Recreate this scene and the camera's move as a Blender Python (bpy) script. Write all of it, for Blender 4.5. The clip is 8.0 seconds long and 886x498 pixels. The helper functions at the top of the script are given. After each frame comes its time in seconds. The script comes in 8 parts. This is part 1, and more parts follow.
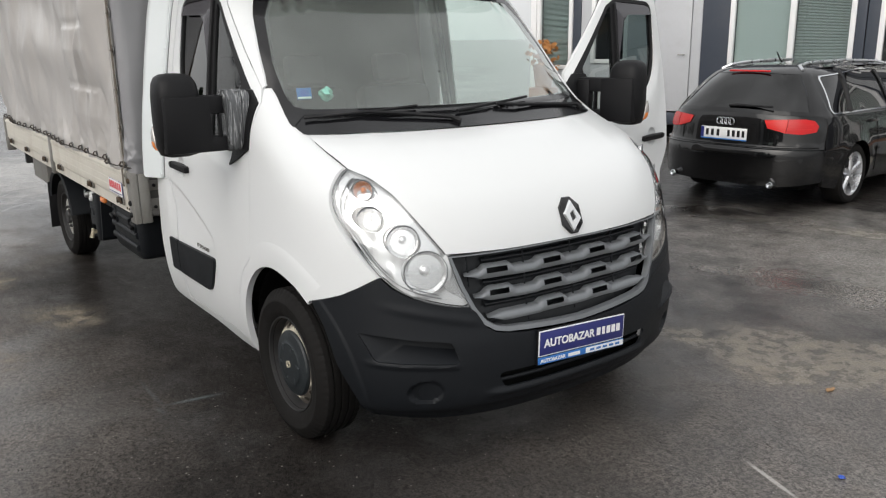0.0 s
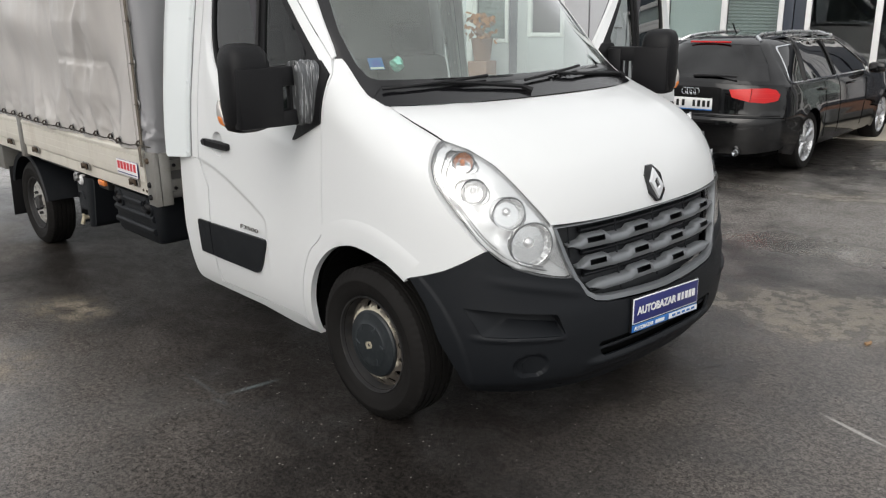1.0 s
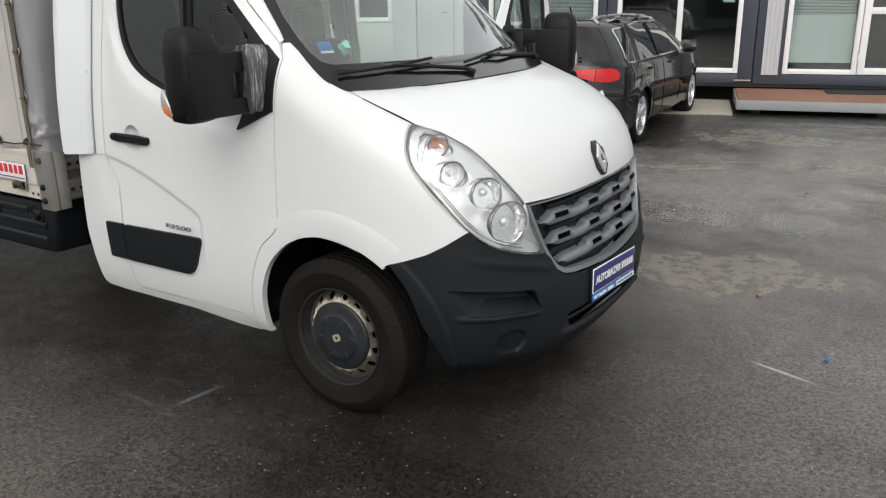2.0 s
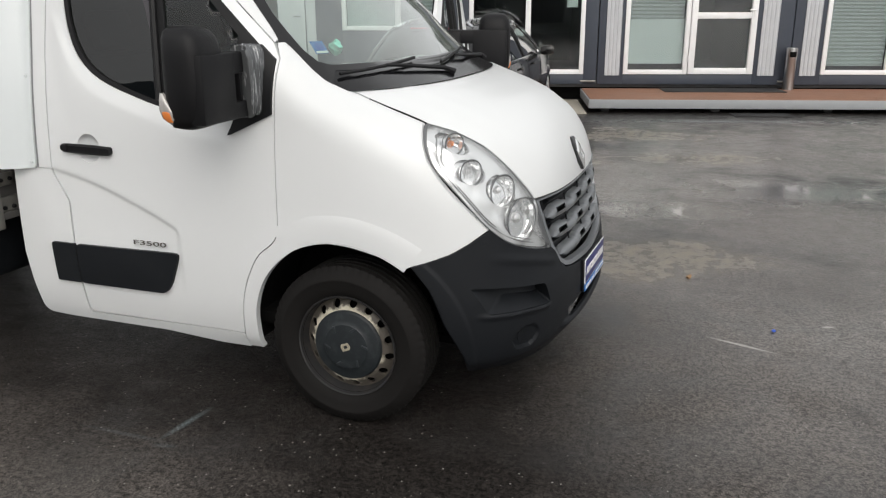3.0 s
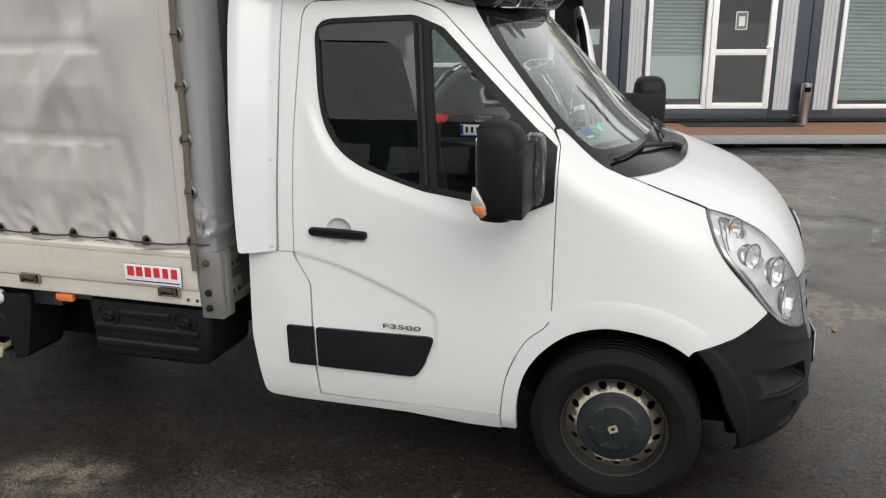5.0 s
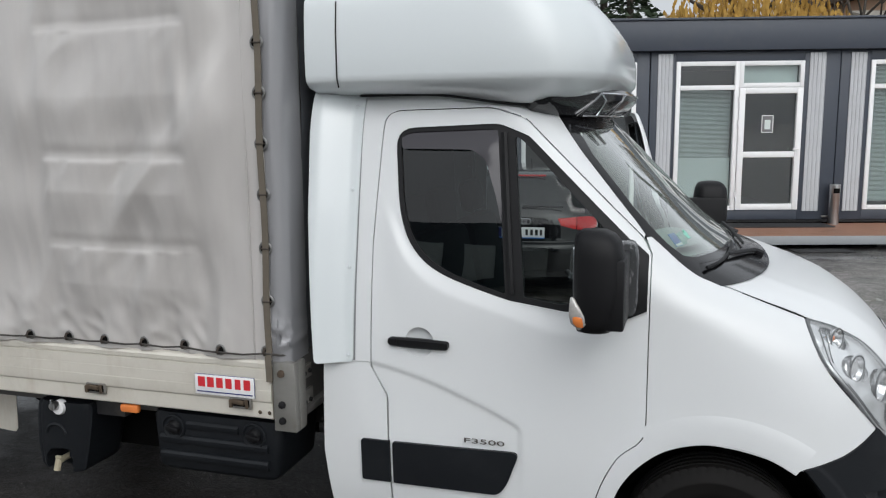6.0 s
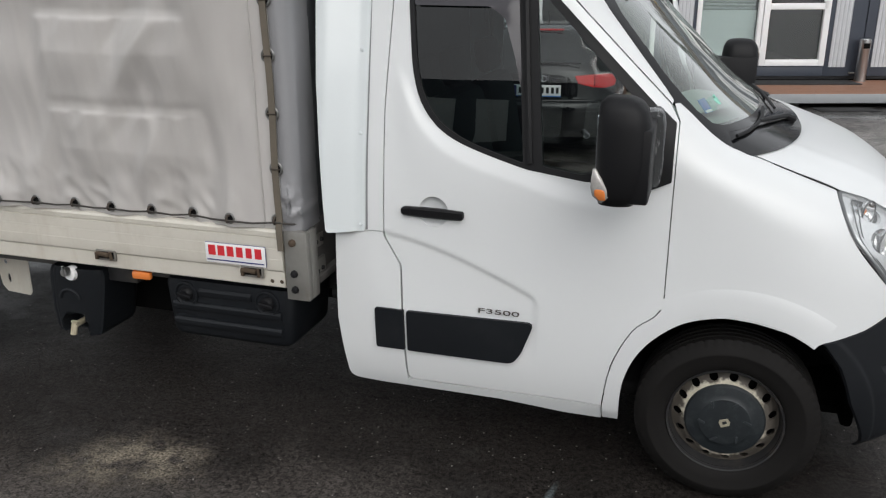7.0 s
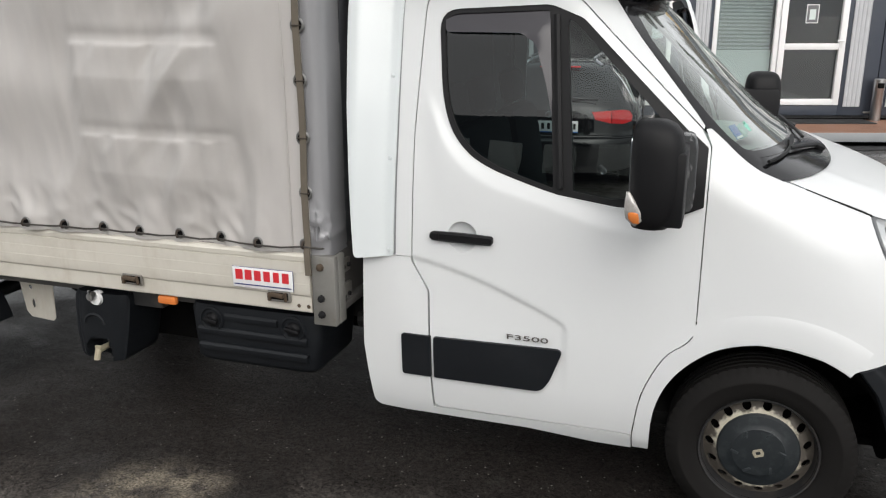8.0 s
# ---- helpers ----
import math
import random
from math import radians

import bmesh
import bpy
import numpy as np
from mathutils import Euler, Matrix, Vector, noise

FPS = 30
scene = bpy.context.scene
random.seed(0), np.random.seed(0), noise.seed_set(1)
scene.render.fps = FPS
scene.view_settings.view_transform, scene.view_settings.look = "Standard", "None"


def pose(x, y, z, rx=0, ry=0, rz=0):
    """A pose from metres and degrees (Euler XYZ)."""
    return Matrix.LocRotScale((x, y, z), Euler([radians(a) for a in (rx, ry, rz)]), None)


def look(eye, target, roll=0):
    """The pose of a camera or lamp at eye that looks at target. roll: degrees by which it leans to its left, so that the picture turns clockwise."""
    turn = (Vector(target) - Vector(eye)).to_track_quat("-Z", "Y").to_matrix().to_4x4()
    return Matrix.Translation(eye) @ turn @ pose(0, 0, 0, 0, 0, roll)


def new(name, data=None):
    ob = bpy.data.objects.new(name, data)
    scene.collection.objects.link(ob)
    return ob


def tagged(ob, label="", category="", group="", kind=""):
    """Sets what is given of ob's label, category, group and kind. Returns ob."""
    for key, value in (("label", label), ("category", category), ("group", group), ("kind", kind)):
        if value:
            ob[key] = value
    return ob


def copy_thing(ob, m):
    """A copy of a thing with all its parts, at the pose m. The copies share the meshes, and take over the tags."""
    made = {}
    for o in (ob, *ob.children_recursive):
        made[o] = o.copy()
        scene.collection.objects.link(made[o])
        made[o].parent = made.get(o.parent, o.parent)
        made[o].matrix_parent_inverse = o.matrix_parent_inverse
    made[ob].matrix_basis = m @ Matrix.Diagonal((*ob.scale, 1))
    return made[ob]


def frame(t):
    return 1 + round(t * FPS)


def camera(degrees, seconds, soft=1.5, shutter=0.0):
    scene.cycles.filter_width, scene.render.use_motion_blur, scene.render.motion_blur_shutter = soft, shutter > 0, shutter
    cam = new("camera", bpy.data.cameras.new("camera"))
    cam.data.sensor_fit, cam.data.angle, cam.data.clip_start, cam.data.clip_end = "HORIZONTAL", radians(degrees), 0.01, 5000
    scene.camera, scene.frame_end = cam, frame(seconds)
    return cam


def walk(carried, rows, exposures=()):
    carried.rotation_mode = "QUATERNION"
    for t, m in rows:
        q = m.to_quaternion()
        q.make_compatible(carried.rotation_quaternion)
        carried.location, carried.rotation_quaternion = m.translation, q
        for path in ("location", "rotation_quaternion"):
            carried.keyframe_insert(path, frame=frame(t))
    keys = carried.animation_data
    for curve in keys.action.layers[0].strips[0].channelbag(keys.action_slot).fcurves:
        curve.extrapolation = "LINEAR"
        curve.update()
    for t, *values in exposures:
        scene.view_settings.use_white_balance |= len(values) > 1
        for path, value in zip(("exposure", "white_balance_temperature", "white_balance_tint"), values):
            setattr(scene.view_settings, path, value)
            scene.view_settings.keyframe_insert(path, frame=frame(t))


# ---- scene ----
cam = camera(57.3, 8.0, soft=1.2)
PATH = [
    (0, (3.17, -2.412, 1.765), (1.602, -1.278, 1.258), -0.7),
    (0.5, (2.914, -2.757, 1.781), (1.431, -1.528, 1.241), -0.8),
    (1, (2.619, -2.984, 1.741), (1.217, -1.674, 1.177), -0.8),
    (1.5, (2.37, -3.201, 1.721), (1.121, -1.755, 1.132), -0.9),
    (2, (2.098, -3.406, 1.734), (1.066, -1.801, 1.133), -0.7),
    (2.2, (1.911, -3.489, 1.717), (1.002, -1.811, 1.118), -0.6),
    (3.3, (1.203, -3.796, 1.713), (0.597, -1.986, 1.117), -0.3),
    (3.5, (1.026, -3.834, 1.725), (0.442, -2.019, 1.122), -0.4),
    (4, (0.654, -3.88, 1.771), (0.1, -2.054, 1.171), -0.3),
    (4.5, (0.379, -3.967, 1.862), (-0.158, -2.134, 1.269), -0.4),
    (5, (0.171, -4.058, 1.963), (-0.366, -2.21, 1.42), -0.3),
    (6.3, (-0.155, -4.047, 2.005), (-0.742, -2.156, 1.726), -0.6),
    (6.5, (-0.156, -4.003, 2.026), (-0.737, -2.126, 1.655), -0.7),
    (7, (-0.182, -3.935, 2.01), (-0.766, -2.136, 1.361), -0.5),
    (7.5, (-0.161, -4.042, 2.004), (-0.755, -2.283, 1.259), -0.4),
    (8, (-0.251, -3.964, 1.952), (-0.867, -2.144, 1.396), -0.3),
]
EXPOSURES = [(0, 0.51, 6650, 10), (2.0, 0.48, 6650, 10), (3.5, 0.46, 6700, 10), (5.0, 0.44, 6700, 10), (5.3, 0.41, 6650, 10), (6.3, 0.26, 6100, 9), (6.6, 0.24, 6020, 9), (7.0, 0.33, 6450, 10), (7.5, 0.68, 6600, 10), (8.0, 0.57, 6600, 10)]
walk(cam, [(t, look(eye, target, roll)) for t, eye, target, roll in PATH], EXPOSURES)
SKY_STRENGTH, SUN_STRENGTH = 0.132, 0.68


# ---- light ----
world = bpy.data.worlds.new("sky")
scene.world = world
world.use_nodes = True
wn, wl = world.node_tree.nodes, world.node_tree.links
sky = wn.new("ShaderNodeTexSky")
sky.sky_type, sky.sun_disc = "NISHITA", False
sky.sun_elevation, sky.sun_rotation = radians(40), radians(152)
sky.air_density, sky.dust_density, sky.ozone_density = 1.0, 6.0, 1.0
grey = wn.new("ShaderNodeHueSaturation")
grey.inputs["Saturation"].default_value = 0.25
wl.new(sky.outputs[0], grey.inputs["Color"])
overcast = wn.new("ShaderNodeMix")
overcast.data_type = "RGBA"
overcast.inputs["Factor"].default_value = 0.7
overcast.inputs[7].default_value = (5.6, 5.75, 5.9, 1)
wl.new(grey.outputs[0], overcast.inputs[6])
cloud_at = wn.new("ShaderNodeTexCoord")
cloud = wn.new("ShaderNodeTexNoise")
cloud.inputs["Scale"].default_value, cloud.inputs["Detail"].default_value = 2.2, 5
wl.new(cloud_at.outputs["Generated"], cloud.inputs["Vector"])
cloud_ramp = wn.new("ShaderNodeMapRange")
cloud_ramp.inputs["From Min"].default_value, cloud_ramp.inputs["From Max"].default_value = 0.35, 0.65
cloud_ramp.inputs["To Min"].default_value, cloud_ramp.inputs["To Max"].default_value = 0.75, 1.2
wl.new(cloud.outputs["Fac"], cloud_ramp.inputs["Value"])
cloud_mix = wn.new("ShaderNodeMix")
cloud_mix.data_type, cloud_mix.blend_type = "RGBA", "MULTIPLY"
cloud_mix.inputs["Factor"].default_value = 1.0
wl.new(overcast.outputs[2], cloud_mix.inputs[6])
wl.new(cloud_ramp.outputs[0], cloud_mix.inputs[7])
wl.new(cloud_mix.outputs[2], wn["Background"].inputs["Color"])
wn["Background"].inputs["Strength"].default_value = SKY_STRENGTH
sun = new("sun", bpy.data.lights.new("sun", "SUN"))
sun.data.energy, sun.data.angle, sun.data.color = SUN_STRENGTH, radians(60), (1.0, 0.98, 0.95)
sun.matrix_basis = look((5.0, -9.4, 8.93), (0, 0, 0))


# ---- materials ----
def mat(name, color, rough=0.5, metal=0.0, vary=0.12, scale=8.0, bump=0.0, bump_scale=60.0, coat=0.0, spec=0.5, dirt=None, dirt_amount=0.0, dirt_scale=3.0, rough_vary=0.1):
    m = bpy.data.materials.new(name)
    m.use_nodes = True
    n, l = m.node_tree.nodes, m.node_tree.links
    b = n["Principled BSDF"]
    b.inputs["Metallic"].default_value = metal
    b.inputs["Specular IOR Level"].default_value = spec
    b.inputs["Coat Weight"].default_value = coat
    b.inputs["Coat Roughness"].default_value = 0.06
    co = n.new("ShaderNodeTexCoord")
    big = n.new("ShaderNodeTexNoise")
    big.inputs["Scale"].default_value, big.inputs["Detail"].default_value, big.inputs["Roughness"].default_value = scale, 6, 0.62
    l.new(co.outputs["Object"], big.inputs["Vector"])
    mix = n.new("ShaderNodeMix")
    mix.data_type = "RGBA"
    l.new(big.outputs["Fac"], mix.inputs["Factor"])
    mix.inputs[6].default_value = (*[c * (1 - vary) for c in color], 1)
    mix.inputs[7].default_value = (*[min(1, c * (1 + vary)) for c in color], 1)
    last = mix.outputs[2]
    if dirt:
        d = n.new("ShaderNodeTexNoise")
        d.inputs["Scale"].default_value, d.inputs["Detail"].default_value, d.inputs["Roughness"].default_value = dirt_scale, 8, 0.7
        l.new(co.outputs["Object"], d.inputs["Vector"])
        r = n.new("ShaderNodeMapRange")
        r.inputs["From Min"].default_value, r.inputs["From Max"].default_value = 0.5, 0.75
        r.inputs["To Max"].default_value = dirt_amount
        l.new(d.outputs["Fac"], r.inputs["Value"])
        dm = n.new("ShaderNodeMix")
        dm.data_type = "RGBA"
        l.new(r.outputs[0], dm.inputs["Factor"])
        l.new(last, dm.inputs[6])
        dm.inputs[7].default_value = (*dirt, 1)
        last = dm.outputs[2]
    l.new(last, b.inputs["Base Color"])
    rr = n.new("ShaderNodeMapRange")
    rr.inputs["From Min"].default_value, rr.inputs["From Max"].default_value = 0.3, 0.7
    rr.inputs["To Min"].default_value, rr.inputs["To Max"].default_value = max(0.02, rough * (1 - rough_vary)), min(1, rough * (1 + rough_vary))
    l.new(big.outputs["Fac"], rr.inputs["Value"])
    l.new(rr.outputs[0], b.inputs["Roughness"])
    if bump:
        fine = n.new("ShaderNodeTexNoise")
        fine.inputs["Scale"].default_value, fine.inputs["Detail"].default_value = bump_scale, 4
        l.new(co.outputs["Object"], fine.inputs["Vector"])
        bp = n.new("ShaderNodeBump")
        bp.inputs["Strength"].default_value, bp.inputs["Distance"].default_value = bump, 0.002
        l.new(fine.outputs["Fac"], bp.inputs["Height"])
        l.new(bp.outputs[0], b.inputs["Normal"])
    return m


def glass(name, tint, rough=0.0, gain=2.0, film=0.0):
    """A thin pane: clear sheet with a mirror-like gloss."""
    m = bpy.data.materials.new(name)
    m.use_nodes = True
    n, l = m.node_tree.nodes, m.node_tree.links
    n.remove(n["Principled BSDF"])
    clear = n.new("ShaderNodeBsdfTransparent")
    clear.inputs["Color"].default_value = (*tint, 1)
    gloss = n.new("ShaderNodeBsdfGlossy")
    gloss.inputs["Roughness"].default_value = rough
    facing = n.new("ShaderNodeLayerWeight")
    facing.inputs["Blend"].default_value = 0.5
    power = n.new("ShaderNodeMath")
    power.operation = "POWER"
    power.inputs[1].default_value = 5.0
    l.new(facing.outputs["Facing"], power.inputs[0])
    fres = n.new("ShaderNodeMath")
    fres.operation = "MULTIPLY_ADD"
    fres.inputs[1].default_value, fres.inputs[2].default_value = 0.957, 0.043
    l.new(power.outputs[0], fres.inputs[0])
    co = n.new("ShaderNodeTexCoord")
    wave = n.new("ShaderNodeTexNoise")
    wave.inputs["Scale"].default_value = 1.5
    l.new(co.outputs["Object"], wave.inputs["Vector"])
    bp = n.new("ShaderNodeBump")
    bp.inputs["Strength"].default_value, bp.inputs["Distance"].default_value = 0.05, 0.02
    l.new(wave.outputs["Fac"], bp.inputs["Height"])
    l.new(bp.outputs[0], gloss.inputs["Normal"])
    mix = n.new("ShaderNodeMixShader")
    amount = n.new("ShaderNodeMath")
    amount.operation = "MULTIPLY_ADD"
    amount.inputs[1].default_value, amount.inputs[2].default_value = gain, 0.0
    amount.use_clamp = True
    l.new(fres.outputs[0], amount.inputs[0])
    l.new(amount.outputs[0], mix.inputs[0])
    l.new(clear.outputs[0], mix.inputs[1])
    l.new(gloss.outputs[0], mix.inputs[2])
    last = mix.outputs[0]
    if film:
        # thin film of drops and dust
        dust = n.new("ShaderNodeBsdfDiffuse")
        dust.inputs["Color"].default_value = (0.60, 0.66, 0.62, 1)
        cover = n.new("ShaderNodeTexNoise")
        cover.inputs["Scale"].default_value, cover.inputs["Detail"].default_value = 5.0, 4
        l.new(co.outputs["Object"], cover.inputs["Vector"])
        share = n.new("ShaderNodeMapRange")
        share.inputs["From Min"].default_value, share.inputs["From Max"].default_value = 0.3, 0.7
        share.inputs["To Min"].default_value, share.inputs["To Max"].default_value = film * 0.7, film * 1.3
        l.new(cover.outputs["Fac"], share.inputs["Value"])
        veil = n.new("ShaderNodeMixShader")
        l.new(share.outputs[0], veil.inputs[0])
        l.new(last, veil.inputs[1])
        l.new(dust.outputs[0], veil.inputs[2])
        last = veil.outputs[0]
    l.new(last, n["Material Output"].inputs["Surface"])
    return m


M_WHITE = mat("white_car_paint", (0.725, 0.74, 0.745), 0.30, vary=0.010, scale=3, coat=0.25, rough_vary=0.0)
M_POD = mat("white_gelcoat", (0.70, 0.74, 0.75), 0.25, vary=0.02, scale=2, coat=0.5, rough_vary=0.0)
M_BLACK_PLASTIC = mat("grey_black_bumper_plastic", (0.0085, 0.0100, 0.0124), 0.52, vary=0.12, scale=5, bump=0.25, bump_scale=500, spec=0.25, dirt=(0.028, 0.030, 0.032), dirt_amount=0.3)
M_MIRROR_PLASTIC = mat("black_grained_plastic", (0.0065, 0.0065, 0.0075), 0.5, bump=0.3, bump_scale=600, spec=0.25)
M_GLOSS_BLACK = mat("gloss_black", (0.01, 0.01, 0.011), 0.12, spec=0.5, vary=0.05)
M_RUBBER = mat("tyre_rubber", (0.0085, 0.0078, 0.0074), 0.75, vary=0.2, scale=14, bump=0.2, bump_scale=160, dirt=(0.017, 0.0145, 0.013), dirt_amount=0.3, dirt_scale=7, spec=0.2)
M_SEAL = mat("black_rubber_seal", (0.009, 0.009, 0.010), 0.55, spec=0.3)
M_STEEL_DARK = mat("black_painted_steel", (0.022, 0.022, 0.023), 0.5, metal=0.0, dirt=(0.12, 0.10, 0.08), dirt_amount=0.4, dirt_scale=12)
M_RIM_WORN = mat("worn_cream_steel", (0.42, 0.38, 0.29), 0.55, metal=0.2, vary=0.3, scale=20, dirt=(0.12, 0.06, 0.03), dirt_amount=0.8, dirt_scale=26)
M_CAP = mat("scuffed_hub_cap_plastic", (0.013, 0.017, 0.020), 0.5, dirt=(0.07, 0.078, 0.08), dirt_amount=0.4, dirt_scale=22, bump=0.2, bump_scale=300)
# cap tabs: their highlights are put into a paler colour
M_CAP_GLINT = mat("highlight_pale_plastic", (0.028, 0.033, 0.037), 0.45, vary=0.5, scale=60)
M_CHROME = mat("chrome", (0.75, 0.76, 0.78), 0.12, metal=1.0, vary=0.03)
M_REFLECTOR = mat("lamp_reflector", (0.88, 0.885, 0.89), 0.12, metal=0.75, vary=0.03)
M_LAMP_INNER = mat("lamp_silver_bezel", (0.86, 0.865, 0.87), 0.22, metal=0.6, vary=0.04)
M_AMBER = mat("amber_lens", (0.75, 0.22, 0.05), 0.25, vary=0.1, coat=0.5)
M_GRILLE = mat("grey_satin_plastic", (0.20, 0.212, 0.225), 0.36, metal=0.35, vary=0.08, bump=0.12, bump_scale=400, dirt=(0.08, 0.08, 0.08), dirt_amount=0.3)
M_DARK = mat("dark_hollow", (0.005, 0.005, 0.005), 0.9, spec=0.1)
M_GLASS = glass("clear_glass", (0.72, 0.86, 0.80), rough=0.03, gain=2.6, film=0.13)
M_GLASS_TINT = glass("tinted_glass", (0.15, 0.20, 0.20), gain=1.7)
M_LENS = glass("lamp_lens", (0.97, 0.98, 0.98), gain=3.2)


def cloth(name, color, soil, amount):
    """Coated cloth: satin, with slanting creases and dirt washed downwards."""
    m = mat(name, color, 0.34, vary=0.10, scale=1.3, rough_vary=0.0, spec=0.6, coat=0.32)
    m.node_tree.nodes["Principled BSDF"].inputs["Coat Roughness"].default_value = 0.16
    n, l = m.node_tree.nodes, m.node_tree.links
    b = n["Principled BSDF"]
    co = n.new("ShaderNodeTexCoord")
    heights = []
    for turn, size, scale, gain in ((32, (4.5, 1.0, 0.9), 1.0, 1.0), (38, (9.0, 1.0, 2.2), 1.0, 0.35), (-40, (6.0, 1.0, 1.8), 1.0, 0.3)):
        mp = n.new("ShaderNodeMapping")
        mp.inputs["Rotation"].default_value = (0, radians(turn), 0)
        mp.inputs["Scale"].default_value = size
        l.new(co.outputs["Object"], mp.inputs["Vector"])
        t = n.new("ShaderNodeTexNoise")
        t.inputs["Scale"].default_value, t.inputs["Detail"].default_value, t.inputs["Roughness"].default_value = scale, 1.5, 0.4
        l.new(mp.outputs[0], t.inputs["Vector"])
        g = n.new("ShaderNodeMath")
        g.operation = "MULTIPLY"
        g.inputs[1].default_value = gain
        l.new(t.outputs["Fac"], g.inputs[0])
        heights.append(g.outputs[0])
    total = heights[0]
    for h in heights[1:]:
        q = n.new("ShaderNodeMath")
        l.new(total, q.inputs[0])
        l.new(h, q.inputs[1])
        total = q.outputs[0]
    bp = n.new("ShaderNodeBump")
    bp.inputs["Strength"].default_value, bp.inputs["Distance"].default_value = 1.0, 0.045
    l.new(total, bp.inputs["Height"])
    l.new(bp.outputs[0], b.inputs["Normal"])
    l.new(bp.outputs[0], b.inputs["Coat Normal"])
    streak = n.new("ShaderNodeTexNoise")
    streak.inputs["Scale"].default_value, streak.inputs["Detail"].default_value = 1.0, 5
    mp = n.new("ShaderNodeMapping")
    mp.inputs["Scale"].default_value = (16, 1, 0.9)
    l.new(co.outputs["Object"], mp.inputs["Vector"])
    l.new(mp.outputs[0], streak.inputs["Vector"])
    r = n.new("ShaderNodeMapRange")
    r.inputs["From Min"].default_value, r.inputs["From Max"].default_value = 0.48, 0.70
    r.inputs["To Max"].default_value = amount * 0.25
    l.new(streak.outputs["Fac"], r.inputs["Value"])
    old = b.inputs["Base Color"].links[0].from_socket
    mx = n.new("ShaderNodeMix")
    mx.data_type = "RGBA"
    l.new(r.outputs[0], mx.inputs["Factor"])
    l.new(old, mx.inputs[6])
    mx.inputs[7].default_value = (*soil, 1)
    l.new(mx.outputs[2], b.inputs["Base Color"])
    return m


def streaked(m, color, amount, size=(20, 20, 2.0), lo=0.52, hi=0.72):
    """Adds stains that run downwards."""
    n, l = m.node_tree.nodes, m.node_tree.links
    b = n["Principled BSDF"]
    co = n.new("ShaderNodeTexCoord")
    mp = n.new("ShaderNodeMapping")
    mp.inputs["Scale"].default_value = size
    l.new(co.outputs["Object"], mp.inputs["Vector"])
    t = n.new("ShaderNodeTexNoise")
    t.inputs["Scale"].default_value, t.inputs["Detail"].default_value, t.inputs["Roughness"].default_value = 1.0, 6, 0.65
    l.new(mp.outputs[0], t.inputs["Vector"])
    r = n.new("ShaderNodeMapRange")
    r.inputs["From Min"].default_value, r.inputs["From Max"].default_value, r.inputs["To Max"].default_value = lo, hi, amount
    l.new(t.outputs["Fac"], r.inputs["Value"])
    mx = n.new("ShaderNodeMix")
    mx.data_type = "RGBA"
    l.new(r.outputs[0], mx.inputs["Factor"])
    l.new(b.inputs["Base Color"].links[0].from_socket, mx.inputs[6])
    mx.inputs[7].default_value = (*color, 1)
    l.new(mx.outputs[2], b.inputs["Base Color"])
    return m


M_TARP = cloth("grey_pvc_tarpaulin", (0.50, 0.478, 0.460), (0.34, 0.32, 0.30), 0.5)
# corner cloth: bluer grey, darkened further by shade put into the colour
M_TARP_FRONT_SHADE = cloth("shaded_blue_grey_pvc", (0.27, 0.27, 0.28), (0.18, 0.177, 0.173), 0.3)
# end sheet: shade of the gap behind the cab is in this colour
M_TARP_END_SHADE = cloth("gap_shaded_pvc", (0.10, 0.105, 0.115), (0.08, 0.08, 0.08), 0.3)
M_ALU = streaked(mat("weathered_anodised_aluminium", (0.70, 0.665, 0.590), 0.45, metal=0.2, vary=0.08, scale=4, dirt=(0.36, 0.31, 0.23), dirt_amount=0.35, dirt_scale=3), (0.34, 0.22, 0.12), 0.22, (9, 9, 1.6), 0.54, 0.74)
M_GALV = mat("galvanised_steel", (0.27, 0.262, 0.245), 0.5, metal=0.5, vary=0.2, scale=16, dirt=(0.17, 0.13, 0.09), dirt_amount=0.5, dirt_scale=9)
M_RUST = mat("rusty_steel", (0.085, 0.060, 0.040), 0.75, metal=0.2, vary=0.4, scale=30)
M_STRAP = mat("brown_webbing_strap", (0.13, 0.11, 0.085), 0.8, vary=0.25, scale=30, bump=0.4, bump_scale=400)
M_BLUE = mat("blue_plate", (0.025, 0.03, 0.16), 0.35, vary=0.04)
M_BLUE_LIGHT = mat("bright_blue_strip", (0.03, 0.16, 0.48), 0.4, vary=0.05)
M_LETTER = mat("white_print", (0.82, 0.82, 0.82), 0.45, vary=0.02)
M_RED = mat("red_print", (0.62, 0.03, 0.04), 0.45, vary=0.05)
M_DASH = mat("grey_dashboard", (0.40, 0.42, 0.41), 0.6, vary=0.08, bump=0.2, bump_scale=300)
M_SEAT = mat("dark_grey_seat_fabric", (0.022, 0.023, 0.025), 0.9, vary=0.3, scale=60, bump=0.3, bump_scale=300)
M_LINING = mat("dark_cab_lining", (0.045, 0.048, 0.050), 0.85, vary=0.15, scale=20)
M_TAPE = streaked(mat("silver_duct_tape", (0.13, 0.135, 0.14), 0.22, metal=0.5, vary=0.2, scale=30, bump=0.2, bump_scale=60), (0.62, 0.63, 0.64), 0.8, (60, 130, 9), 0.55, 0.66)
M_AUDI = mat("black_metallic_paint", (0.0030, 0.0030, 0.0034), 0.3, vary=0.1, coat=1.0, spec=0.05, rough_vary=0.0)
M_ALLOY = mat("silver_alloy", (0.66, 0.67, 0.69), 0.28, metal=0.8, vary=0.06)
M_TAIL = mat("red_tail_lens", (0.50, 0.006, 0.008), 0.25, vary=0.1, coat=0.15, spec=0.3)
M_TAIL_PALE = mat("pale_red_lens", (0.60, 0.022, 0.020), 0.25, vary=0.1, coat=0.15, spec=0.3)
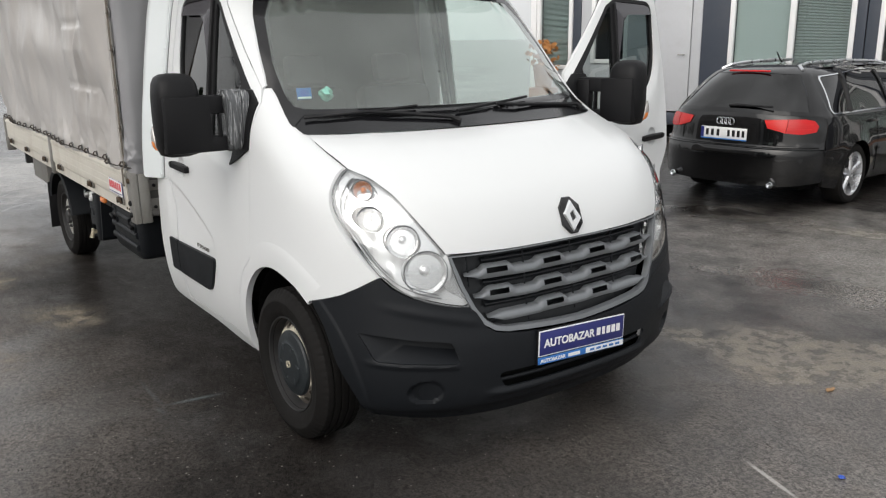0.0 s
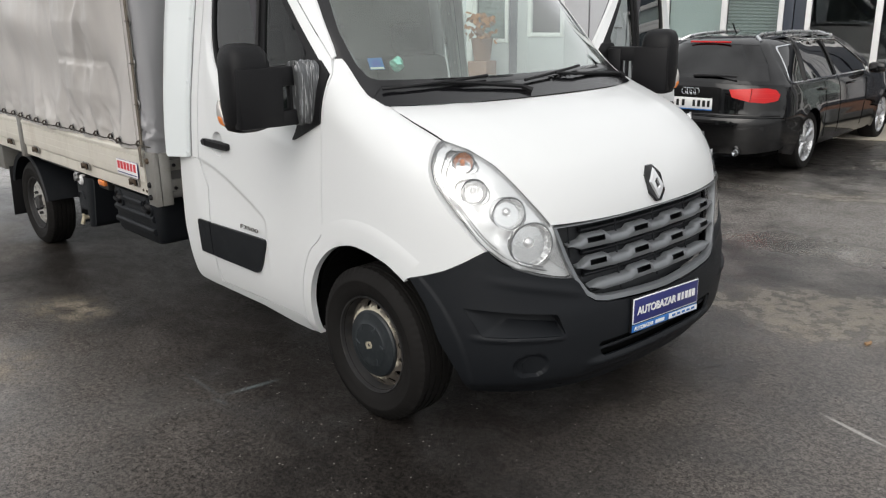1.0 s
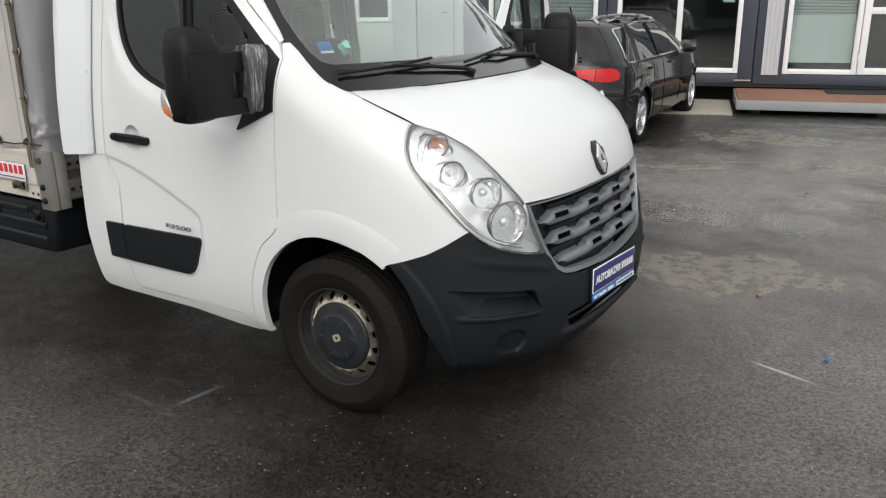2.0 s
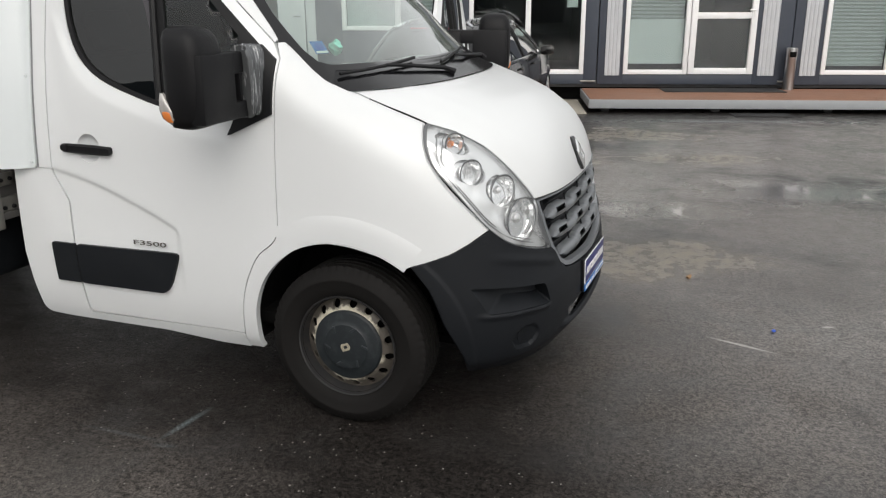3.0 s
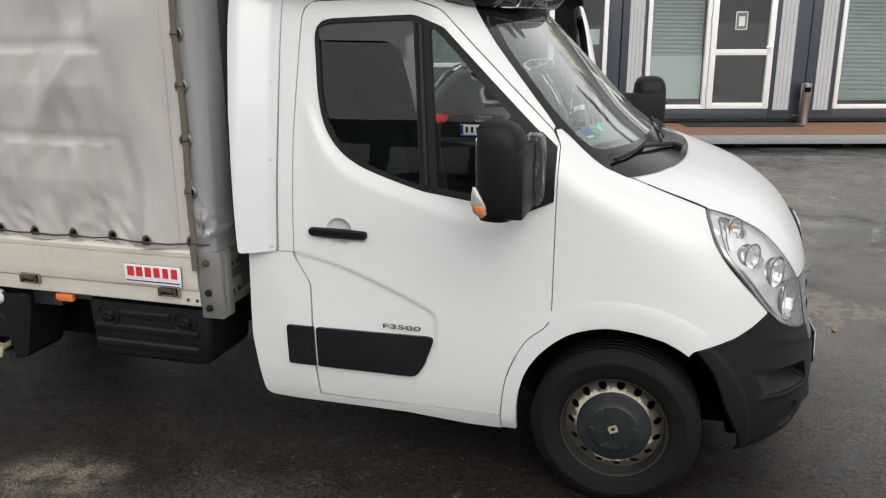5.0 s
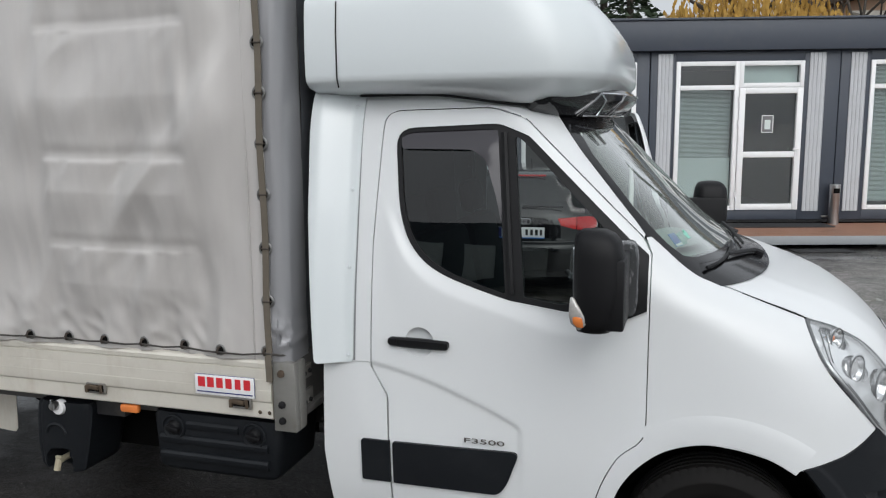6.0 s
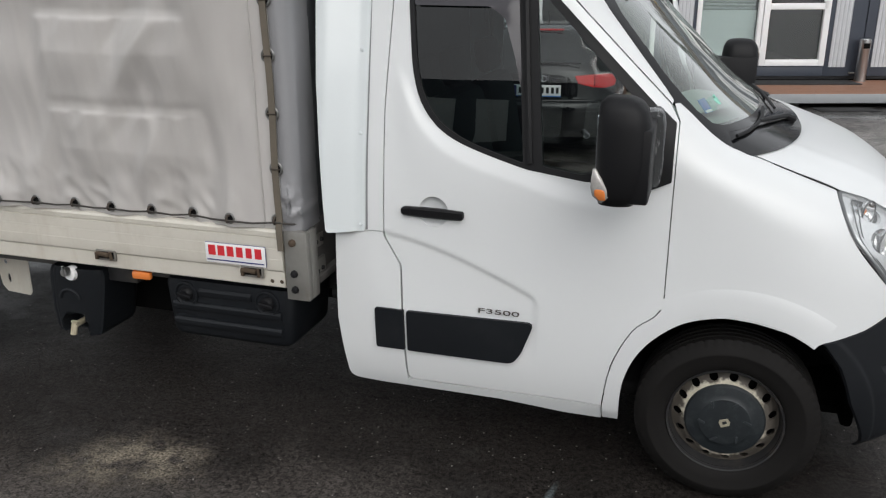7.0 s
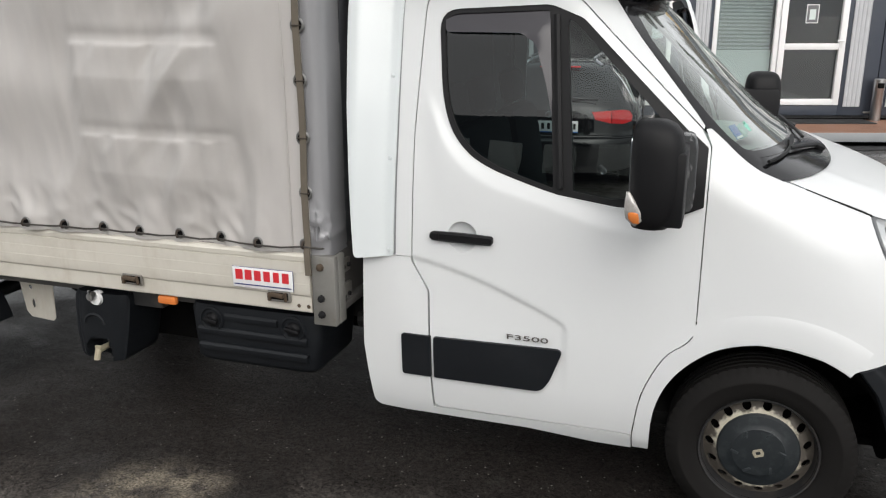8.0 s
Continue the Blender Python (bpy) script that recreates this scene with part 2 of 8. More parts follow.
M_PRIVACY = glass("privacy_glass", (0.03, 0.032, 0.034))
M_NAVY = mat("anthracite_blue_panel", (0.046, 0.055, 0.074), 0.45, vary=0.08, scale=2, dirt=(0.10, 0.10, 0.10), dirt_amount=0.2)
M_PVC = mat("white_pvc_frame", (0.86, 0.86, 0.86), 0.35, vary=0.03, dirt=(0.5, 0.48, 0.45), dirt_amount=0.15)
M_LIGHT_PANEL = mat("light_grey_profile_sheet", (0.50, 0.51, 0.53), 0.4, vary=0.04, dirt=(0.3, 0.29, 0.27), dirt_amount=0.2)
M_BLIND = mat("pale_grey_blind", (0.66, 0.73, 0.70), 0.7, vary=0.04)
M_DECK = mat("brown_deck_board", (0.27, 0.135, 0.085), 0.55, vary=0.25, scale=6, bump=0.3, bump_scale=80, dirt=(0.12, 0.09, 0.07), dirt_amount=0.5)
M_DECK_EDGE = mat("grey_deck_edge", (0.30, 0.315, 0.325), 0.5, vary=0.08)
M_CONCRETE = mat("sandy_concrete", (0.36, 0.33, 0.28), 0.8, vary=0.2, bump=0.4, bump_scale=60)
M_INSIDE = mat("dim_room", (0.16, 0.16, 0.165), 0.8)
M_STAINLESS = mat("brushed_stainless", (0.55, 0.55, 0.55), 0.3, metal=1.0, vary=0.1, scale=20)
M_BARK = mat("bark", (0.07, 0.06, 0.05), 0.9, vary=0.3, scale=12)
M_WILLOW = mat("yellow_willow_leaves", (0.42, 0.25, 0.05), 0.8, vary=0.35, scale=2)
M_FOLIAGE = mat("dark_green_leaves", (0.035, 0.055, 0.028), 0.8, vary=0.4, scale=2)
M_ORANGE_WALL = mat("peach_render", (0.60, 0.40, 0.27), 0.8, vary=0.05)
M_GUM = mat("green_paper", (0.25, 0.55, 0.45), 0.6, vary=0.3, scale=60)


def ground_material():
    m = bpy.data.materials.new("wet_asphalt")
    m.use_nodes = True
    n, l = m.node_tree.nodes, m.node_tree.links
    b = n["Principled BSDF"]
    co = n.new("ShaderNodeTexCoord")

    def noise_tex(scale, detail=6, rough=0.6):
        t = n.new("ShaderNodeTexNoise")
        t.inputs["Scale"].default_value, t.inputs["Detail"].default_value, t.inputs["Roughness"].default_value = scale, detail, rough
        l.new(co.outputs["Object"], t.inputs["Vector"])
        return t.outputs["Fac"]

    def remap(v, a, b2, lo=0.0, hi=1.0):
        r = n.new("ShaderNodeMapRange")
        r.inputs["From Min"].default_value, r.inputs["From Max"].default_value = a, b2
        r.inputs["To Min"].default_value, r.inputs["To Max"].default_value = lo, hi
        l.new(v, r.inputs["Value"])
        return r.outputs[0]

    def calc(op, a, b2):
        q = n.new("ShaderNodeMath")
        q.operation = op
        for i, v in enumerate((a, b2)):
            if isinstance(v, (int, float)):
                q.inputs[i].default_value = v
            else:
                l.new(v, q.inputs[i])
        return q.outputs[0]

    def mixc(f, a, b2):
        x = n.new("ShaderNodeMix")
        x.data_type = "RGBA"
        l.new(f, x.inputs["Factor"])
        for i, v in ((6, a), (7, b2)):
            if isinstance(v, tuple):
                x.inputs[i].default_value = (*v, 1)
            else:
                l.new(v, x.inputs[i])
        return x.outputs[2]

    warp = n.new("ShaderNodeTexNoise")
    warp.inputs["Scale"].default_value, warp.inputs["Detail"].default_value = 2.6, 6
    l.new(co.outputs["Object"], warp.inputs["Vector"])

    def blot(x, y, rx, ry, turn=0.0, edge=0.5, ragged=0.7):
        """An uneven oval patch."""
        sub = n.new("ShaderNodeVectorMath")
        sub.operation = "SUBTRACT"
        l.new(co.outputs["Object"], sub.inputs[0])
        sub.inputs[1].default_value = (x, y, 0)
        rot = n.new("ShaderNodeVectorRotate")
        rot.rotation_type = "Z_AXIS"
        rot.inputs["Angle"].default_value = radians(-turn)
        l.new(sub.outputs[0], rot.inputs["Vector"])
        sc = n.new("ShaderNodeVectorMath")
        sc.operation = "MULTIPLY"
        sc.inputs[1].default_value = (1 / rx, 1 / ry, 0)
        l.new(rot.outputs[0], sc.inputs[0])
        ln = n.new("ShaderNodeVectorMath")
        ln.operation = "LENGTH"
        l.new(sc.outputs[0], ln.inputs[0])
        d = calc("ADD", ln.outputs["Value"], calc("MULTIPLY", calc("SUBTRACT", warp.outputs["Fac"], 0.5), ragged * 3))
        return remap(d, 1.0, 1.0 - edge)

    def union(items):
        v = items[0]
        for w in items[1:]:
            v = calc("MAXIMUM", v, w)
        return v

    grain = noise_tex(95, 3, 0.7)
    mid = noise_tex(9, 8, 0.65)
    large = noise_tex(0.55, 5, 0.6)
    fine = noise_tex(240, 2, 0.6)
    stone = n.new("ShaderNodeTexVoronoi")
    stone.inputs["Scale"].default_value = 150
    l.new(co.outputs["Object"], stone.inputs["Vector"])
    chip = n.new("ShaderNodeSeparateColor")
    l.new(stone.outputs["Color"], chip.inputs[0])
    tone = calc("ADD", calc("MULTIPLY", remap(grain, 0.38, 0.64), 0.45), calc("MULTIPLY", remap(fine, 0.40, 0.66), 0.25))
    tone = calc("ADD", tone, calc("MULTIPLY", calc("POWER", chip.outputs[0], 3.0), 0.75))
    rubble = noise_tex(42, 9, 0.78)
    tone = calc("MULTIPLY", tone, remap(rubble, 0.39, 0.61, 0.0, 2.3))
    base = mixc(tone, (0.0020, 0.0017, 0.0016), (0.046, 0.040, 0.036))
    # drier pale asphalt; wet sheen is put into the same colour
    dry = calc("MULTIPLY", union([blot(*q) for q in DRY_SHEEN]), remap(noise_tex(1.7, 7, 0.65), 0.20, 0.50))
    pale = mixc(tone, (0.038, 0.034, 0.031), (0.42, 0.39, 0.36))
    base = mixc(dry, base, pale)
    # ground beyond the truck's shade, its light and sheen mixed into the colour
    worn = calc("MULTIPLY", union([blot(*q) for q in LIT_GROUND]), remap(noise_tex(2.3, 6, 0.65), 0.14, 0.46))
    base = mixc(worn, base, mixc(tone, (0.034, 0.0300, 0.0272), (0.235, 0.209, 0.189)))
    base = mixc(remap(large, 0.42, 0.62, 0.0, 0.35), base, (0.0085, 0.0071, 0.0064))
    speck = n.new("ShaderNodeTexVoronoi")
    speck.inputs["Scale"].default_value = 34
    l.new(co.outputs["Object"], speck.inputs["Vector"])
    pick = n.new("ShaderNodeSeparateColor")
    l.new(speck.outputs["Color"], pick.inputs[0])
    spot = calc("MULTIPLY", remap(speck.outputs["Distance"], 0.13, 0.08), remap(pick.outputs[0], 0.945, 0.95))
    base = mixc(calc("MULTIPLY", spot, calc("POWER", pick.outputs[1], 3.0)), base, (0.30, 0.285, 0.265))
    grit = n.new("ShaderNodeTexVoronoi")
    grit.inputs["Scale"].default_value = 85
    l.new(co.outputs["Object"], grit.inputs["Vector"])
    pick2 = n.new("ShaderNodeSeparateColor")
    l.new(grit.outputs["Color"], pick2.inputs[0])
    spot2 = calc("MULTIPLY", remap(grit.outputs["Distance"], 0.36, 0.24), remap(pick2.outputs[1], 0.968, 0.972))
    base = mixc(calc("MULTIPLY", spot2, calc("POWER", pick2.outputs[2], 2.5)), base, (0.36, 0.345, 0.32))
    sand = union([blot(*q) for q in SAND])
    sand = calc("MULTIPLY", sand, remap(mid, 0.40, 0.60))
    base = mixc(calc("MULTIPLY", sand, 0.85), base, mixc(remap(grain, 0.36, 0.64), (0.09, 0.077, 0.058), (0.44, 0.385, 0.300)))
    chalk = union([blot(*q) for q in CHALK])
    base = mixc(calc("MULTIPLY", chalk, remap(grain, 0.40, 0.64, 0.25, 0.8)), base, (0.20, 0.245, 0.255))
    faint = union([blot(*q) for q in FAINT])
    base = mixc(calc("MULTIPLY", faint, remap(grain, 0.42, 0.66, 0.10, 0.5)), base, (0.17, 0.20, 0.21))
    wear = union([blot(*q) for q in SCRATCH])
    base = mixc(calc("MULTIPLY", wear, remap(grain, 0.35, 0.6, 0.55, 1.0)), base, (0.50, 0.48, 0.45))
    pool = union([blot(*q, 0, 0.9, 0.5) if len(q) == 4 else blot(*q, 0.9, 0.5) for q in POOLS])
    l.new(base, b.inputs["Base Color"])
    damp = remap(large, 0.40, 0.60, 0.32, 0.46)
    # gloss cut round the truck, standing in for its shade
    dulled = union([blot(*q) for q in SHADE_DULLED])
    wet = calc("MULTIPLY", remap(mid, 0.35, 0.65, 0.40, 1.0), calc("SUBTRACT", 1.0, calc("MULTIPLY", dulled, 0.92)))
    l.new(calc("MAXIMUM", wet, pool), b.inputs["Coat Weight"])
    l.new(calc("SUBTRACT", 0.40, calc("MULTIPLY", dulled, 0.34)), b.inputs["Specular IOR Level"])
    b.inputs["Coat IOR"].default_value = 1.4
    film = calc("ADD", remap(large, 0.38, 0.62, 0.10, 0.24), calc("MULTIPLY", sand, 0.25))
    l.new(calc("MAXIMUM", calc("MULTIPLY", film, calc("SUBTRACT", 1.0, pool)), 0.06), b.inputs["Coat Roughness"])
    r1 = calc("ADD", damp, remap(mid, 0.3, 0.7, -0.06, 0.08))
    r2 = calc("ADD", r1, calc("MULTIPLY", sand, 0.3))
    inv = calc("SUBTRACT", 1.0, pool)
    rough = calc("MAXIMUM", calc("MULTIPLY", r2, inv), 0.09)
    l.new(rough, b.inputs["Roughness"])
    bp = n.new("ShaderNodeBump")
    bp.inputs["Distance"].default_value = 0.0045
    height = calc("ADD", calc("MULTIPLY", chip.outputs[0], 0.6), calc("ADD", calc("MULTIPLY", rubble, 1.6), calc("MULTIPLY", mid, 0.5)))
    l.new(height, bp.inputs["Height"])
    l.new(calc("MULTIPLY", inv, 0.9), bp.inputs["Strength"])
    l.new(bp.outputs[0], b.inputs["Normal"])
    soft = n.new("ShaderNodeBump")
    soft.inputs["Distance"].default_value = 0.003
    l.new(height, soft.inputs["Height"])
    l.new(calc("MULTIPLY", inv, 0.50), soft.inputs["Strength"])
    l.new(soft.outputs[0], b.inputs["Coat Normal"])
    return m


SAND = [(0.98, 1.74, 0.85, 0.50, 22, 0.4, 0.4), (0.35, 1.50, 0.3, 0.16, 20, 0.6, 0.35), (-2.40, -1.47, 0.50, 0.24, 10, 0.9, 0.7), (-1.95, -2.02, 0.46, 0.24, 10, 0.9, 0.6), (-0.25, 4.85, 0.75, 0.22, 22, 0.6, 0.35), (0.1, 5.35, 0.8, 0.06, 24, 0.6, 0.3), (-3.9, -1.9, 0.9, 0.35, 0), (0.2, 7.0, 1.2, 0.6, 15), (1.2, 5.6, 0.9, 0.4, 15)]
POOLS = [(0.2, 3.0, 0.9, 0.42, 15), (1.15, 3.1, 0.5, 0.45, 15), (2.2, 4.2, 1.4, 0.7, 15), (-1.6, 4.6, 1.0, 0.4, 10), (1.3, 8.6, 2.4, 0.25, 15), (-6.5, 0.5, 1.5, 1.0, 0)]
# dry patches, and pale ones standing in for sky sheen
DRY_SHEEN = [(2.7, 1.0, 1.7, 1.2, 15, 0.7, 0.4), (2.3, 3.0, 1.3, 1.1, 15, 0.8, 0.4), (-3.6, -2.5, 1.6, 0.8, 10, 0.7, 0.5), (0.2, 4.2, 2.4, 2.2, 15, 0.6, 0.5), (2.2, 6.0, 2.6, 1.6, 15, 0.5, 0.5), (3.5, 7.0, 4.0, 2.5, 15, 0.5, 0.5), (-9.0, 1.0, 3.0, 4.0, 0, 0.5, 0.5), (-3.2, -2.4, 0.9, 0.5, 10, 0.6, 0.5)]
# patches painted lighter where open sky lights the ground
LIT_GROUND = [(-1.9, -2.35, 2.9, 1.20, 6, 0.8, 0.30), (0.3, -2.4, 1.5, 0.8, 8, 0.8, 0.35), (-5.2, -1.7, 1.9, 0.9, 0, 0.7, 0.4), (1.9, -0.20, 1.45, 1.6, 15, 0.8, 0.35), (1.9, -1.3, 1.1, 0.8, 15, 0.8, 0.35), (1.5, 1.6, 1.8, 1.3, 15, 0.7, 0.4), (1.9, 3.0, 1.5, 1.2, 15, 0.7, 0.4)]
CHALK = [(-0.645, -1.21, 0.022, 0.17, -8, 0.9, 0.12)]
FAINT = [(-0.84, -1.375, 0.26, 0.016, 0, 0.9, 0.12), (-0.62, -1.40, 0.07, 0.02, 10, 0.8, 0.12)]
# where gloss is lowered to shade the ground by the truck
SHADE_DULLED = [(-3.2, -1.7, 1.7, 0.8, 0, 0.5, 0.4), (-2.2, -0.4, 4.6, 2.1, 0, 0.5, 0.35), (0.4, -1.6, 1.9, 1.2, 10, 0.6, 0.5)]
SCRATCH = [(1.555, 0.398, 0.20, 0.014, -18, 0.5, 0.05), (2.0, 0.80, 0.04, 0.012, 20, 0.4, 0.1)]
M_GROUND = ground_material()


# ---- shape of the cab: plan sections by height ----
def table(pairs):
    xs = np.array([a for a, b in pairs]); ys = np.array([b for a, b in pairs])
    h = np.diff(xs); s = np.diff(ys) / h
    m = np.zeros(len(xs))
    m[0], m[-1] = s[0], s[-1]
    for i in range(1, len(xs) - 1):
        if s[i - 1] * s[i] > 0:
            w1, w2 = 2 * h[i] + h[i - 1], h[i] + 2 * h[i - 1]
            m[i] = (w1 + w2) / (w1 / s[i - 1] + w2 / s[i])

    def value(v):
        if v <= xs[0]:
            return float(ys[0])
        if v >= xs[-1]:
            return float(ys[-1])
        i = int(np.searchsorted(xs, v) - 1)
        t = (v - xs[i]) / h[i]
        return float((1 + 2 * t) * (1 - t) ** 2 * ys[i] + t * (1 - t) ** 2 * h[i] * m[i] + t * t * (3 - 2 * t) * ys[i + 1] + t * t * (t - 1) * h[i] * m[i + 1])
    return value


def smooth(a, b, v):
    t = min(1.0, max(0.0, (v - a) / (b - a)))
    return t * t * (3 - 2 * t)


# ---- building helpers ----
class Shape:
    """Points and faces of one mesh in the making."""

    def __init__(self):
        self.v, self.f = [], []

    def add(self, verts, faces):
        n = len(self.v)
        self.v += [tuple(p) for p in verts]
        self.f += [tuple(i + n for i in face) for face in faces]
        return self

    def box(self, centre, size, bevel=0.0, turn=None):
        bm = bmesh.new()
        bmesh.ops.create_cube(bm, size=1)
        bmesh.ops.scale(bm, vec=size, verts=bm.verts)
        if bevel > 0:
            bmesh.ops.bevel(bm, geom=bm.edges[:], offset=min(bevel, 0.45 * min(size)), segments=2, profile=0.5, affect="EDGES")
        m = Matrix.Translation(centre) @ (turn if turn else Matrix())
        bm.verts.index_update()
        self.add([m @ q.co for q in bm.verts], [[q.index for q in face.verts] for face in bm.faces])
        bm.free()
        return self

    def span(self, a, b, bevel=0.0):
        """A box between two corners."""
        return self.box([(p + q) / 2 for p, q in zip(a, b)], [abs(q - p) for p, q in zip(a, b)], bevel)

    def loft(self, rings, closed=True, caps=True):
        n = len(rings[0])
        base = len(self.v)
        for ring in rings:
            self.v += [tuple(p) for p in ring]
        for i in range(len(rings) - 1):
            for j in range(n if closed else n - 1):
                k = (j + 1) % n
                self.f.append((base + i * n + j, base + i * n + k, base + (i + 1) * n + k, base + (i + 1) * n + j))
        if caps and closed:
            self.f.append(tuple(base + j for j in reversed(range(n))))
            self.f.append(tuple(base + (len(rings) - 1) * n + j for j in range(n)))
        return self

    def lathe(self, profile, centre, axis="y", seg=48, caps=False):
        """Turns (radius, along) round an axis."""
        rings = []
        for r, a in profile:
            ring = []
            for i in range(seg):
                c, s = math.cos(2 * math.pi * i / seg), math.sin(2 * math.pi * i / seg)
                p = {"y": (r * c, a, r * s), "x": (a, r * c, r * s), "z": (r * c, r * s, a)}[axis]
                ring.append((p[0] + centre[0], p[1] + centre[1], p[2] + centre[2]))
            rings.append(ring)
        return self.loft(rings, True, caps)

    def tube(self, path, radius, seg=8, flat=1.0):
        pts = [Vector(p) for p in path]
        rings, last = [], None
        for i, p in enumerate(pts):
            d = (pts[min(i + 1, len(pts) - 1)] - pts[max(i - 1, 0)]).normalized()
            up = last if last else (Vector((0, 0, 1)) if abs(d.z) < 0.9 else Vector((1, 0, 0)))
            a = d.cross(up).normalized()
            b = a.cross(d).normalized()
            last = b
            r = radius[i] if isinstance(radius, (list, tuple)) else radius
            rings.append([p + a * (r * math.cos(2 * math.pi * k / seg)) + b * (r * flat * math.sin(2 * math.pi * k / seg)) for k in range(seg)])
        return self.loft(rings)

    def moved(self, m):
        self.v = [tuple(m @ Vector(p)) for p in self.v]
        return self


def part(name, shape, material, parent=None, label="", at=None, angle=35, flat=False):
    me = bpy.data.meshes.new(name)
    me.from_pydata(shape.v, [], shape.f)
    me.validate()
    bm = bmesh.new()
    bm.from_mesh(me)
    bmesh.ops.recalc_face_normals(bm, faces=bm.faces)
    for face in bm.faces:
        face.smooth = not flat
    bm.to_mesh(me)
    bm.free()
    if not flat:
        me.set_sharp_from_angle(angle=radians(angle))
    me.materials.append(material)
    ob = new(name, me)
    if at:
        ob.matrix_basis = at
    if parent:
        ob.parent = parent
    return tagged(ob, label)


def thing(name, label, category, at=None, group="", kind=""):
    ob = new(name)
    ob.empty_display_size = 0.2
    if at:
        ob.matrix_basis = at
    return tagged(ob, label, category, group, kind)


def fillet(points, n=5):
    """A closed outline with its corners rounded; a third number is the radius."""
    out = []
    k = len(points)
    for i in range(k):
        p = Vector(points[i][:2])
        r = points[i][2] if len(points[i]) > 2 else 0
        a, b = Vector(points[i - 1][:2]) - p, Vector(points[(i + 1) % k][:2]) - p
        if r <= 0 or a.length < 1e-6 or b.length < 1e-6:
            out.append((p.x, p.y))
            continue
        half = a.angle(b) / 2
        d = min(r / max(math.tan(half), 1e-3), 0.48 * a.length, 0.48 * b.length)
        s, e = p + a.normalized() * d, p + b.normalized() * d
        for j in range(n + 1):
            t = j / n
            q = s * (1 - t) ** 2 + p * 2 * t * (1 - t) + e * t * t
            out.append((q.x, q.y))
    return out


def curve2(points, n=6, closed=False):
    """A smooth line through points."""
    out, k = [], len(points)
    for i in range(k if closed else k - 1):
        def at(j):
            return Vector(points[j % k][:2]) if closed else Vector(points[min(max(j, 0), k - 1)][:2])
        p0, p1, p2, p3 = at(i - 1), at(i), at(i + 1), at(i + 2)
        for j in range(n):
            t = j / n
            q = 0.5 * (2 * p1 + (p2 - p0) * t + (2 * p0 - 5 * p1 + 4 * p2 - p3) * t * t + (3 * p1 - p0 - 3 * p2 + p3) * t ** 3)
            out.append((q.x, q.y))
    if not closed:
        out.append(tuple(points[-1][:2]))
    return out


def within(p, loop):
    x, y = p
    odd = False
    for i in range(len(loop)):
        (x1, y1), (x2, y2) = loop[i - 1], loop[i]
        if (y1 > y) != (y2 > y) and x < (x2 - x1) * (y - y1) / (y2 - y1) + x1:
            odd = not odd
    return odd


def subdivide_loop(loop, step):
    out = []
    for i in range(len(loop)):
        a, b = Vector(loop[i]), Vector(loop[(i + 1) % len(loop)])
        n = max(1, int(math.ceil((b - a).length / step)))
        out += [tuple(a.lerp(b, j / n)) for j in range(n)]
    return out


def skin(outer, lift, holes=(), step=0.04, depth=0.015, inward=None, shape=None):
    """A curved sheet: the flat outline is filled with a fine net and lifted by lift(u, v); its rims turn in by depth along inward."""
    loops = [subdivide_loop(l, step) for l in (outer, *holes)]
    pts, edges = [], []
    for loop in loops:
        n = len(pts)
        pts += [Vector(p) for p in loop]
        edges += [(n + i, n + (i + 1) % len(loop)) for i in range(len(loop))]
    xs, ys = [p[0] for p in outer], [p[1] for p in outer]
    rim = list(pts)
    nx, ny = int((max(xs) - min(xs)) / step) + 1, int((max(ys) - min(ys)) / step) + 1
    rx = np.array([p.x for p in rim]); ry = np.array([p.y for p in rim])
    for i in range(nx + 1):
        for j in range(ny + 1):
            p = (min(xs) + (i + 0.5 * (j % 2)) * step, min(ys) + j * step)
            if within(p, loops[0]) and not any(within(p, h) for h in loops[1:]):
                if ((rx - p[0]) ** 2 + (ry - p[1]) ** 2).min() > (0.45 * step) ** 2:
                    pts.append(Vector(p))
    from mathutils import geometry
    verts, _, faces, *_ = geometry.delaunay_2d_cdt(pts, edges, [], 0, 1e-6)
    keep = []
    for face in faces:
        c = sum((verts[i] for i in face), Vector((0, 0))) / len(face)
        if within(c, loops[0]) and not any(within(c, h) for h in loops[1:]):
            keep.append(tuple(face))
    top = [Vector(lift(p.x, p.y)) for p in verts]
    faces3 = list(keep)
    if depth:
        count = {}
        for face in keep:
            for a, b in zip(face, face[1:] + face[:1]):
                key = (min(a, b), max(a, b))
                count[key] = count.get(key, 0) + 1
        border = [e for e, c in count.items() if c == 1]
        low = {}
        for a, b in border:
            for i in (a, b):
                if i not in low:
                    low[i] = len(top)
                    top.append(top[i] + Vector(inward(top[i]) if callable(inward) else inward) * depth)
            faces3.append((a, b, low[b], low[a]))
    shape = shape or Shape()
    return shape.add(top, faces3)


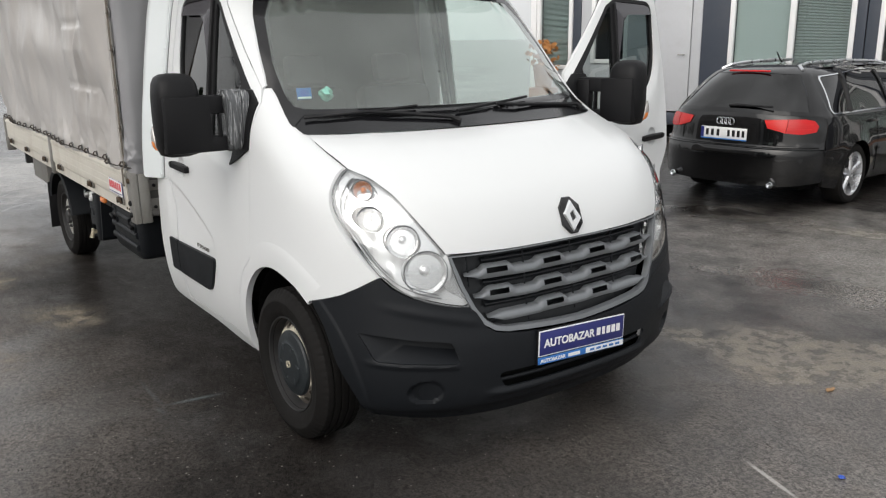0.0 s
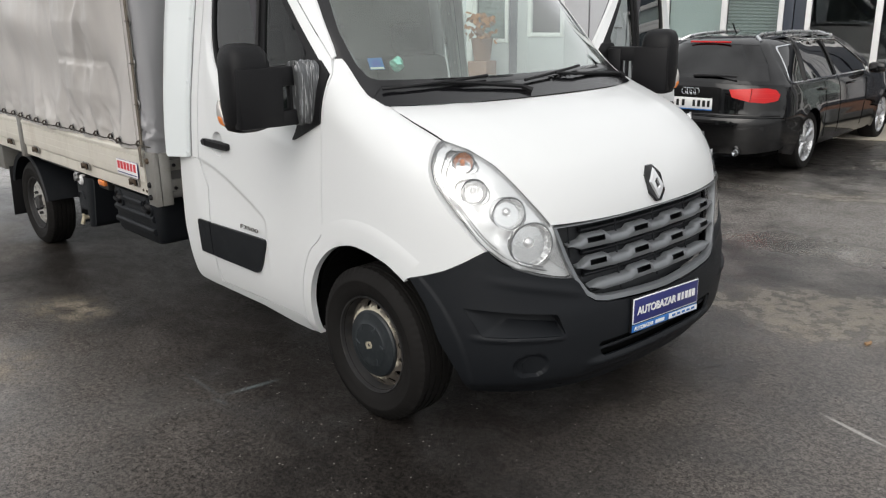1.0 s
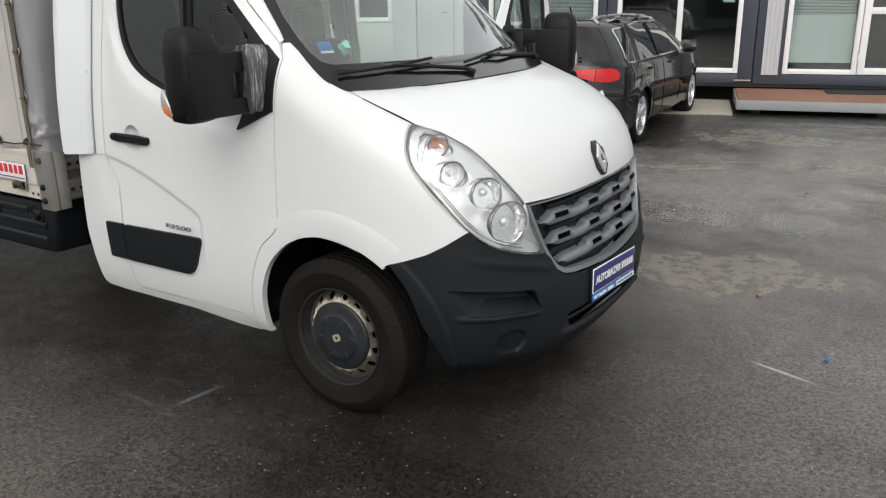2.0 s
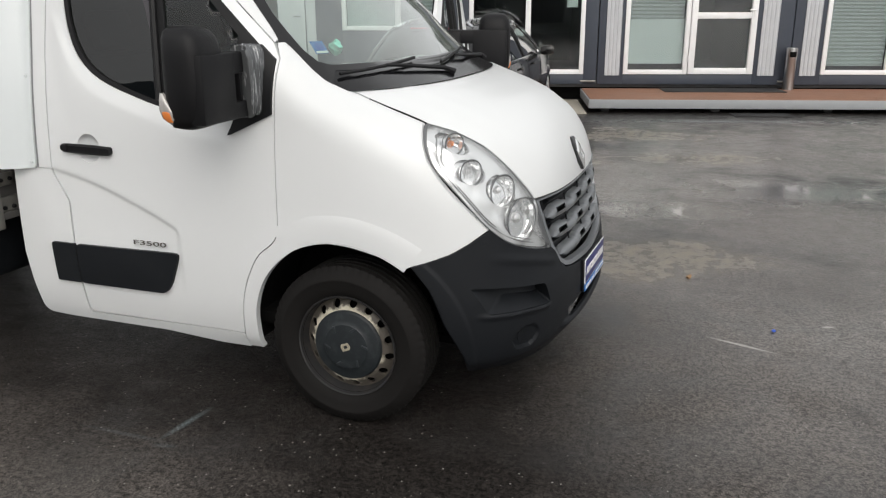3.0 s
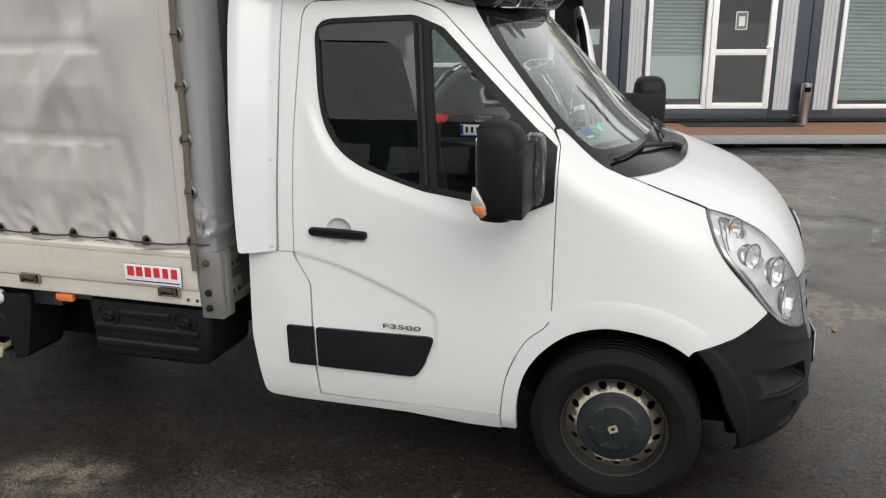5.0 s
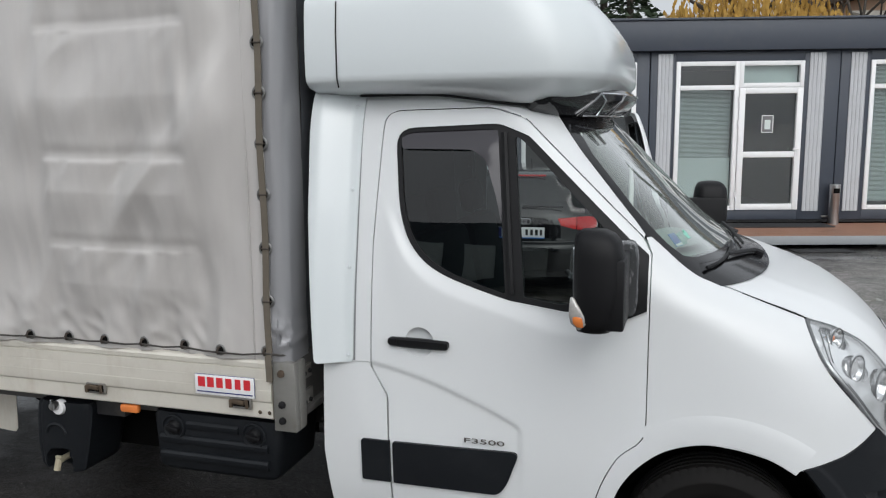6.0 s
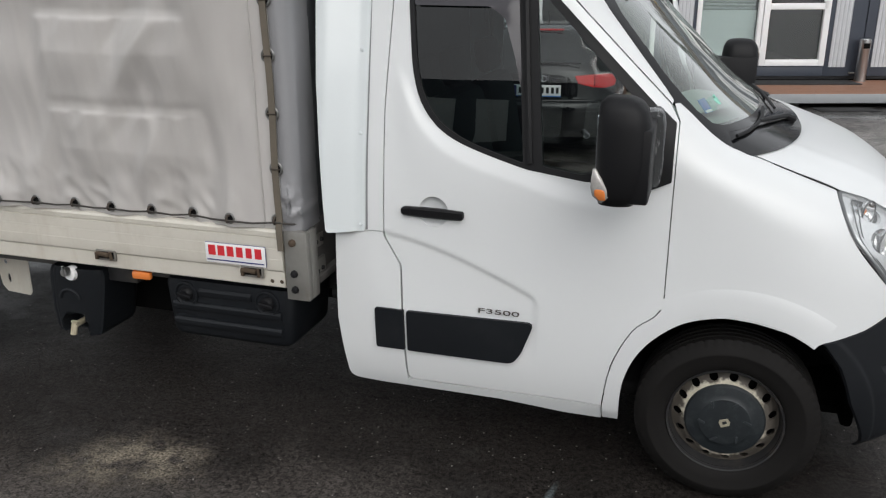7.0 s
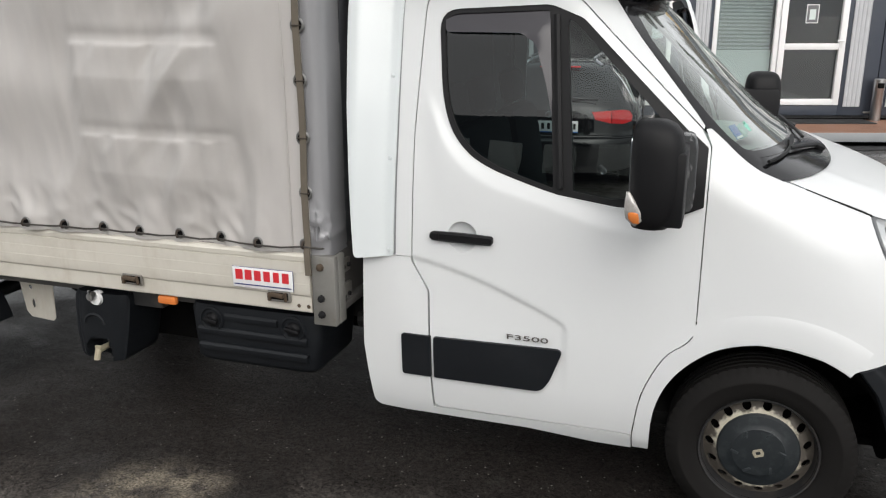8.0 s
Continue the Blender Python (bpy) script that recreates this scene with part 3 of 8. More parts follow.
class Hull:
    """A vehicle's rounded end: plan sections by height, the nose towards +x."""

    def __init__(self, nose, side, start, px, py, wider=0.0):
        self.nose, self.side, self.start, self.px, self.py, self.wider = table(nose), table(side), table(start), table(px), table(py), wider

    def side_y(self, x, z):
        x0, xf, w = self.start(z), self.nose(z), self.side(z)
        if x <= x0:
            return w
        r = min(1.0, (x - x0) / (xf - x0))
        return w * max(0.0, 1 - r ** self.px(z)) ** (1 / self.py(z))

    def turn(self, y, z):
        """The angle round the section that belongs to y."""
        r = min(1.0, abs(y) / self.side(z))
        return math.copysign(math.asin(min(1.0, r ** (self.py(z) / 2))), y)

    def round(self, a, z, out=0.0):
        """The place at that angle (0: middle of the nose) and height."""
        x0, xf, w = self.start(z), self.nose(z), self.side(z)
        c, s = max(0.0, math.cos(a)), abs(math.sin(a))
        x = x0 + (xf - x0) * c ** (2 / self.px(z))
        y = math.copysign(w * s ** (2 / self.py(z)), a)
        y += self.wider * (1 + y)
        return Vector((x + out * math.cos(a), y + out * math.sin(a), z))

    def loop(self, pts):
        """An outline given as y, z into angle, height."""
        return [(self.turn(y, z), z) for y, z in pts]


def flip(loop):
    return [(-a, b) for a, b in reversed(loop)]


# ---- the truck: front axle over the origin, nose towards +x ----
CAB = Hull([(0.18, 0.75), (0.25, 0.79), (0.38, 0.825), (0.48, 0.830), (0.56, 0.825), (0.65, 0.805), (0.75, 0.787), (0.87, 0.772), (0.96, 0.757),
            (1.05, 0.725), (1.10, 0.697), (1.15, 0.660), (1.21, 0.59), (1.27, 0.50), (1.32, 0.37), (1.37, 0.23), (1.44, 0.07), (1.75, -0.27),
            (1.98, -0.50), (2.10, -0.66), (2.16, -0.80)],
           [(0.18, 0.90), (0.25, 0.945), (0.35, 0.985), (0.5, 1.008), (0.7, 1.016), (0.9, 1.014), (1.1, 1.004), (1.3, 0.985), (1.5, 0.955),
            (1.75, 0.915), (2.0, 0.865), (2.1, 0.82), (2.16, 0.77)],
           [(0.2, 0.05), (0.7, 0.0), (1.07, -0.1), (1.26, -0.206), (1.37, -0.34), (1.53, -0.45), (1.91, -0.75), (2.16, -1.0)],
           [(0.2, 3.0), (1.12, 3.0), (1.37, 2.5), (2.2, 2.5)], [(0.2, 2.6), (1.12, 2.6), (1.37, 2.3), (2.2, 2.3)], 0.02)

truck = thing("flatbed_truck", "white truck with grey tarpaulin cargo bed on wet asphalt", "truck")

BELT_LINE = table([(-1.36, 1.72), (-1.30, 1.62), (-1.235, 1.50), (-1.10, 1.39), (-0.84, 1.305), (-0.60, 1.24), (-0.36, 1.215)])
CREASE = table([(-1.42, 1.012), (-1.37, 1.006), (-1.25, 0.981), (-1.13, 0.947), (-0.94, 0.874), (-0.82, 0.821), (-0.755, 0.783), (-0.738, 0.755), (-0.72, 0.68)])


def cab_side(x, z, out=0.0):
    """Half width of the cab's skin with its creases and the wheel arch's flare."""
    y = CAB.side_y(x, z)
    if x > -0.72:
        r = math.hypot(x + 0.0, z - 0.345)
        if z > 0.3:
            y += 0.006 * (1 - smooth(0.50, 0.60, r)) * smooth(-0.62, -0.45, x) * (1 - smooth(0.25, 0.42, x))
    if -1.42 < x < -0.70:
        c = CREASE(x)
        y -= 0.009 * smooth(0.0, 0.013, c - z) * (1 - smooth(0.10, 0.36, c - z)) * (1 - smooth(-0.765, -0.735, x))
    if z > 0.75 and x < -0.36:
        d = BELT_LINE(x) - z
        y += 0.013 * min(1.0, max(0.0, d / 0.060)) * (1 - smooth(0.060, 0.40, d)) * (1 - smooth(-0.50, -0.37, x)) * smooth(-1.37, -1.28, x)
    return y + out


def side_lift(sign, out=0.0):
    return lambda x, z: (x, sign * cab_side(x, z, out) + (0.04 if sign > 0 else 0.0), z)


def door_lift(sign, out=0.0):
    return lambda x, z: (x, sign * cab_side(x, z, out), z)


def front_lift(out=0.0):
    return lambda a, z: CAB.round(a, z, out)


def to_axis(p):
    return Vector((0, -1 if p.y > 0 else 1, 0))


def to_inside(p):
    v = Vector((-0.9 - p.x, -p.y, 0))
    return v.normalized()


DOOR = fillet([(-1.300, 0.338, 0.03), (-1.312, 0.865, 0.06), (-1.383, 0.985, 0.05), (-1.383, 1.5, 0.2), (-1.352, 2.04, 0.07), (-0.90, 2.048, 0.25),
               (-0.765, 2.005, 0.12), (-0.30, 1.55, 0.04), (-0.2655, 1.49, 0.03)] + [(a, b) for a, b in reversed(curve2([(-0.475, 0.345), (-0.446, 0.537), (-0.374, 0.697), (-0.296, 0.769), (-0.2655, 0.815)], 4))])
OPENING = fillet([(-1.305, 1.97, 0.08), (-0.87, 1.987, 0.14), (-0.745, 1.937, 0.08), (-0.293, 1.495, 0.02), (-0.275, 1.287, 0.010), (-0.43, 1.262, 0.02),
                  (-0.58, 1.262, 0.1), (-0.80, 1.293, 0.05)] + curve2([(-0.86, 1.309), (-0.98, 1.346), (-1.09, 1.388), (-1.175, 1.445), (-1.238, 1.53), (-1.274, 1.65), (-1.290, 1.80)], 4))
PANE_MAIN = fillet([(-1.284, 1.953, 0.06), (-0.875, 1.966, 0.01), (-0.82, 1.316, 0.01)] + curve2([(-0.90, 1.340), (-0.99, 1.369), (-1.075, 1.404), (-1.159, 1.460), (-1.219, 1.543), (-1.255, 1.655), (-1.271, 1.80)], 4))
PANE_QUARTER = fillet([(-0.805, 1.945, 0.02), (-0.755, 1.905, 0.06), (-0.43, 1.575, 0.02), (-0.47, 1.31, 0.02), (-0.60, 1.288, 0.05), (-0.745, 1.310, 0.01)])
STRIP = fillet([(-1.29, 0.672, 0.01), (-0.752, 0.678, 0.022), (-0.800, 0.545, 0.10), (-0.835, 0.490, 0.07), (-1.29, 0.488, 0.01)])


def door(sign, at, label):
    """A cab door about its hinge line; sign: -1 right, 1 left."""
    shift = Matrix.Translation((0.27, -sign * 0.96, 0))
    inner = lambda p: Vector((0, -sign, 0))
    dish = lambda k: [(-1.172 + 0.062 * k * math.cos(t), 1.105 + 0.062 * k * math.sin(t)) for t in np.linspace(0, 2 * math.pi, 33)[:-1]]
    s = skin(DOOR, door_lift(sign, -0.001), [OPENING, dish(1.0)], 0.012 if sign < 0 else 0.03, 0.02, inner).moved(shift)
    d = part("door_right" if sign < 0 else "door_left", s, M_WHITE, truck, label, at)
    d.name = "door"
    bowl = Shape().loft([[(x, sign * (cab_side(x, z) - 0.001 - o), z) for x, z in dish(k)] for k, o in ((1.01, 0.0), (0.97, 0.003), (0.90, 0.012), (0.75, 0.021), (0.5, 0.027), (0.2, 0.030), (0.02, 0.030))], caps=False)
    part("handle_recess", bowl.moved(shift), M_WHITE, d, angle=50)
    lining = skin(fillet([(-1.28, 0.36), (-1.29, 0.86), (-1.36, 1.0), (-1.30, 1.36), (-0.84, 1.26), (-0.60, 1.2), (-0.3, 1.2), (-0.29, 0.81), (-0.45, 0.56), (-0.46, 0.37)]),
                  door_lift(sign, -0.06), (), 0.08, 0.0, inner).moved(shift)
    part("door_lining", lining, M_DASH, d, "grey inner lining")
    frame_ring = skin(OPENING, door_lift(sign, -0.006), [PANE_MAIN, PANE_QUARTER], 0.03, 0.03, inner).moved(shift)
    part("window_frame", frame_ring, M_SEAL, d, "black window surround and mirror base")
    inner_ring = skin(fillet([(-1.37, 1.02), (-1.345, 2.02, 0.06), (-0.90, 2.03, 0.2), (-0.77, 1.99, 0.1), (-0.31, 1.54), (-0.28, 1.2)]),
                      door_lift(sign, -0.045), [OPENING], 0.06, 0.0, inner).moved(shift)
    part("inner_frame", inner_ring, M_SEAL, d)
    pane = skin(PANE_MAIN, door_lift(sign, -0.016), (), 0.05, 0.0, inner).moved(shift)
    part("window_pane", pane, M_GLASS_TINT, d, "tinted sliding window glass")
    pane = skin(PANE_QUARTER, door_lift(sign, -0.014), (), 0.05, 0.0, inner).moved(shift)
    part("quarter_pane", pane, M_GLASS_SIDE, d, "small fixed quarter glass")
    rain = fillet([(-1.284, 1.953, 0.05), (-0.872, 1.966, 0.01), (-0.838, 1.56, 0.005), (-0.870, 1.70, 0.08), (-0.915, 1.845, 0.06), (-0.975, 1.884, 0.05), (-1.27, 1.888, 0.012)])
    shade = skin(rain, lambda x, z: (x, sign * (cab_side(x, z) - 0.012 + 0.30 * max(0.0, min(0.075, 1.955 - z, -0.845 - x + 0.02))), z), (), 0.02, 0.003, inner).moved(shift)
    part("wind_deflector", shade, M_SMOKE, d, "smoked plastic wind deflector along the window's top")
    sh = Shape().tube([(-0.846, sign * (CAB.side_y(-0.846, 1.95) + 0.0), 1.95), (-0.82, sign * (CAB.side_y(-0.82, 1.64)), 1.64), (-0.793, sign * (CAB.side_y(-0.79, 1.32)), 1.32)], 0.013, 6).moved(shift)
    part("window_divider", sh, M_SEAL, d)
    sh = skin(STRIP, door_lift(sign, 0.014), (), 0.03, 0.028, inner).moved(shift)
    part("side_moulding", sh, M_BLACK_PLASTIC, d, "black plastic rubbing strip")
    y = sign * (CAB.side_y(-1.17, 1.10) + 0.018)
    h = Shape().loft([[(x, y + sign * o, 1.104 - 0.03 * (x + 1.17) * 0.6 + dz * k) for o, dz in ((-0.026, -0.017), (0.002, -0.021), (0.010, -0.014), (0.011, 0.012), (0.003, 0.019), (-0.026, 0.015))] for x, k in ((-1.300, 0.55), (-1.292, 0.92), (-1.23, 1.0), (-1.17, 1.02), (-1.10, 1.0), (-1.052, 0.92), (-1.044, 0.55))])
    h.box((-1.262, y + sign * 0.006, 1.107), (0.003, 0.016, 0.036), 0.001)
    part("handle", h.moved(shift), M_MIRROR_PLASTIC, d, "black pull handle")
    # lettering on the door's lower skin
    if sign < 0:
        text(d, "F3500", 0.029, (-0.985 + 0.27, y * 0 - CAB.side_y(-0.9, 0.715) - 0.004 + 0.96, 0.702), 1.0, "raised dark chrome lettering", M_CHROME_DARK, stretch=2.45)
    mirror(sign, d, shift)
    return d


def text(parent, words, size, place, facing, label, material, stretch=1.0, turn=None, width=0.0, bold=0.0):
    cu = bpy.data.curves.new("lettering", "FONT")
    cu.body, cu.size, cu.extrude, cu.offset = words, size, 0.0015, bold
    ob = bpy.data.objects.new("lettering_tmp", cu)
    me = bpy.data.meshes.new_from_object(ob)
    bpy.data.objects.remove(ob)
    me.materials.clear()
    me.materials.append(material)
    if width:
        stretch = width / max(v.co.x for v in me.vertices)
    ob = new("lettering", me)
    ob.parent = parent
    ob.matrix_basis = Matrix.Translation(place) @ (turn if turn else pose(0, 0, 0, 90, 0, 0)) @ Matrix.Diagonal((stretch, 1, 1, 1))
    return tagged(ob, label)


def mirror(sign, d, shift):
    """A tall black door mirror on two arms."""
    def ring(cx, cy, cz, sx, sy):
        out = []
        for i in range(20):
            a = 2 * math.pi * i / 20
            c, s = math.cos(a), math.sin(a)
            out.append((cx + sx * math.copysign(abs(c) ** 0.6, c), sign * (cy + sy * math.copysign(abs(s) ** 0.6, s)), cz))
        return out
    cy = 1.247
    base = skin(fillet([(-0.472, 1.193, 0.006), (-0.273, 1.284, 0.006), (-0.273, 1.488, 0.01), (-0.335, 1.545, 0.01), (-0.44, 1.545, 0.03), (-0.436, 1.27, 0.01)]), door_lift(sign, 0.010), (), 0.03, 0.02, lambda p: Vector((0, -sign, 0)))
    part("mirror_base", base.moved(shift), M_MIRROR_PLASTIC, d, "black plastic triangle behind the mirror arm")
    s = Shape().loft([ring(-0.438, cy, 1.262, 0.030, 0.045), ring(-0.438, cy, 1.272, 0.060, 0.076), ring(-0.432, cy, 1.31, 0.078, 0.092), ring(-0.425, cy, 1.42, 0.086, 0.098),
                      ring(-0.425, cy, 1.53, 0.085, 0.097), ring(-0.430, cy, 1.580, 0.079, 0.090), ring(-0.438, cy, 1.607, 0.066, 0.076), ring(-0.444, cy, 1.620, 0.045, 0.055), ring(-0.446, cy, 1.624, 0.020, 0.025)])
    part("mirror_housing", s.moved(shift), M_MIRROR_PLASTIC, d, "tall black mirror housing", angle=60)
    s = Shape().box((-0.364, sign * 1.225, 1.405), (0.064, 0.206, 0.246), 0.010)
    s.box((-0.3645, sign * 1.10, 1.487), (0.062, 0.26, 0.080), 0.010)
    s.box((-0.3645, sign * 1.10, 1.315), (0.062, 0.26, 0.066), 0.010)
    s.box((-0.352, sign * 1.082, 1.405), (0.030, 0.012, 0.17), 0.003)
    s.box((-0.352, sign * 1.01, 1.41), (0.054, 0.085, 0.215), 0.010)
    part("mirror_arm", s.moved(shift), M_MIRROR_PLASTIC, d)
    s = Shape().box((-0.5075, sign * cy, 1.45), (0.006, 0.095, 0.23), 0.003)
    part("mirror_glass", s.moved(shift), M_MIRROR, d, "silvered mirror glass")
    s = Shape().loft([ring(-0.472, cy + 0.058, 1.280, 0.016, 0.014), ring(-0.482, cy + 0.072, 1.305, 0.030, 0.020), ring(-0.490, cy + 0.078, 1.335, 0.028, 0.020), ring(-0.500, cy + 0.080, 1.37, 0.016, 0.015), ring(-0.508, cy + 0.078, 1.395, 0.006, 0.008)])
    ind = part("indicator", s.moved(shift), M_CLEAR_GREY, d, "clear side indicator with amber bulb")
    s = Shape().loft([ring(-0.478, cy + 0.076, 1.293, 0.012, 0.013), ring(-0.484, cy + 0.083, 1.308, 0.019, 0.014), ring(-0.487, cy + 0.087, 1.326, 0.018, 0.013), ring(-0.491, cy + 0.086, 1.340, 0.009, 0.008)])
    part("bulb", s.moved(shift), M_AMBER, ind)
    if sign < 0:
        rng = random.Random(3)
        rings = []
        for i in range(37):
            edge = 1.0 if i in (0, 36) else 0.0
            fold = 0.0022 * math.sin(i * 2.1) + rng.uniform(-0.0018, 0.0018)
            ring_pts = []
            for k in range(24):
                a = 2 * math.pi * (k + 0.5) / 24
                c, s2 = math.cos(a), math.sin(a)
                out = fold * (0.6 + 0.5 * math.sin(k * 0.7 + i * 0.25)) + rng.uniform(-0.0006, 0.0006)
                reach = 0.054 * (1 + 0.05 * s2 - (0.14 if s2 < -0.5 else 0.0))
                yy = -1.012 + reach * (i / 18 - 1) + edge * rng.uniform(-0.006, 0.006)
                ring_pts.append((-0.350 + (0.041 + out) * math.copysign(abs(c) ** 0.45, c), yy, 1.412 + (0.131 + 1.5 * out + (rng.uniform(0.0, 0.006) if s2 > 0.9 else 0.0)) * math.copysign(abs(s2) ** 0.45, s2)))
            rings.append(ring_pts)
        tp = Shape().loft(rings)
        part("tape_wrap", tp.moved(shift), M_TAPE, d, "crumpled silver duct tape round the mirror arm")


M_SMOKE = mat("smoked_acrylic", (0.035, 0.032, 0.038), 0.16, vary=0.05, spec=0.6)
M_CLEAR_GREY = mat("clear_ribbed_lens", (0.46, 0.44, 0.42), 0.2, metal=0.3, vary=0.3, scale=90, coat=0.6)
M_CHROME_DARK = mat("dull_chrome", (0.14, 0.13, 0.12), 0.35, metal=0.7)
M_MIRROR = mat("mirror_silver", (0.85, 0.87, 0.88), 0.02, metal=1.0, vary=0.01)
M_GLASS_SIDE = glass("side_glass", (0.50, 0.55, 0.54), gain=1.2)
M_SEAL_GREY = mat("grey_sealant", (0.20, 0.205, 0.21), 0.6, vary=0.2, scale=20)
HINGE_R = Matrix.Translation((-0.27, -0.96, 0))
HINGE_L = Matrix.Translation((-0.27, 1.0, 0)) @ pose(0, 0, 0, 0, 0, -79)
door(-1, HINGE_R, "closed white door with tinted window")
door(1, HINGE_L, "driver's door standing wide open")

# outlines of the fixed skin, side view
def nose_x(y, z):
    return CAB.round(CAB.turn(-y, z), z).x


FENDER = ([(-0.2615, 0.813), (-0.2615, 1.492), (-0.287, 1.549)] + curve2([(-0.270, 1.550), (-0.232, 1.517), (-0.16, 1.452), (-0.095, 1.406), (-0.012, 1.368), (0.025, 1.356)], 4) +
          [(0.149, 1.308), (0.292, 1.253)] + curve2([(0.299, 1.227), (0.319, 1.174), (0.347, 1.115), (0.399, 1.04), (0.496, 0.926), (0.556, 0.853)], 4) +
          [(nose_x(0.905, 0.802), 0.804), (nose_x(0.942, 0.772), 0.774), (nose_x(0.980, 0.740), 0.742), (nose_x(0.993, 0.728), 0.730)] + curve2([(0.284, 0.721), (0.17, 0.762), (0.04, 0.790), (-0.09, 0.788), (-0.22, 0.735), (-0.335, 0.62), (-0.395, 0.47), (-0.408, 0.275)], 5) +
          [(-0.4705, 0.275)] + curve2([(-0.4705, 0.345), (-0.442, 0.535), (-0.3705, 0.6945), (-0.2925, 0.766), (-0.2615, 0.813)], 4)[:-1])
SILL = fillet([(-1.578, 0.300, 0.05), (-1.43, 0.292), (-0.9, 0.292), (-0.62, 0.268), (-0.475, 0.268), (-0.475, 0.335), (-0.49, 0.342), (-1.308, 0.330), (-1.32, 0.865), (-1.391, 0.985), (-1.391, 1.003), (-1.60, 1.003), (-1.608, 0.6)])
PILLAR = [(-1.47, 1.006), (-1.3875, 1.006)] + [(p[0] + 0.004 * (-1 if p[0] < -1.34 else 0.45), p[1] + (0.004 if p[1] > 1.9 or p[0] > -1.2 else 0)) for p in DOOR if p[1] > 1.01 and p[0] < -0.285] + [(-0.292, 1.560), (-0.325, 1.603), (-0.545, 1.868), (-0.645, 2.0), (-0.72, 2.10), (-1.47, 2.13)]
for sign in (-1, 1):
    word = "right" if sign < 0 else "left"
    inner = lambda p: Vector((0, -sign, 0))
    part("front_wing", skin(FENDER, side_lift(sign), (), 0.026, 0.03, inner), M_WHITE, truck)
    part("side_sill", skin(SILL, side_lift(sign), (), 0.03, 0.03, inner), M_WHITE, truck)
    part("door_pillar", skin(PILLAR, side_lift(sign), (), 0.03, 0.010, inner), M_WHITE, truck)
    sm = fillet([(-1.432, 0.672, 0.012), (-1.304, 0.672, 0.004), (-1.304, 0.488, 0.004), (-1.432, 0.488, 0.012)])
    part("side_moulding", skin(sm, side_lift(sign, 0.012), (), 0.03, 0.02, inner), M_BLACK_PLASTIC, truck, "short black plastic rubbing strip")
    # deflector between cab and cargo body
    dv = [(-1.612, 1.0), (-1.462, 1.003), (-1.455, 1.6), (-1.448, 2.12), (-1.662, 2.15), (-1.650, 1.6)]
    part("side_deflector", skin(fillet([(*q, 0.02) for q in dv]), lambda x, z: (x, sign * (CAB.side_y(-1.4, z) + 0.012 + (0.04 if sign > 0 else 0.0) + 0.062 * max(0.0, min(1.0, (-1.500 - x) / 0.115)) ** 0.8), z), (), 0.015, 0.02, inner), M_POD, truck, "pale bolt-on wind deflector")
    seam = Shape().tube([(-1.459 + 0.007 * (z - 1.0) / 1.1, sign * (CAB.side_y(-1.4, z) + 0.002) + (0.04 if sign > 0 else 0.0), z) for z in np.linspace(1.01, 2.10, 12)], 0.004, 6)
    part("deflector_seam", seam, M_SEAL_GREY, truck)
    for z in (1.03, 1.40, 1.72, 2.06):
        bolt = Shape().lathe([(0.0, 0.006), (0.006, 0.005), (0.009, 0.0)], (-1.482, 0, z), "y", 8)
        bolt.v = [(x, sign * (CAB.side_y(-1.4, z) + 0.012 + y), q) for x, y, q in bolt.v]
        part("bolt", bolt, M_POD, truck)
    # inner wheel house and sill underside
    wh = Shape()
    arc = lambda r: [(-r * math.cos(a), 0.345 + r * math.sin(a)) for a in np.linspace(-0.12, math.pi - 0.3, 24)]
    wh.loft([[(x, sign * y, z) for x, z in arc(r)] for y, r in ((0.93, 0.462), (0.93, 0.449), (0.6, 0.449), (0.6, 0.04))], closed=False)
    lip = []
    for a in np.linspace(math.radians(53), math.radians(121), 26):
        k = 1 - smooth(math.radians(88), math.radians(119), a)
        lip.append([(r * math.cos(a), sign * (cab_side(r * math.cos(a), 0.345 + r * math.sin(a)) + o), 0.345 + r * math.sin(a)) for r, o in ((0.4535, -0.02), (0.4505, 0.0), (0.453, 0.002 * k), (0.48, 0.0025 * k), (0.52, 0.0025 * k), (0.552, 0.0022 * k), (0.566, -0.0004))])
    part("arch_flare", Shape().loft(lip, closed=False), M_WHITE, truck, "", angle=20)
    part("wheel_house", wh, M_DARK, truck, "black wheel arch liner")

# bonnet
def both(pts):
    """An outline from its right half, ending at the middle."""
    return pts + [(-y, z) for y, z in reversed(pts[:-1])]


HOOD = CAB.loop(both([(-0.842, 1.363), (-0.834, 1.310), (-0.818, 1.253), (-0.769, 1.220), (-0.732, 1.166), (-0.667, 1.035), (-0.606, 0.936), (-0.34, 0.931), (0, 0.930)]))


def hood_lift(a, z):
    p = CAB.round(a, z)
    y = abs(p.y)
    p.z += 0.0025 * (1 - smooth(0.0, 0.07, abs(y - 0.60 + 0.25 * (1.36 - z)))) * smooth(0.95, 1.1, z)
    return p


part("bonnet", skin(HOOD, hood_lift, (), 0.03, 0.03, to_inside), M_WHITE, truck)
# scuttle, windscreen
M_SCUTTLE = mat("wet_black_plastic", (0.006, 0.006, 0.007), 0.13, vary=0.1, spec=0.4, bump=0.08, bump_scale=40)
SCUTTLE = CAB.loop([(-0.880, 1.395), (-0.866, 1.366), (0, 1.369), (0.866, 1.366), (0.880, 1.395), (0.80, 1.455), (0, 1.448), (-0.80, 1.455)])
part("scuttle_panel", skin(SCUTTLE, front_lift(-0.012), (), 0.04, 0.03, to_inside), M_SCUTTLE, truck, "wet black plastic panel below the windscreen")
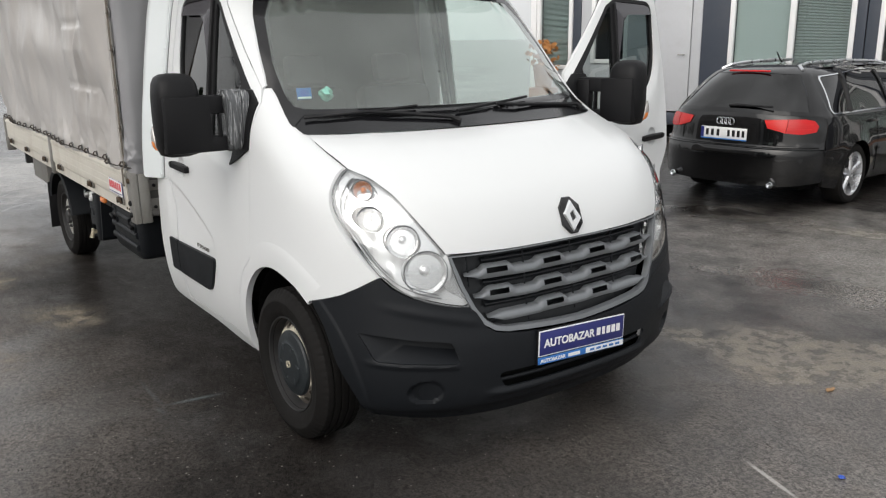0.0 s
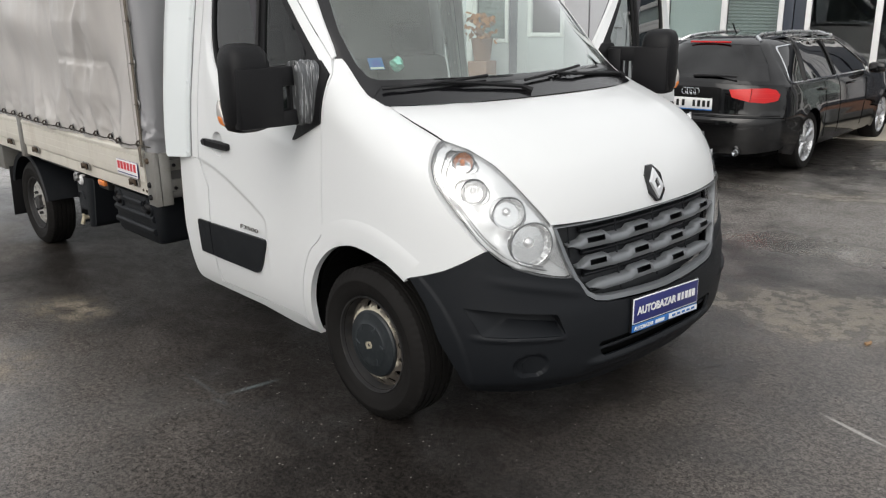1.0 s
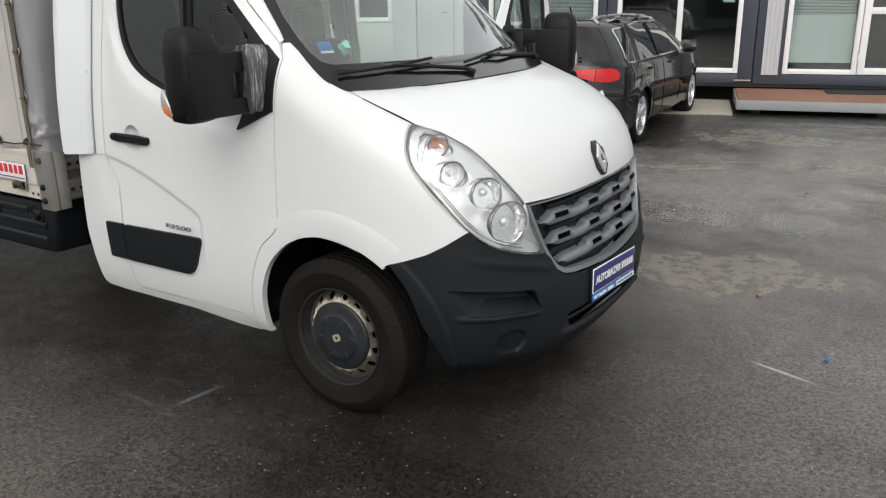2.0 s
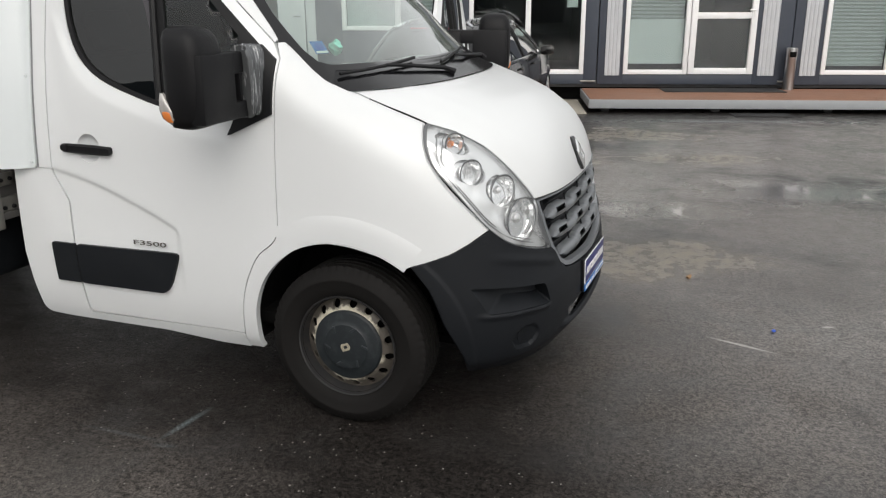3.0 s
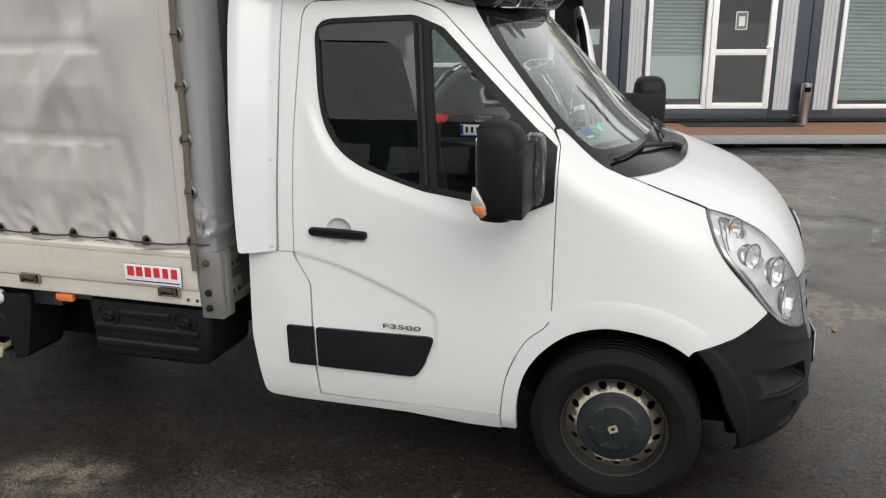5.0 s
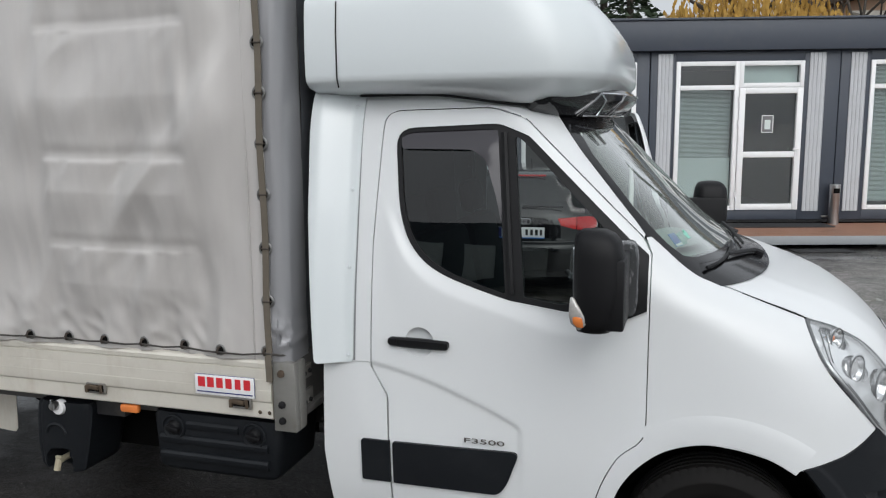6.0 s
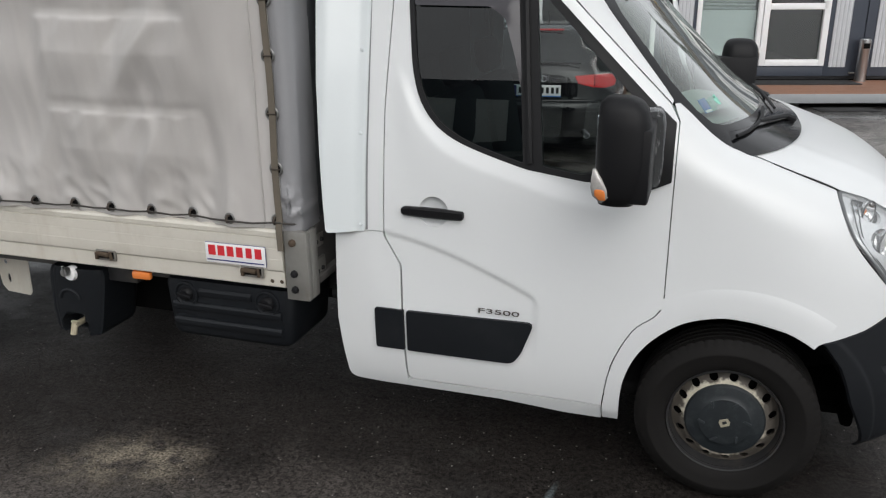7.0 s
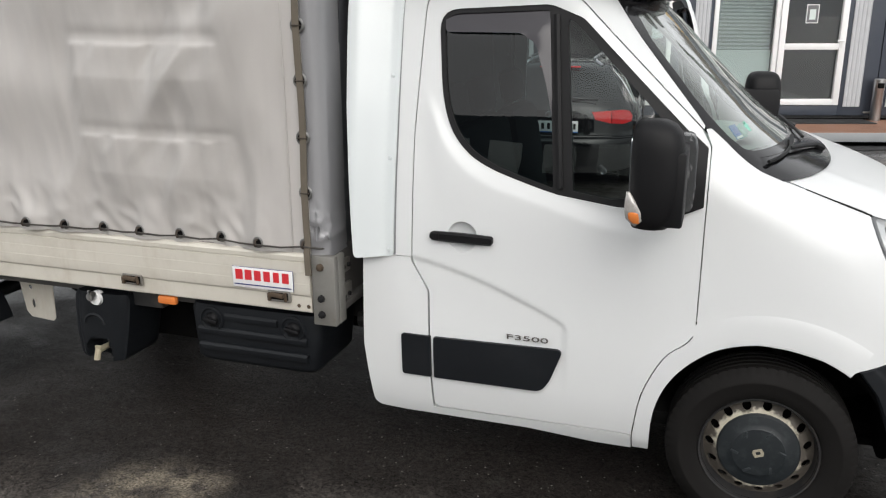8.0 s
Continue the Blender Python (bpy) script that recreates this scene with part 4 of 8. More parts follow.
SCREEN_OUT = CAB.loop([(-0.878, 1.385), (-0.890, 1.45), (-0.882, 1.61), (-0.837, 1.864), (-0.790, 2.03), (0, 2.06), (0.790, 2.03), (0.837, 1.864), (0.882, 1.61), (0.890, 1.45), (0.878, 1.385), (0.80, 1.44), (0, 1.43), (-0.80, 1.44)])
SCREEN_IN = CAB.loop(both([(0, 1.977), (-0.72, 1.945), (-0.775, 1.86), (-0.826, 1.66), (-0.834, 1.52), (-0.824, 1.475), (-0.790, 1.462), (-0.60, 1.459), (0, 1.453)])[:-1])
part("windscreen_surround", skin(SCREEN_OUT, front_lift(-0.006), [SCREEN_IN], 0.04, 0.03, to_inside), M_GLOSS_BLACK, truck, "black windscreen edge")
part("windscreen", skin(SCREEN_IN, front_lift(-0.007), (), 0.06, 0.0, to_inside), M_GLASS, truck, "clear windscreen glass")


def on_cab(y, z, out=0.0):
    return CAB.round(CAB.turn(y, z), z, out)


for y0, y1, pivot in ((-0.80, -0.30, -0.16), (-0.12, 0.36, 0.72)):
    w = Shape().tube([on_cab(y0 + (y1 - y0) * i / 6, 1.43 + 0.03 * i / 6 * (1 if y0 < -0.5 else 1.2), 0.02) for i in range(7)], 0.007, 6)
    wiper = part("wiper", w, M_SEAL, truck, "black windscreen wiper")
    mid = on_cab((y0 + y1) / 2, 1.447, 0.026)
    arm = Shape().tube([mid, on_cab((y0 + y1) / 2 + 0.12, 1.437, 0.030), on_cab(pivot - 0.03, 1.41, 0.024), on_cab(pivot, 1.39, 0.010)], [0.007, 0.009, 0.011, 0.016], 6)
    part("wiper_arm", arm, M_SEAL, wiper)

# roof, back and floor of the cab
roof = Shape()
rings = []
for z, k in ((2.10, 1.0), (2.14, 0.96), (2.165, 0.85), (2.17, 0.3)):
    rings.append([(-1.55, -CAB.side(2.1) * k, z), (-0.95, -CAB.side(2.1) * k, z), (-0.75, -0.6 * k, z), (-0.68, 0, z), (-0.75, 0.6 * k, z), (-0.95, CAB.side(2.1) * k, z), (-1.55, CAB.side(2.1) * k, z)])
roof.loft(rings)
part("cab_roof", roof, M_WHITE, truck)
part("cab_back", Shape().add([(x, y, z) for x in (-1.59, -1.55) for y, z in ((-0.93, 0.35), (0.93, 0.35), (0.93, 1.0), (0.76, 2.12), (-0.76, 2.12), (-0.93, 1.0))], [(0, 1, 2, 3, 4, 5), (6, 7, 8, 9, 10, 11)] + [(i, (i + 1) % 6, (i + 1) % 6 + 6, i + 6) for i in range(6)]), M_LINING, truck, "dark grey rear cab wall")
part("headliner", Shape().span((-1.54, -0.72, 2.075), (-0.80, 0.72, 2.095), 0.008), M_LINING, truck)
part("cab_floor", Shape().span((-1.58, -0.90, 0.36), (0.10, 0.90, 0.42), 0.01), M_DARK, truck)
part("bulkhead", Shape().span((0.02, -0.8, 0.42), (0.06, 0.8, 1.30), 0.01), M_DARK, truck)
d = Shape()
prof = [(-0.30, 0.80), (-0.42, 1.05), (-0.40, 1.22), (-0.30, 1.30), (-0.12, 1.335), (0.0, 1.34), (0.0, 0.8)]
d.loft([[(x - 0.04 * (abs(y) > 0.8), y * 0.86, z) for x, z in prof] for y in (-1, -0.5, 0.0, 0.5, 1)])
dash = part("dashboard", d, M_DASH, truck, "grey moulded dashboard")
hump = [[(-0.42 + 0.36 * i / 8, 0.45 + 0.27 * math.cos(a), 1.29 + 0.012 * i + (0.085 * math.sin(math.pi * min(1, (i + 1.5) / 9))) * math.sin(a)) for a in np.linspace(0, math.pi, 12)] for i in range(9)]
part("instrument_cowl", Shape().loft(hump, closed=False), M_DASH, dash)
wheel = Shape()
pts = []
for i in range(33):
    a = 2 * math.pi * i / 32
    pts.append(Vector((0, 0.20 * math.cos(a), 0.20 * math.sin(a))))
m = Matrix.Translation((-0.50, 0.45, 1.24)) @ pose(0, 0, 0, 0, 40, 0)
wheel.tube([m @ p for p in pts], 0.016, 8)
wheel.tube([m @ Vector((0, -0.19, 0)), m @ Vector((0.02, 0, 0)), m @ Vector((0, 0.19, 0))], 0.018, 6)
wheel.tube([m @ Vector((0.02, 0, 0)), m @ Vector((0, 0, -0.19))], 0.018, 6)
wheel.lathe([(0.0, -0.03), (0.07, -0.02), (0.075, 0.02)], m.translation, "x", 16)
part("steering_wheel", wheel, M_SEAL, truck, "black steering wheel")


def cab_seat(y, w):
    s = Shape().box((-0.98, y, 0.78), (0.50, w, 0.18), 0.06)
    seat = part("seat", s, M_SEAT, truck, "dark grey fabric seat")
    part("backrest", Shape().box((-1.27, y, 1.15), (0.15, w, 0.66), 0.06, pose(0, 0, 0, 0, -10, 0)), M_SEAT, seat)
    part("seat_base", Shape().box((-0.98, y, 0.55), (0.40, w * 0.9, 0.28), 0.02), M_DARK, seat)
    for k in ((y,) if w < 0.6 else (y - 0.22, y + 0.22)):
        part("headrest", Shape().box((-1.34, k, 1.58), (0.09, 0.26, 0.18), 0.04, pose(0, 0, 0, 0, -10, 0)), M_SEAT, seat)


cab_seat(0.45, 0.52)
cab_seat(-0.38, 0.92)

# stickers and a paper on the screen
a = Shape().box((0, 0, 0), (0.065, 0.003, 0.06), 0.0)
p0 = on_cab(-0.765, 1.525, -0.02)
part("sticker", a, M_BLUE_LIGHT, truck, "small blue windscreen sticker", Matrix.Translation(p0) @ pose(0, 0, 0, -40, 0, 70))
M_STICKER = mat("dark_blue_print", (0.03, 0.10, 0.42), 0.4, vary=0.1)
st = part("sticker_print", Shape().lathe([(0.0, -0.0022), (0.021, -0.0022), (0.021, 0.0)], (0, 0, 0), "y", 18), M_STICKER, truck, "dark blue disc printed on the sticker", Matrix.Translation(p0) @ pose(0, 0, 0, -40, 0, 70))
part("sticker_band", Shape().box((0, -0.001, -0.024), (0.060, 0.004, 0.010), 0.0), M_LETTER, truck, "white band on the sticker", Matrix.Translation(p0) @ pose(0, 0, 0, -40, 0, 70))
rng = random.Random(5)
crumple = Shape()
ball = [[(0.03 * math.sin(th) * math.cos(ph) * rng.uniform(0.6, 1.2), 0.035 * math.sin(th) * math.sin(ph) * rng.uniform(0.6, 1.2), 0.03 * math.cos(th) * rng.uniform(0.7, 1.2)) for ph in np.linspace(0, 2 * math.pi, 10)[:-1]] for th in np.linspace(0.1, 3.0, 7)]
crumple.loft(ball)
part("crumpled_paper", crumple, M_GUM, truck, "crumpled pale green paper behind the glass", Matrix.Translation(on_cab(-0.68, 1.52, -0.04)), flat=True)

# front bumper
BUMPER = CAB.loop(both([(-0.993, 0.728), (-0.942, 0.772), (-0.833, 0.854), (-0.800, 0.811), (-0.748, 0.774), (-0.644, 0.736), (-0.534, 0.716), (-0.510, 0.694), (-0.477, 0.631), (-0.438, 0.604), (-0.382, 0.593), (-0.188, 0.573), (0, 0.566)])
                  + both([(0.978, 0.638), (0.958, 0.490), (0.907, 0.343), (0.859, 0.250), (0.605, 0.230), (0.290, 0.220), (0, 0.216)]))
SLOT = CAB.loop(fillet([(-0.44, 0.430, 0.03), (0.44, 0.430, 0.03), (0.40, 0.360, 0.03), (-0.40, 0.360, 0.03)]))


def bumper_lift(a, z):
    p = CAB.round(a, z, 0.008)
    y = abs(p.y)
    n = Vector((math.cos(a), math.sin(a), 0))
    # lip below the brake duct, groove running back from its roof
    lip = 0.494 + 0.073 * (y - 0.59)
    p += n * 0.010 * (1 - smooth(0.0, 0.020, abs(z - lip + 0.006))) * smooth(0.575, 0.62, y) * (1 - smooth(0.86, 0.92, y))
    # long crease running back from the grille
    p += n * 0.006 * (1 - smooth(0.0, 0.03, abs(z - 0.655 - 0.25 * (y - 0.5)))) * smooth(0.47, 0.55, y) * (1 - smooth(0.72, 0.9, y))
    # round blanking plug
    r = math.hypot((y - 0.713) / 0.066, (z - 0.380) / 0.052)
    p -= n * (0.012 + 0.020 * max(0.0, (y - 0.66) / 0.12)) * (1 - smooth(0.84, 1.0, r))
    # plain band along the wheel arch
    p += n * 0.006 * (1 - smooth(0.520, 0.534, math.hypot(p.x, z - 0.345))) * smooth(0.8, 0.85, y)
    # chin turns under
    p -= n * 0.03 * (1 - smooth(0.235, 0.31, z))
    # shelf above the lower slot
    p += n * 0.018 * (1 - smooth(0.0, 0.03, abs(z - 0.340))) * (1 - smooth(0.40, 0.5, y))
    return p


DUCT = subdivide_loop(fillet([(0.590, 0.497, 0.012), (0.622, 0.588, 0.022), (0.760, 0.609, 0.02), (0.912, 0.634, 0.004), (0.872, 0.519, 0.02)]), 0.012)


def duct_deep(y, z):
    """Where the duct's wall has come to at its back: the floor rises, the outer end closes up."""
    top = 0.588 + 0.160 * (y - 0.622)
    return 0.606 + (y - 0.590) * 0.74, top - 0.012 - max(0.0, top - z) * 0.42


bumper = part("front_bumper", skin(BUMPER, bumper_lift, [SLOT, CAB.loop(DUCT), flip(CAB.loop(DUCT))], 0.0095, 0.012, to_inside), M_BLACK_PLASTIC, truck, "dark grey textured plastic bumper", angle=50)
for sign in (-1, 1):
    rows = []
    for k, o in ((0.0, 0.004), (0.5, -0.030), (1.0, -0.062)):
        row = []
        for y, z in DUCT:
            yd, zd = duct_deep(y, z)
            row.append(on_cab(sign * (y + (yd - y) * k), z + (zd - z) * k, o))
        rows.append(row)
    duct = Shape().loft(rows, caps=False)
    duct.f.append(tuple(range(2 * len(DUCT), 3 * len(DUCT))))
    part("brake_duct", duct, M_BLACK_PLASTIC, bumper, "wedge-shaped air duct", angle=40)
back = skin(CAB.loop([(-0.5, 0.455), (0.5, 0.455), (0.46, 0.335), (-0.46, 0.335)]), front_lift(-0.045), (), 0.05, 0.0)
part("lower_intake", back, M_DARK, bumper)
part("intake_bar", Shape().tube([on_cab(y, 0.386, -0.02) for y in np.linspace(-0.42, 0.42, 13)], 0.009, 6), M_BLACK_PLASTIC, bumper)
for sign in (-1, 1):
    plug = Shape()
    rings = []
    for r, o in ((0.045, -0.013), (0.040, -0.007), (0.0, -0.006)):
        rings.append([on_cab(sign * (0.705 + r * math.cos(t)), 0.380 + r * 0.85 * math.sin(t), o - 0.008) for t in np.linspace(0, 2 * math.pi, 20)[:-1]])
    plug.loft(rings)
    part("fog_lamp_cover", plug, M_BLACK_PLASTIC, bumper)
part("radiator_support", Shape().span((0.45, -0.72, 0.25), (0.50, 0.72, 1.02), 0.02), M_DARK, truck)
part("undertray", Shape().span((-0.3, -0.62, 0.25), (0.50, 0.62, 0.29), 0.02), M_DARK, truck)

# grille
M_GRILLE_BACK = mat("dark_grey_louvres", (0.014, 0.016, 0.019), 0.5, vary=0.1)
GRILLE = CAB.loop(both([(0, 0.928), (-0.600, 0.926), (-0.568, 0.810), (-0.527, 0.709), (-0.484, 0.641), (-0.438, 0.611), (-0.382, 0.599), (0, 0.575)])[:-1])
G_IN = CAB.loop(both([(0, 0.924), (-0.588, 0.922), (-0.552, 0.810), (-0.511, 0.714), (-0.470, 0.654), (-0.430, 0.629), (-0.377, 0.618), (0, 0.595)])[:-1])
grille = part("grille", skin(GRILLE, front_lift(0.006), [G_IN], 0.025, 0.03, to_inside), M_GRILLE, truck, "grey moulded radiator grille")
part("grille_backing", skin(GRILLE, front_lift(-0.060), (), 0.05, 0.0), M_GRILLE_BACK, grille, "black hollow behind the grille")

for z in (0.640, 0.708, 0.797, 0.888):
    part("grille_louvre", Shape().loft([[on_cab(y, z + dz, o) for dz, o in ((-0.016, -0.050), (0.0, -0.028), (0.004, -0.028), (0.010, -0.050))] for y in np.linspace(-0.46, 0.46, 25)]), M_GRILLE_BACK, grille)


def grille_bar(zc, half):
    """A wavy slat with raised tongues, each with a slot."""
    cols = 140
    pitch = 0.268
    centres = [-1.5 * pitch, -0.5 * pitch, 0.5 * pitch, 1.5 * pitch]
    centres = [c for c in centres if abs(c) < half - 0.08]
    rows, verts, faces = 9, [], []
    for i in range(cols + 1):
        y = -half + 2 * half * i / cols
        w = max(max(0.0, 1 - smooth(0.056, 0.085, abs(y - c))) for c in centres)
        taper = smooth(0, 0.08, half - abs(y)) * 0.85 + 0.15
        lo, hi = zc - 0.027 * taper, zc + (0.012 + 0.017 * w) * taper
        prof = [(-0.1, -0.034), (0.0, -0.012), (0.10, 0.004), (0.3, 0.010), (0.5, 0.011), (0.7, 0.009), (0.88, 0.005), (1.0, -0.006), (1.05, -0.034)]
        for t, o in prof:
            verts.append(on_cab(y, lo + (hi - lo) * t, o + 0.006 * w - 0.008 * (1 - t) * w - 0.008))
    for i in range(cols):
        y = -half + 2 * half * (i + 0.5) / cols
        for j in range(rows - 1):
            inside = any(abs(y - c) < 0.046 for c in centres) and j in (4, 5)
            if not inside:
                faces.append((i * rows + j, i * rows + j + 1, (i + 1) * rows + j + 1, (i + 1) * rows + j))
    return Shape().add(verts, faces)


for zc, half in ((0.843, 0.545), (0.752, 0.51), (0.665, 0.462)):
    part("grille_bar", grille_bar(zc, half), M_GRILLE, grille)
for y in (-0.536, -0.268, 0, 0.268, 0.536):
    zl = 0.615 if abs(y) < 0.4 else 0.79
    part("grille_rib", Shape().tube([on_cab(y * 0.98, z, -0.03) for z in np.linspace(zl, 0.918, 6)], 0.004, 6), M_BLACK_PLASTIC, grille)

# maker's badge as a plain lozenge
def lozenge(w, h, cut, o):
    return [on_cab(y, 1.019 + dz, o + 0.004) for y, dz in ((-w, -h * cut), (-w * 0.35, h * -1), (w * 0.35, -h), (w, -h * cut), (w, h * cut), (w * 0.35, h), (-w * 0.35, h), (-w, h * cut))]


b = Shape().loft([lozenge(0.056, 0.074, 0.5, -0.01), lozenge(0.056, 0.074, 0.5, 0.006), lozenge(0.050, 0.068, 0.5, 0.010)])
badge = part("badge", b, M_GLOSS_BLACK, truck, "dark lozenge badge with chrome centre")
M_BADGE = mat("satin_chrome", (0.78, 0.79, 0.80), 0.25, metal=0.6, vary=0.03)
ring = Shape()
def dia(w, h, o):
    return [on_cab(y, 1.019 + dz, o) for y, dz in ((-w, 0.012), (-0.008, -h), (w, -0.012), (0.008, h))]
ring.loft([dia(0.047, 0.066, 0.013), dia(0.041, 0.058, 0.021), dia(0.016, 0.026, 0.021), dia(0.014, 0.022, 0.014)], caps=False)
part("badge_lozenge", ring, M_BADGE, badge)

for sign in (-1, 1):
    part("wing_flange", Shape().tube([on_cab(sign * y, z, -0.010) for y, z in ((0.842, 1.340), (0.838, 1.310), (0.822, 1.253))], 0.0045, 6), M_SEAL, truck)

# headlamps
LAMP = [(-0.821, 1.247), (-0.877, 1.202), (-0.909, 1.146), (-0.912, 1.070), (-0.872, 0.935), (-0.821, 0.844), (-0.753, 0.784), (-0.654, 0.743), (-0.539, 0.722), (-0.568, 0.810), (-0.607, 0.923), (-0.671, 1.030), (-0.735, 1.162), (-0.773, 1.215)]


M_LAMP_RIM = mat("grey_lamp_seal", (0.13, 0.135, 0.14), 0.45, vary=0.1)


def headlamp(sign):
    pts = [(y if sign < 0 else -y, z) for y, z in LAMP]
    outer = curve2(pts, 4, True)
    outer = CAB.loop(outer)
    cy = sum(a for a, b2 in outer) / len(outer)
    cz = sum(b2 for a, b2 in outer) / len(outer)
    inner_loop = [(cy + (a - cy) * 0.998, cz + (b2 - cz) * 0.996) for a, b2 in outer]
    wide = [(cy + (a - cy) * 1.028, cz + (b2 - cz) * 1.018) for a, b2 in outer]
    rim = part("headlamp", skin(wide, front_lift(-0.002), [inner_loop], 0.03, 0.006, to_inside), M_LAMP_RIM, truck, "large swept-back clear headlamp")
    lens = skin(outer, front_lift(0.004), (), 0.04, 0.0)
    part("lens", lens, M_LENS, rim, "clear plastic lens")

    bowls = [(0.688, 0.866, 0.084, 0.060), (0.752, 0.990, 0.062, 0.048), (0.836, 1.073, 0.048, 0.036), (0.822, 1.177, 0.040, 0.028)]

    def back_lift(a, z):
        p = CAB.round(a, z, -0.022)
        y = abs(p.y)
        n = Vector((math.cos(a), math.sin(a), 0.0))
        # a step along the outer edge and soft collars round the bowls
        for by, bz, br, dp in bowls:
            r = math.hypot(y - by, z - bz) / br
            p += n * 0.008 * (1 - smooth(1.0, 1.35, r))
        step = y - (0.915 - 0.55 * max(0.0, 1.07 - z))
        p += n * 0.006 * smooth(-0.045, -0.035, step)
        return p
    holes = [CAB.loop([(sign * (y + r * math.cos(t)), z + r * math.sin(t)) for t in np.linspace(0, 2 * math.pi, 20)[:-1]]) for y, z, r, dp in bowls]
    part("bezel", skin(inner_loop, back_lift, holes, 0.02, 0.012, to_inside), M_LAMP_INNER, rim, "silver inner bezel")
    for scale, o in ((0.90, -0.010), (0.84, -0.013)):
        line = [CAB.round(cy + (a - cy) * scale, cz + (b2 - cz) * scale, o) for a, b2 in outer[:30]]
        part("bezel_line", Shape().tube(line, 0.0022, 6), M_LAMP_RIM, rim)
    for i in range(9):
        y, z = 0.562 + 0.006 * i, 0.752 + 0.004 * i
        part("bezel_flute", Shape().tube([on_cab(sign * y, z, -0.012), on_cab(sign * (y + 0.030), z + 0.105 - 0.006 * i, -0.012)], 0.0016, 5), M_REFLECTOR, rim)
    part("lamp_back", skin(inner_loop, front_lift(-0.045), (), 0.04, 0.0), M_REFLECTOR, rim)
    for k, (y, z, r, dp) in enumerate(bowls):
        c = on_cab(sign * y, z, -0.018)
        n = Vector((math.cos(CAB.turn(y, z)) * 1.0, sign * math.sin(CAB.turn(y, z)) * 0.6, 0.0)).normalized()
        ax = n.to_track_quat("Z", "Y").to_matrix().to_4x4()
        bowl = Shape().lathe([(r * 1.06, 0.006), (r, 0.0), (r * 0.93, -dp * 0.26), (r * 0.80, -dp * 0.56), (r * 0.62, -dp * 0.80), (r * 0.40, -dp * 0.95), (0.012, -dp)], (0, 0, 0), "z", 22).moved(Matrix.Translation(c) @ ax)
        part("reflector", bowl, M_REFLECTOR, rim, "chrome reflector bowl", flat=k < 2)
        collar = Shape().tube([(1.05 * r * math.cos(t), 1.05 * r * math.sin(t), 0.007) for t in np.linspace(0, 2 * math.pi, 29)], 0.0028, 6).moved(Matrix.Translation(c) @ ax)
        part("bowl_edge", collar, M_LAMP_RIM, rim, "grey ring round the bowl")
        bulb = Shape().lathe([(0.0, -dp * 0.15), (r * 0.14, -dp * 0.18), (r * 0.24, -dp * 0.30), (r * 0.28, -dp * 0.55), (r * 0.26, -dp * 0.95)], (0, 0, 0), "z", 16).moved(Matrix.Translation(c) @ ax)
        part("bulb", bulb, M_AMBER if k == 3 else M_LAMP_INNER, rim)
        if k == 0:
            # clear sleeve with fine ribs round the lowest bowl
            sleeve = Shape()
            rows = []
            for rr2, o in ((1.05, 0.010), (1.22, 0.006), (1.40, -0.012)):
                rows.append([(rr2 * r * math.cos(t), rr2 * r * math.sin(t), o + (0.0022 if i % 2 else 0.0)) for i, t in enumerate(np.linspace(-2.5, 0.75, 90))])
            sleeve.loft(rows, closed=False)
            part("ribbed_sleeve", sleeve.moved(Matrix.Translation(c) @ ax), M_LAMP_INNER, rim, "clear ribbed sleeve", angle=10)
        if k == 2:
            for i in range(-3, 4):
                part("bulb_rib", Shape().tube([(i * r * 0.16, -r * 0.5, -dp * 0.15), (i * r * 0.16, r * 0.5, -dp * 0.15)], 0.002, 4).moved(Matrix.Translation(c) @ ax), M_LAMP_INNER, rim)


headlamp(-1)
headlamp(1)

# front plate
plate_m = Matrix.Translation((0.836, 0.013, 0.490)) @ pose(0, 0, 0, -3.3, -2, 0)
pl = part("number_plate_holder", Shape().box((0, 0, 0), (0.014, 0.526, 0.152), 0.005), M_MIRROR_PLASTIC, truck, "dealer's dark blue plate in a black holder", plate_m)
part("plate_edge", Shape().box((0.0075, 0, 0.017), (0.005, 0.518, 0.112), 0.003), M_LETTER, pl, "thin white border")
part("plate_face", Shape().box((0.0085, 0, 0.017), (0.005, 0.509, 0.103), 0.002), M_BLUE, pl, "dark blue plate")
part("plate_strip", Shape().box((0.0085, 0, -0.058), (0.005, 0.518, 0.030), 0.001), M_BLUE_LIGHT, pl, "bright blue lower strip")
up = Matrix(((0, 0, 1, 0), (1, 0, 0, 0), (0, 1, 0, 0), (0, 0, 0, 1)))
text(pl, "AUTOBAZAR", 0.048, (0.0115, -0.230, 0.000), 1, "white capitals on the plate", M_LETTER, 1.0, up, 0.300, bold=0.0012)
for k, w in enumerate((0.022, 0.017, 0.022, 0.022, 0.023)):
    part("letter_bar", Shape().box((0.0115, 0.094 + 0.031 * k, 0.0172), (0.002, w, 0.034), 0), M_LETTER, pl, "white lettering bar")
text(pl, "AUTOBAZAR", 0.022, (0.0115, -0.248, -0.066), 1, "small white capitals", M_LETTER, 1.0, up, 0.145, bold=0.0004)
part("letter_bar", Shape().box((0.0115, -0.052, -0.0585), (0.002, 0.070, 0.015), 0), M_LETTER, pl, "white lettering bar")
part("strip_field", Shape().box((0.0112, 0.138, -0.058), (0.002, 0.236, 0.024), 0), M_LETTER, pl, "white field on the strip")
for k in range(5):
    part("letter_bar", Shape().box((0.0126, 0.058 + 0.040 * k, -0.058), (0.002, 0.026, 0.010), 0), M_BLUE_LIGHT, pl, "blue lettering bar")


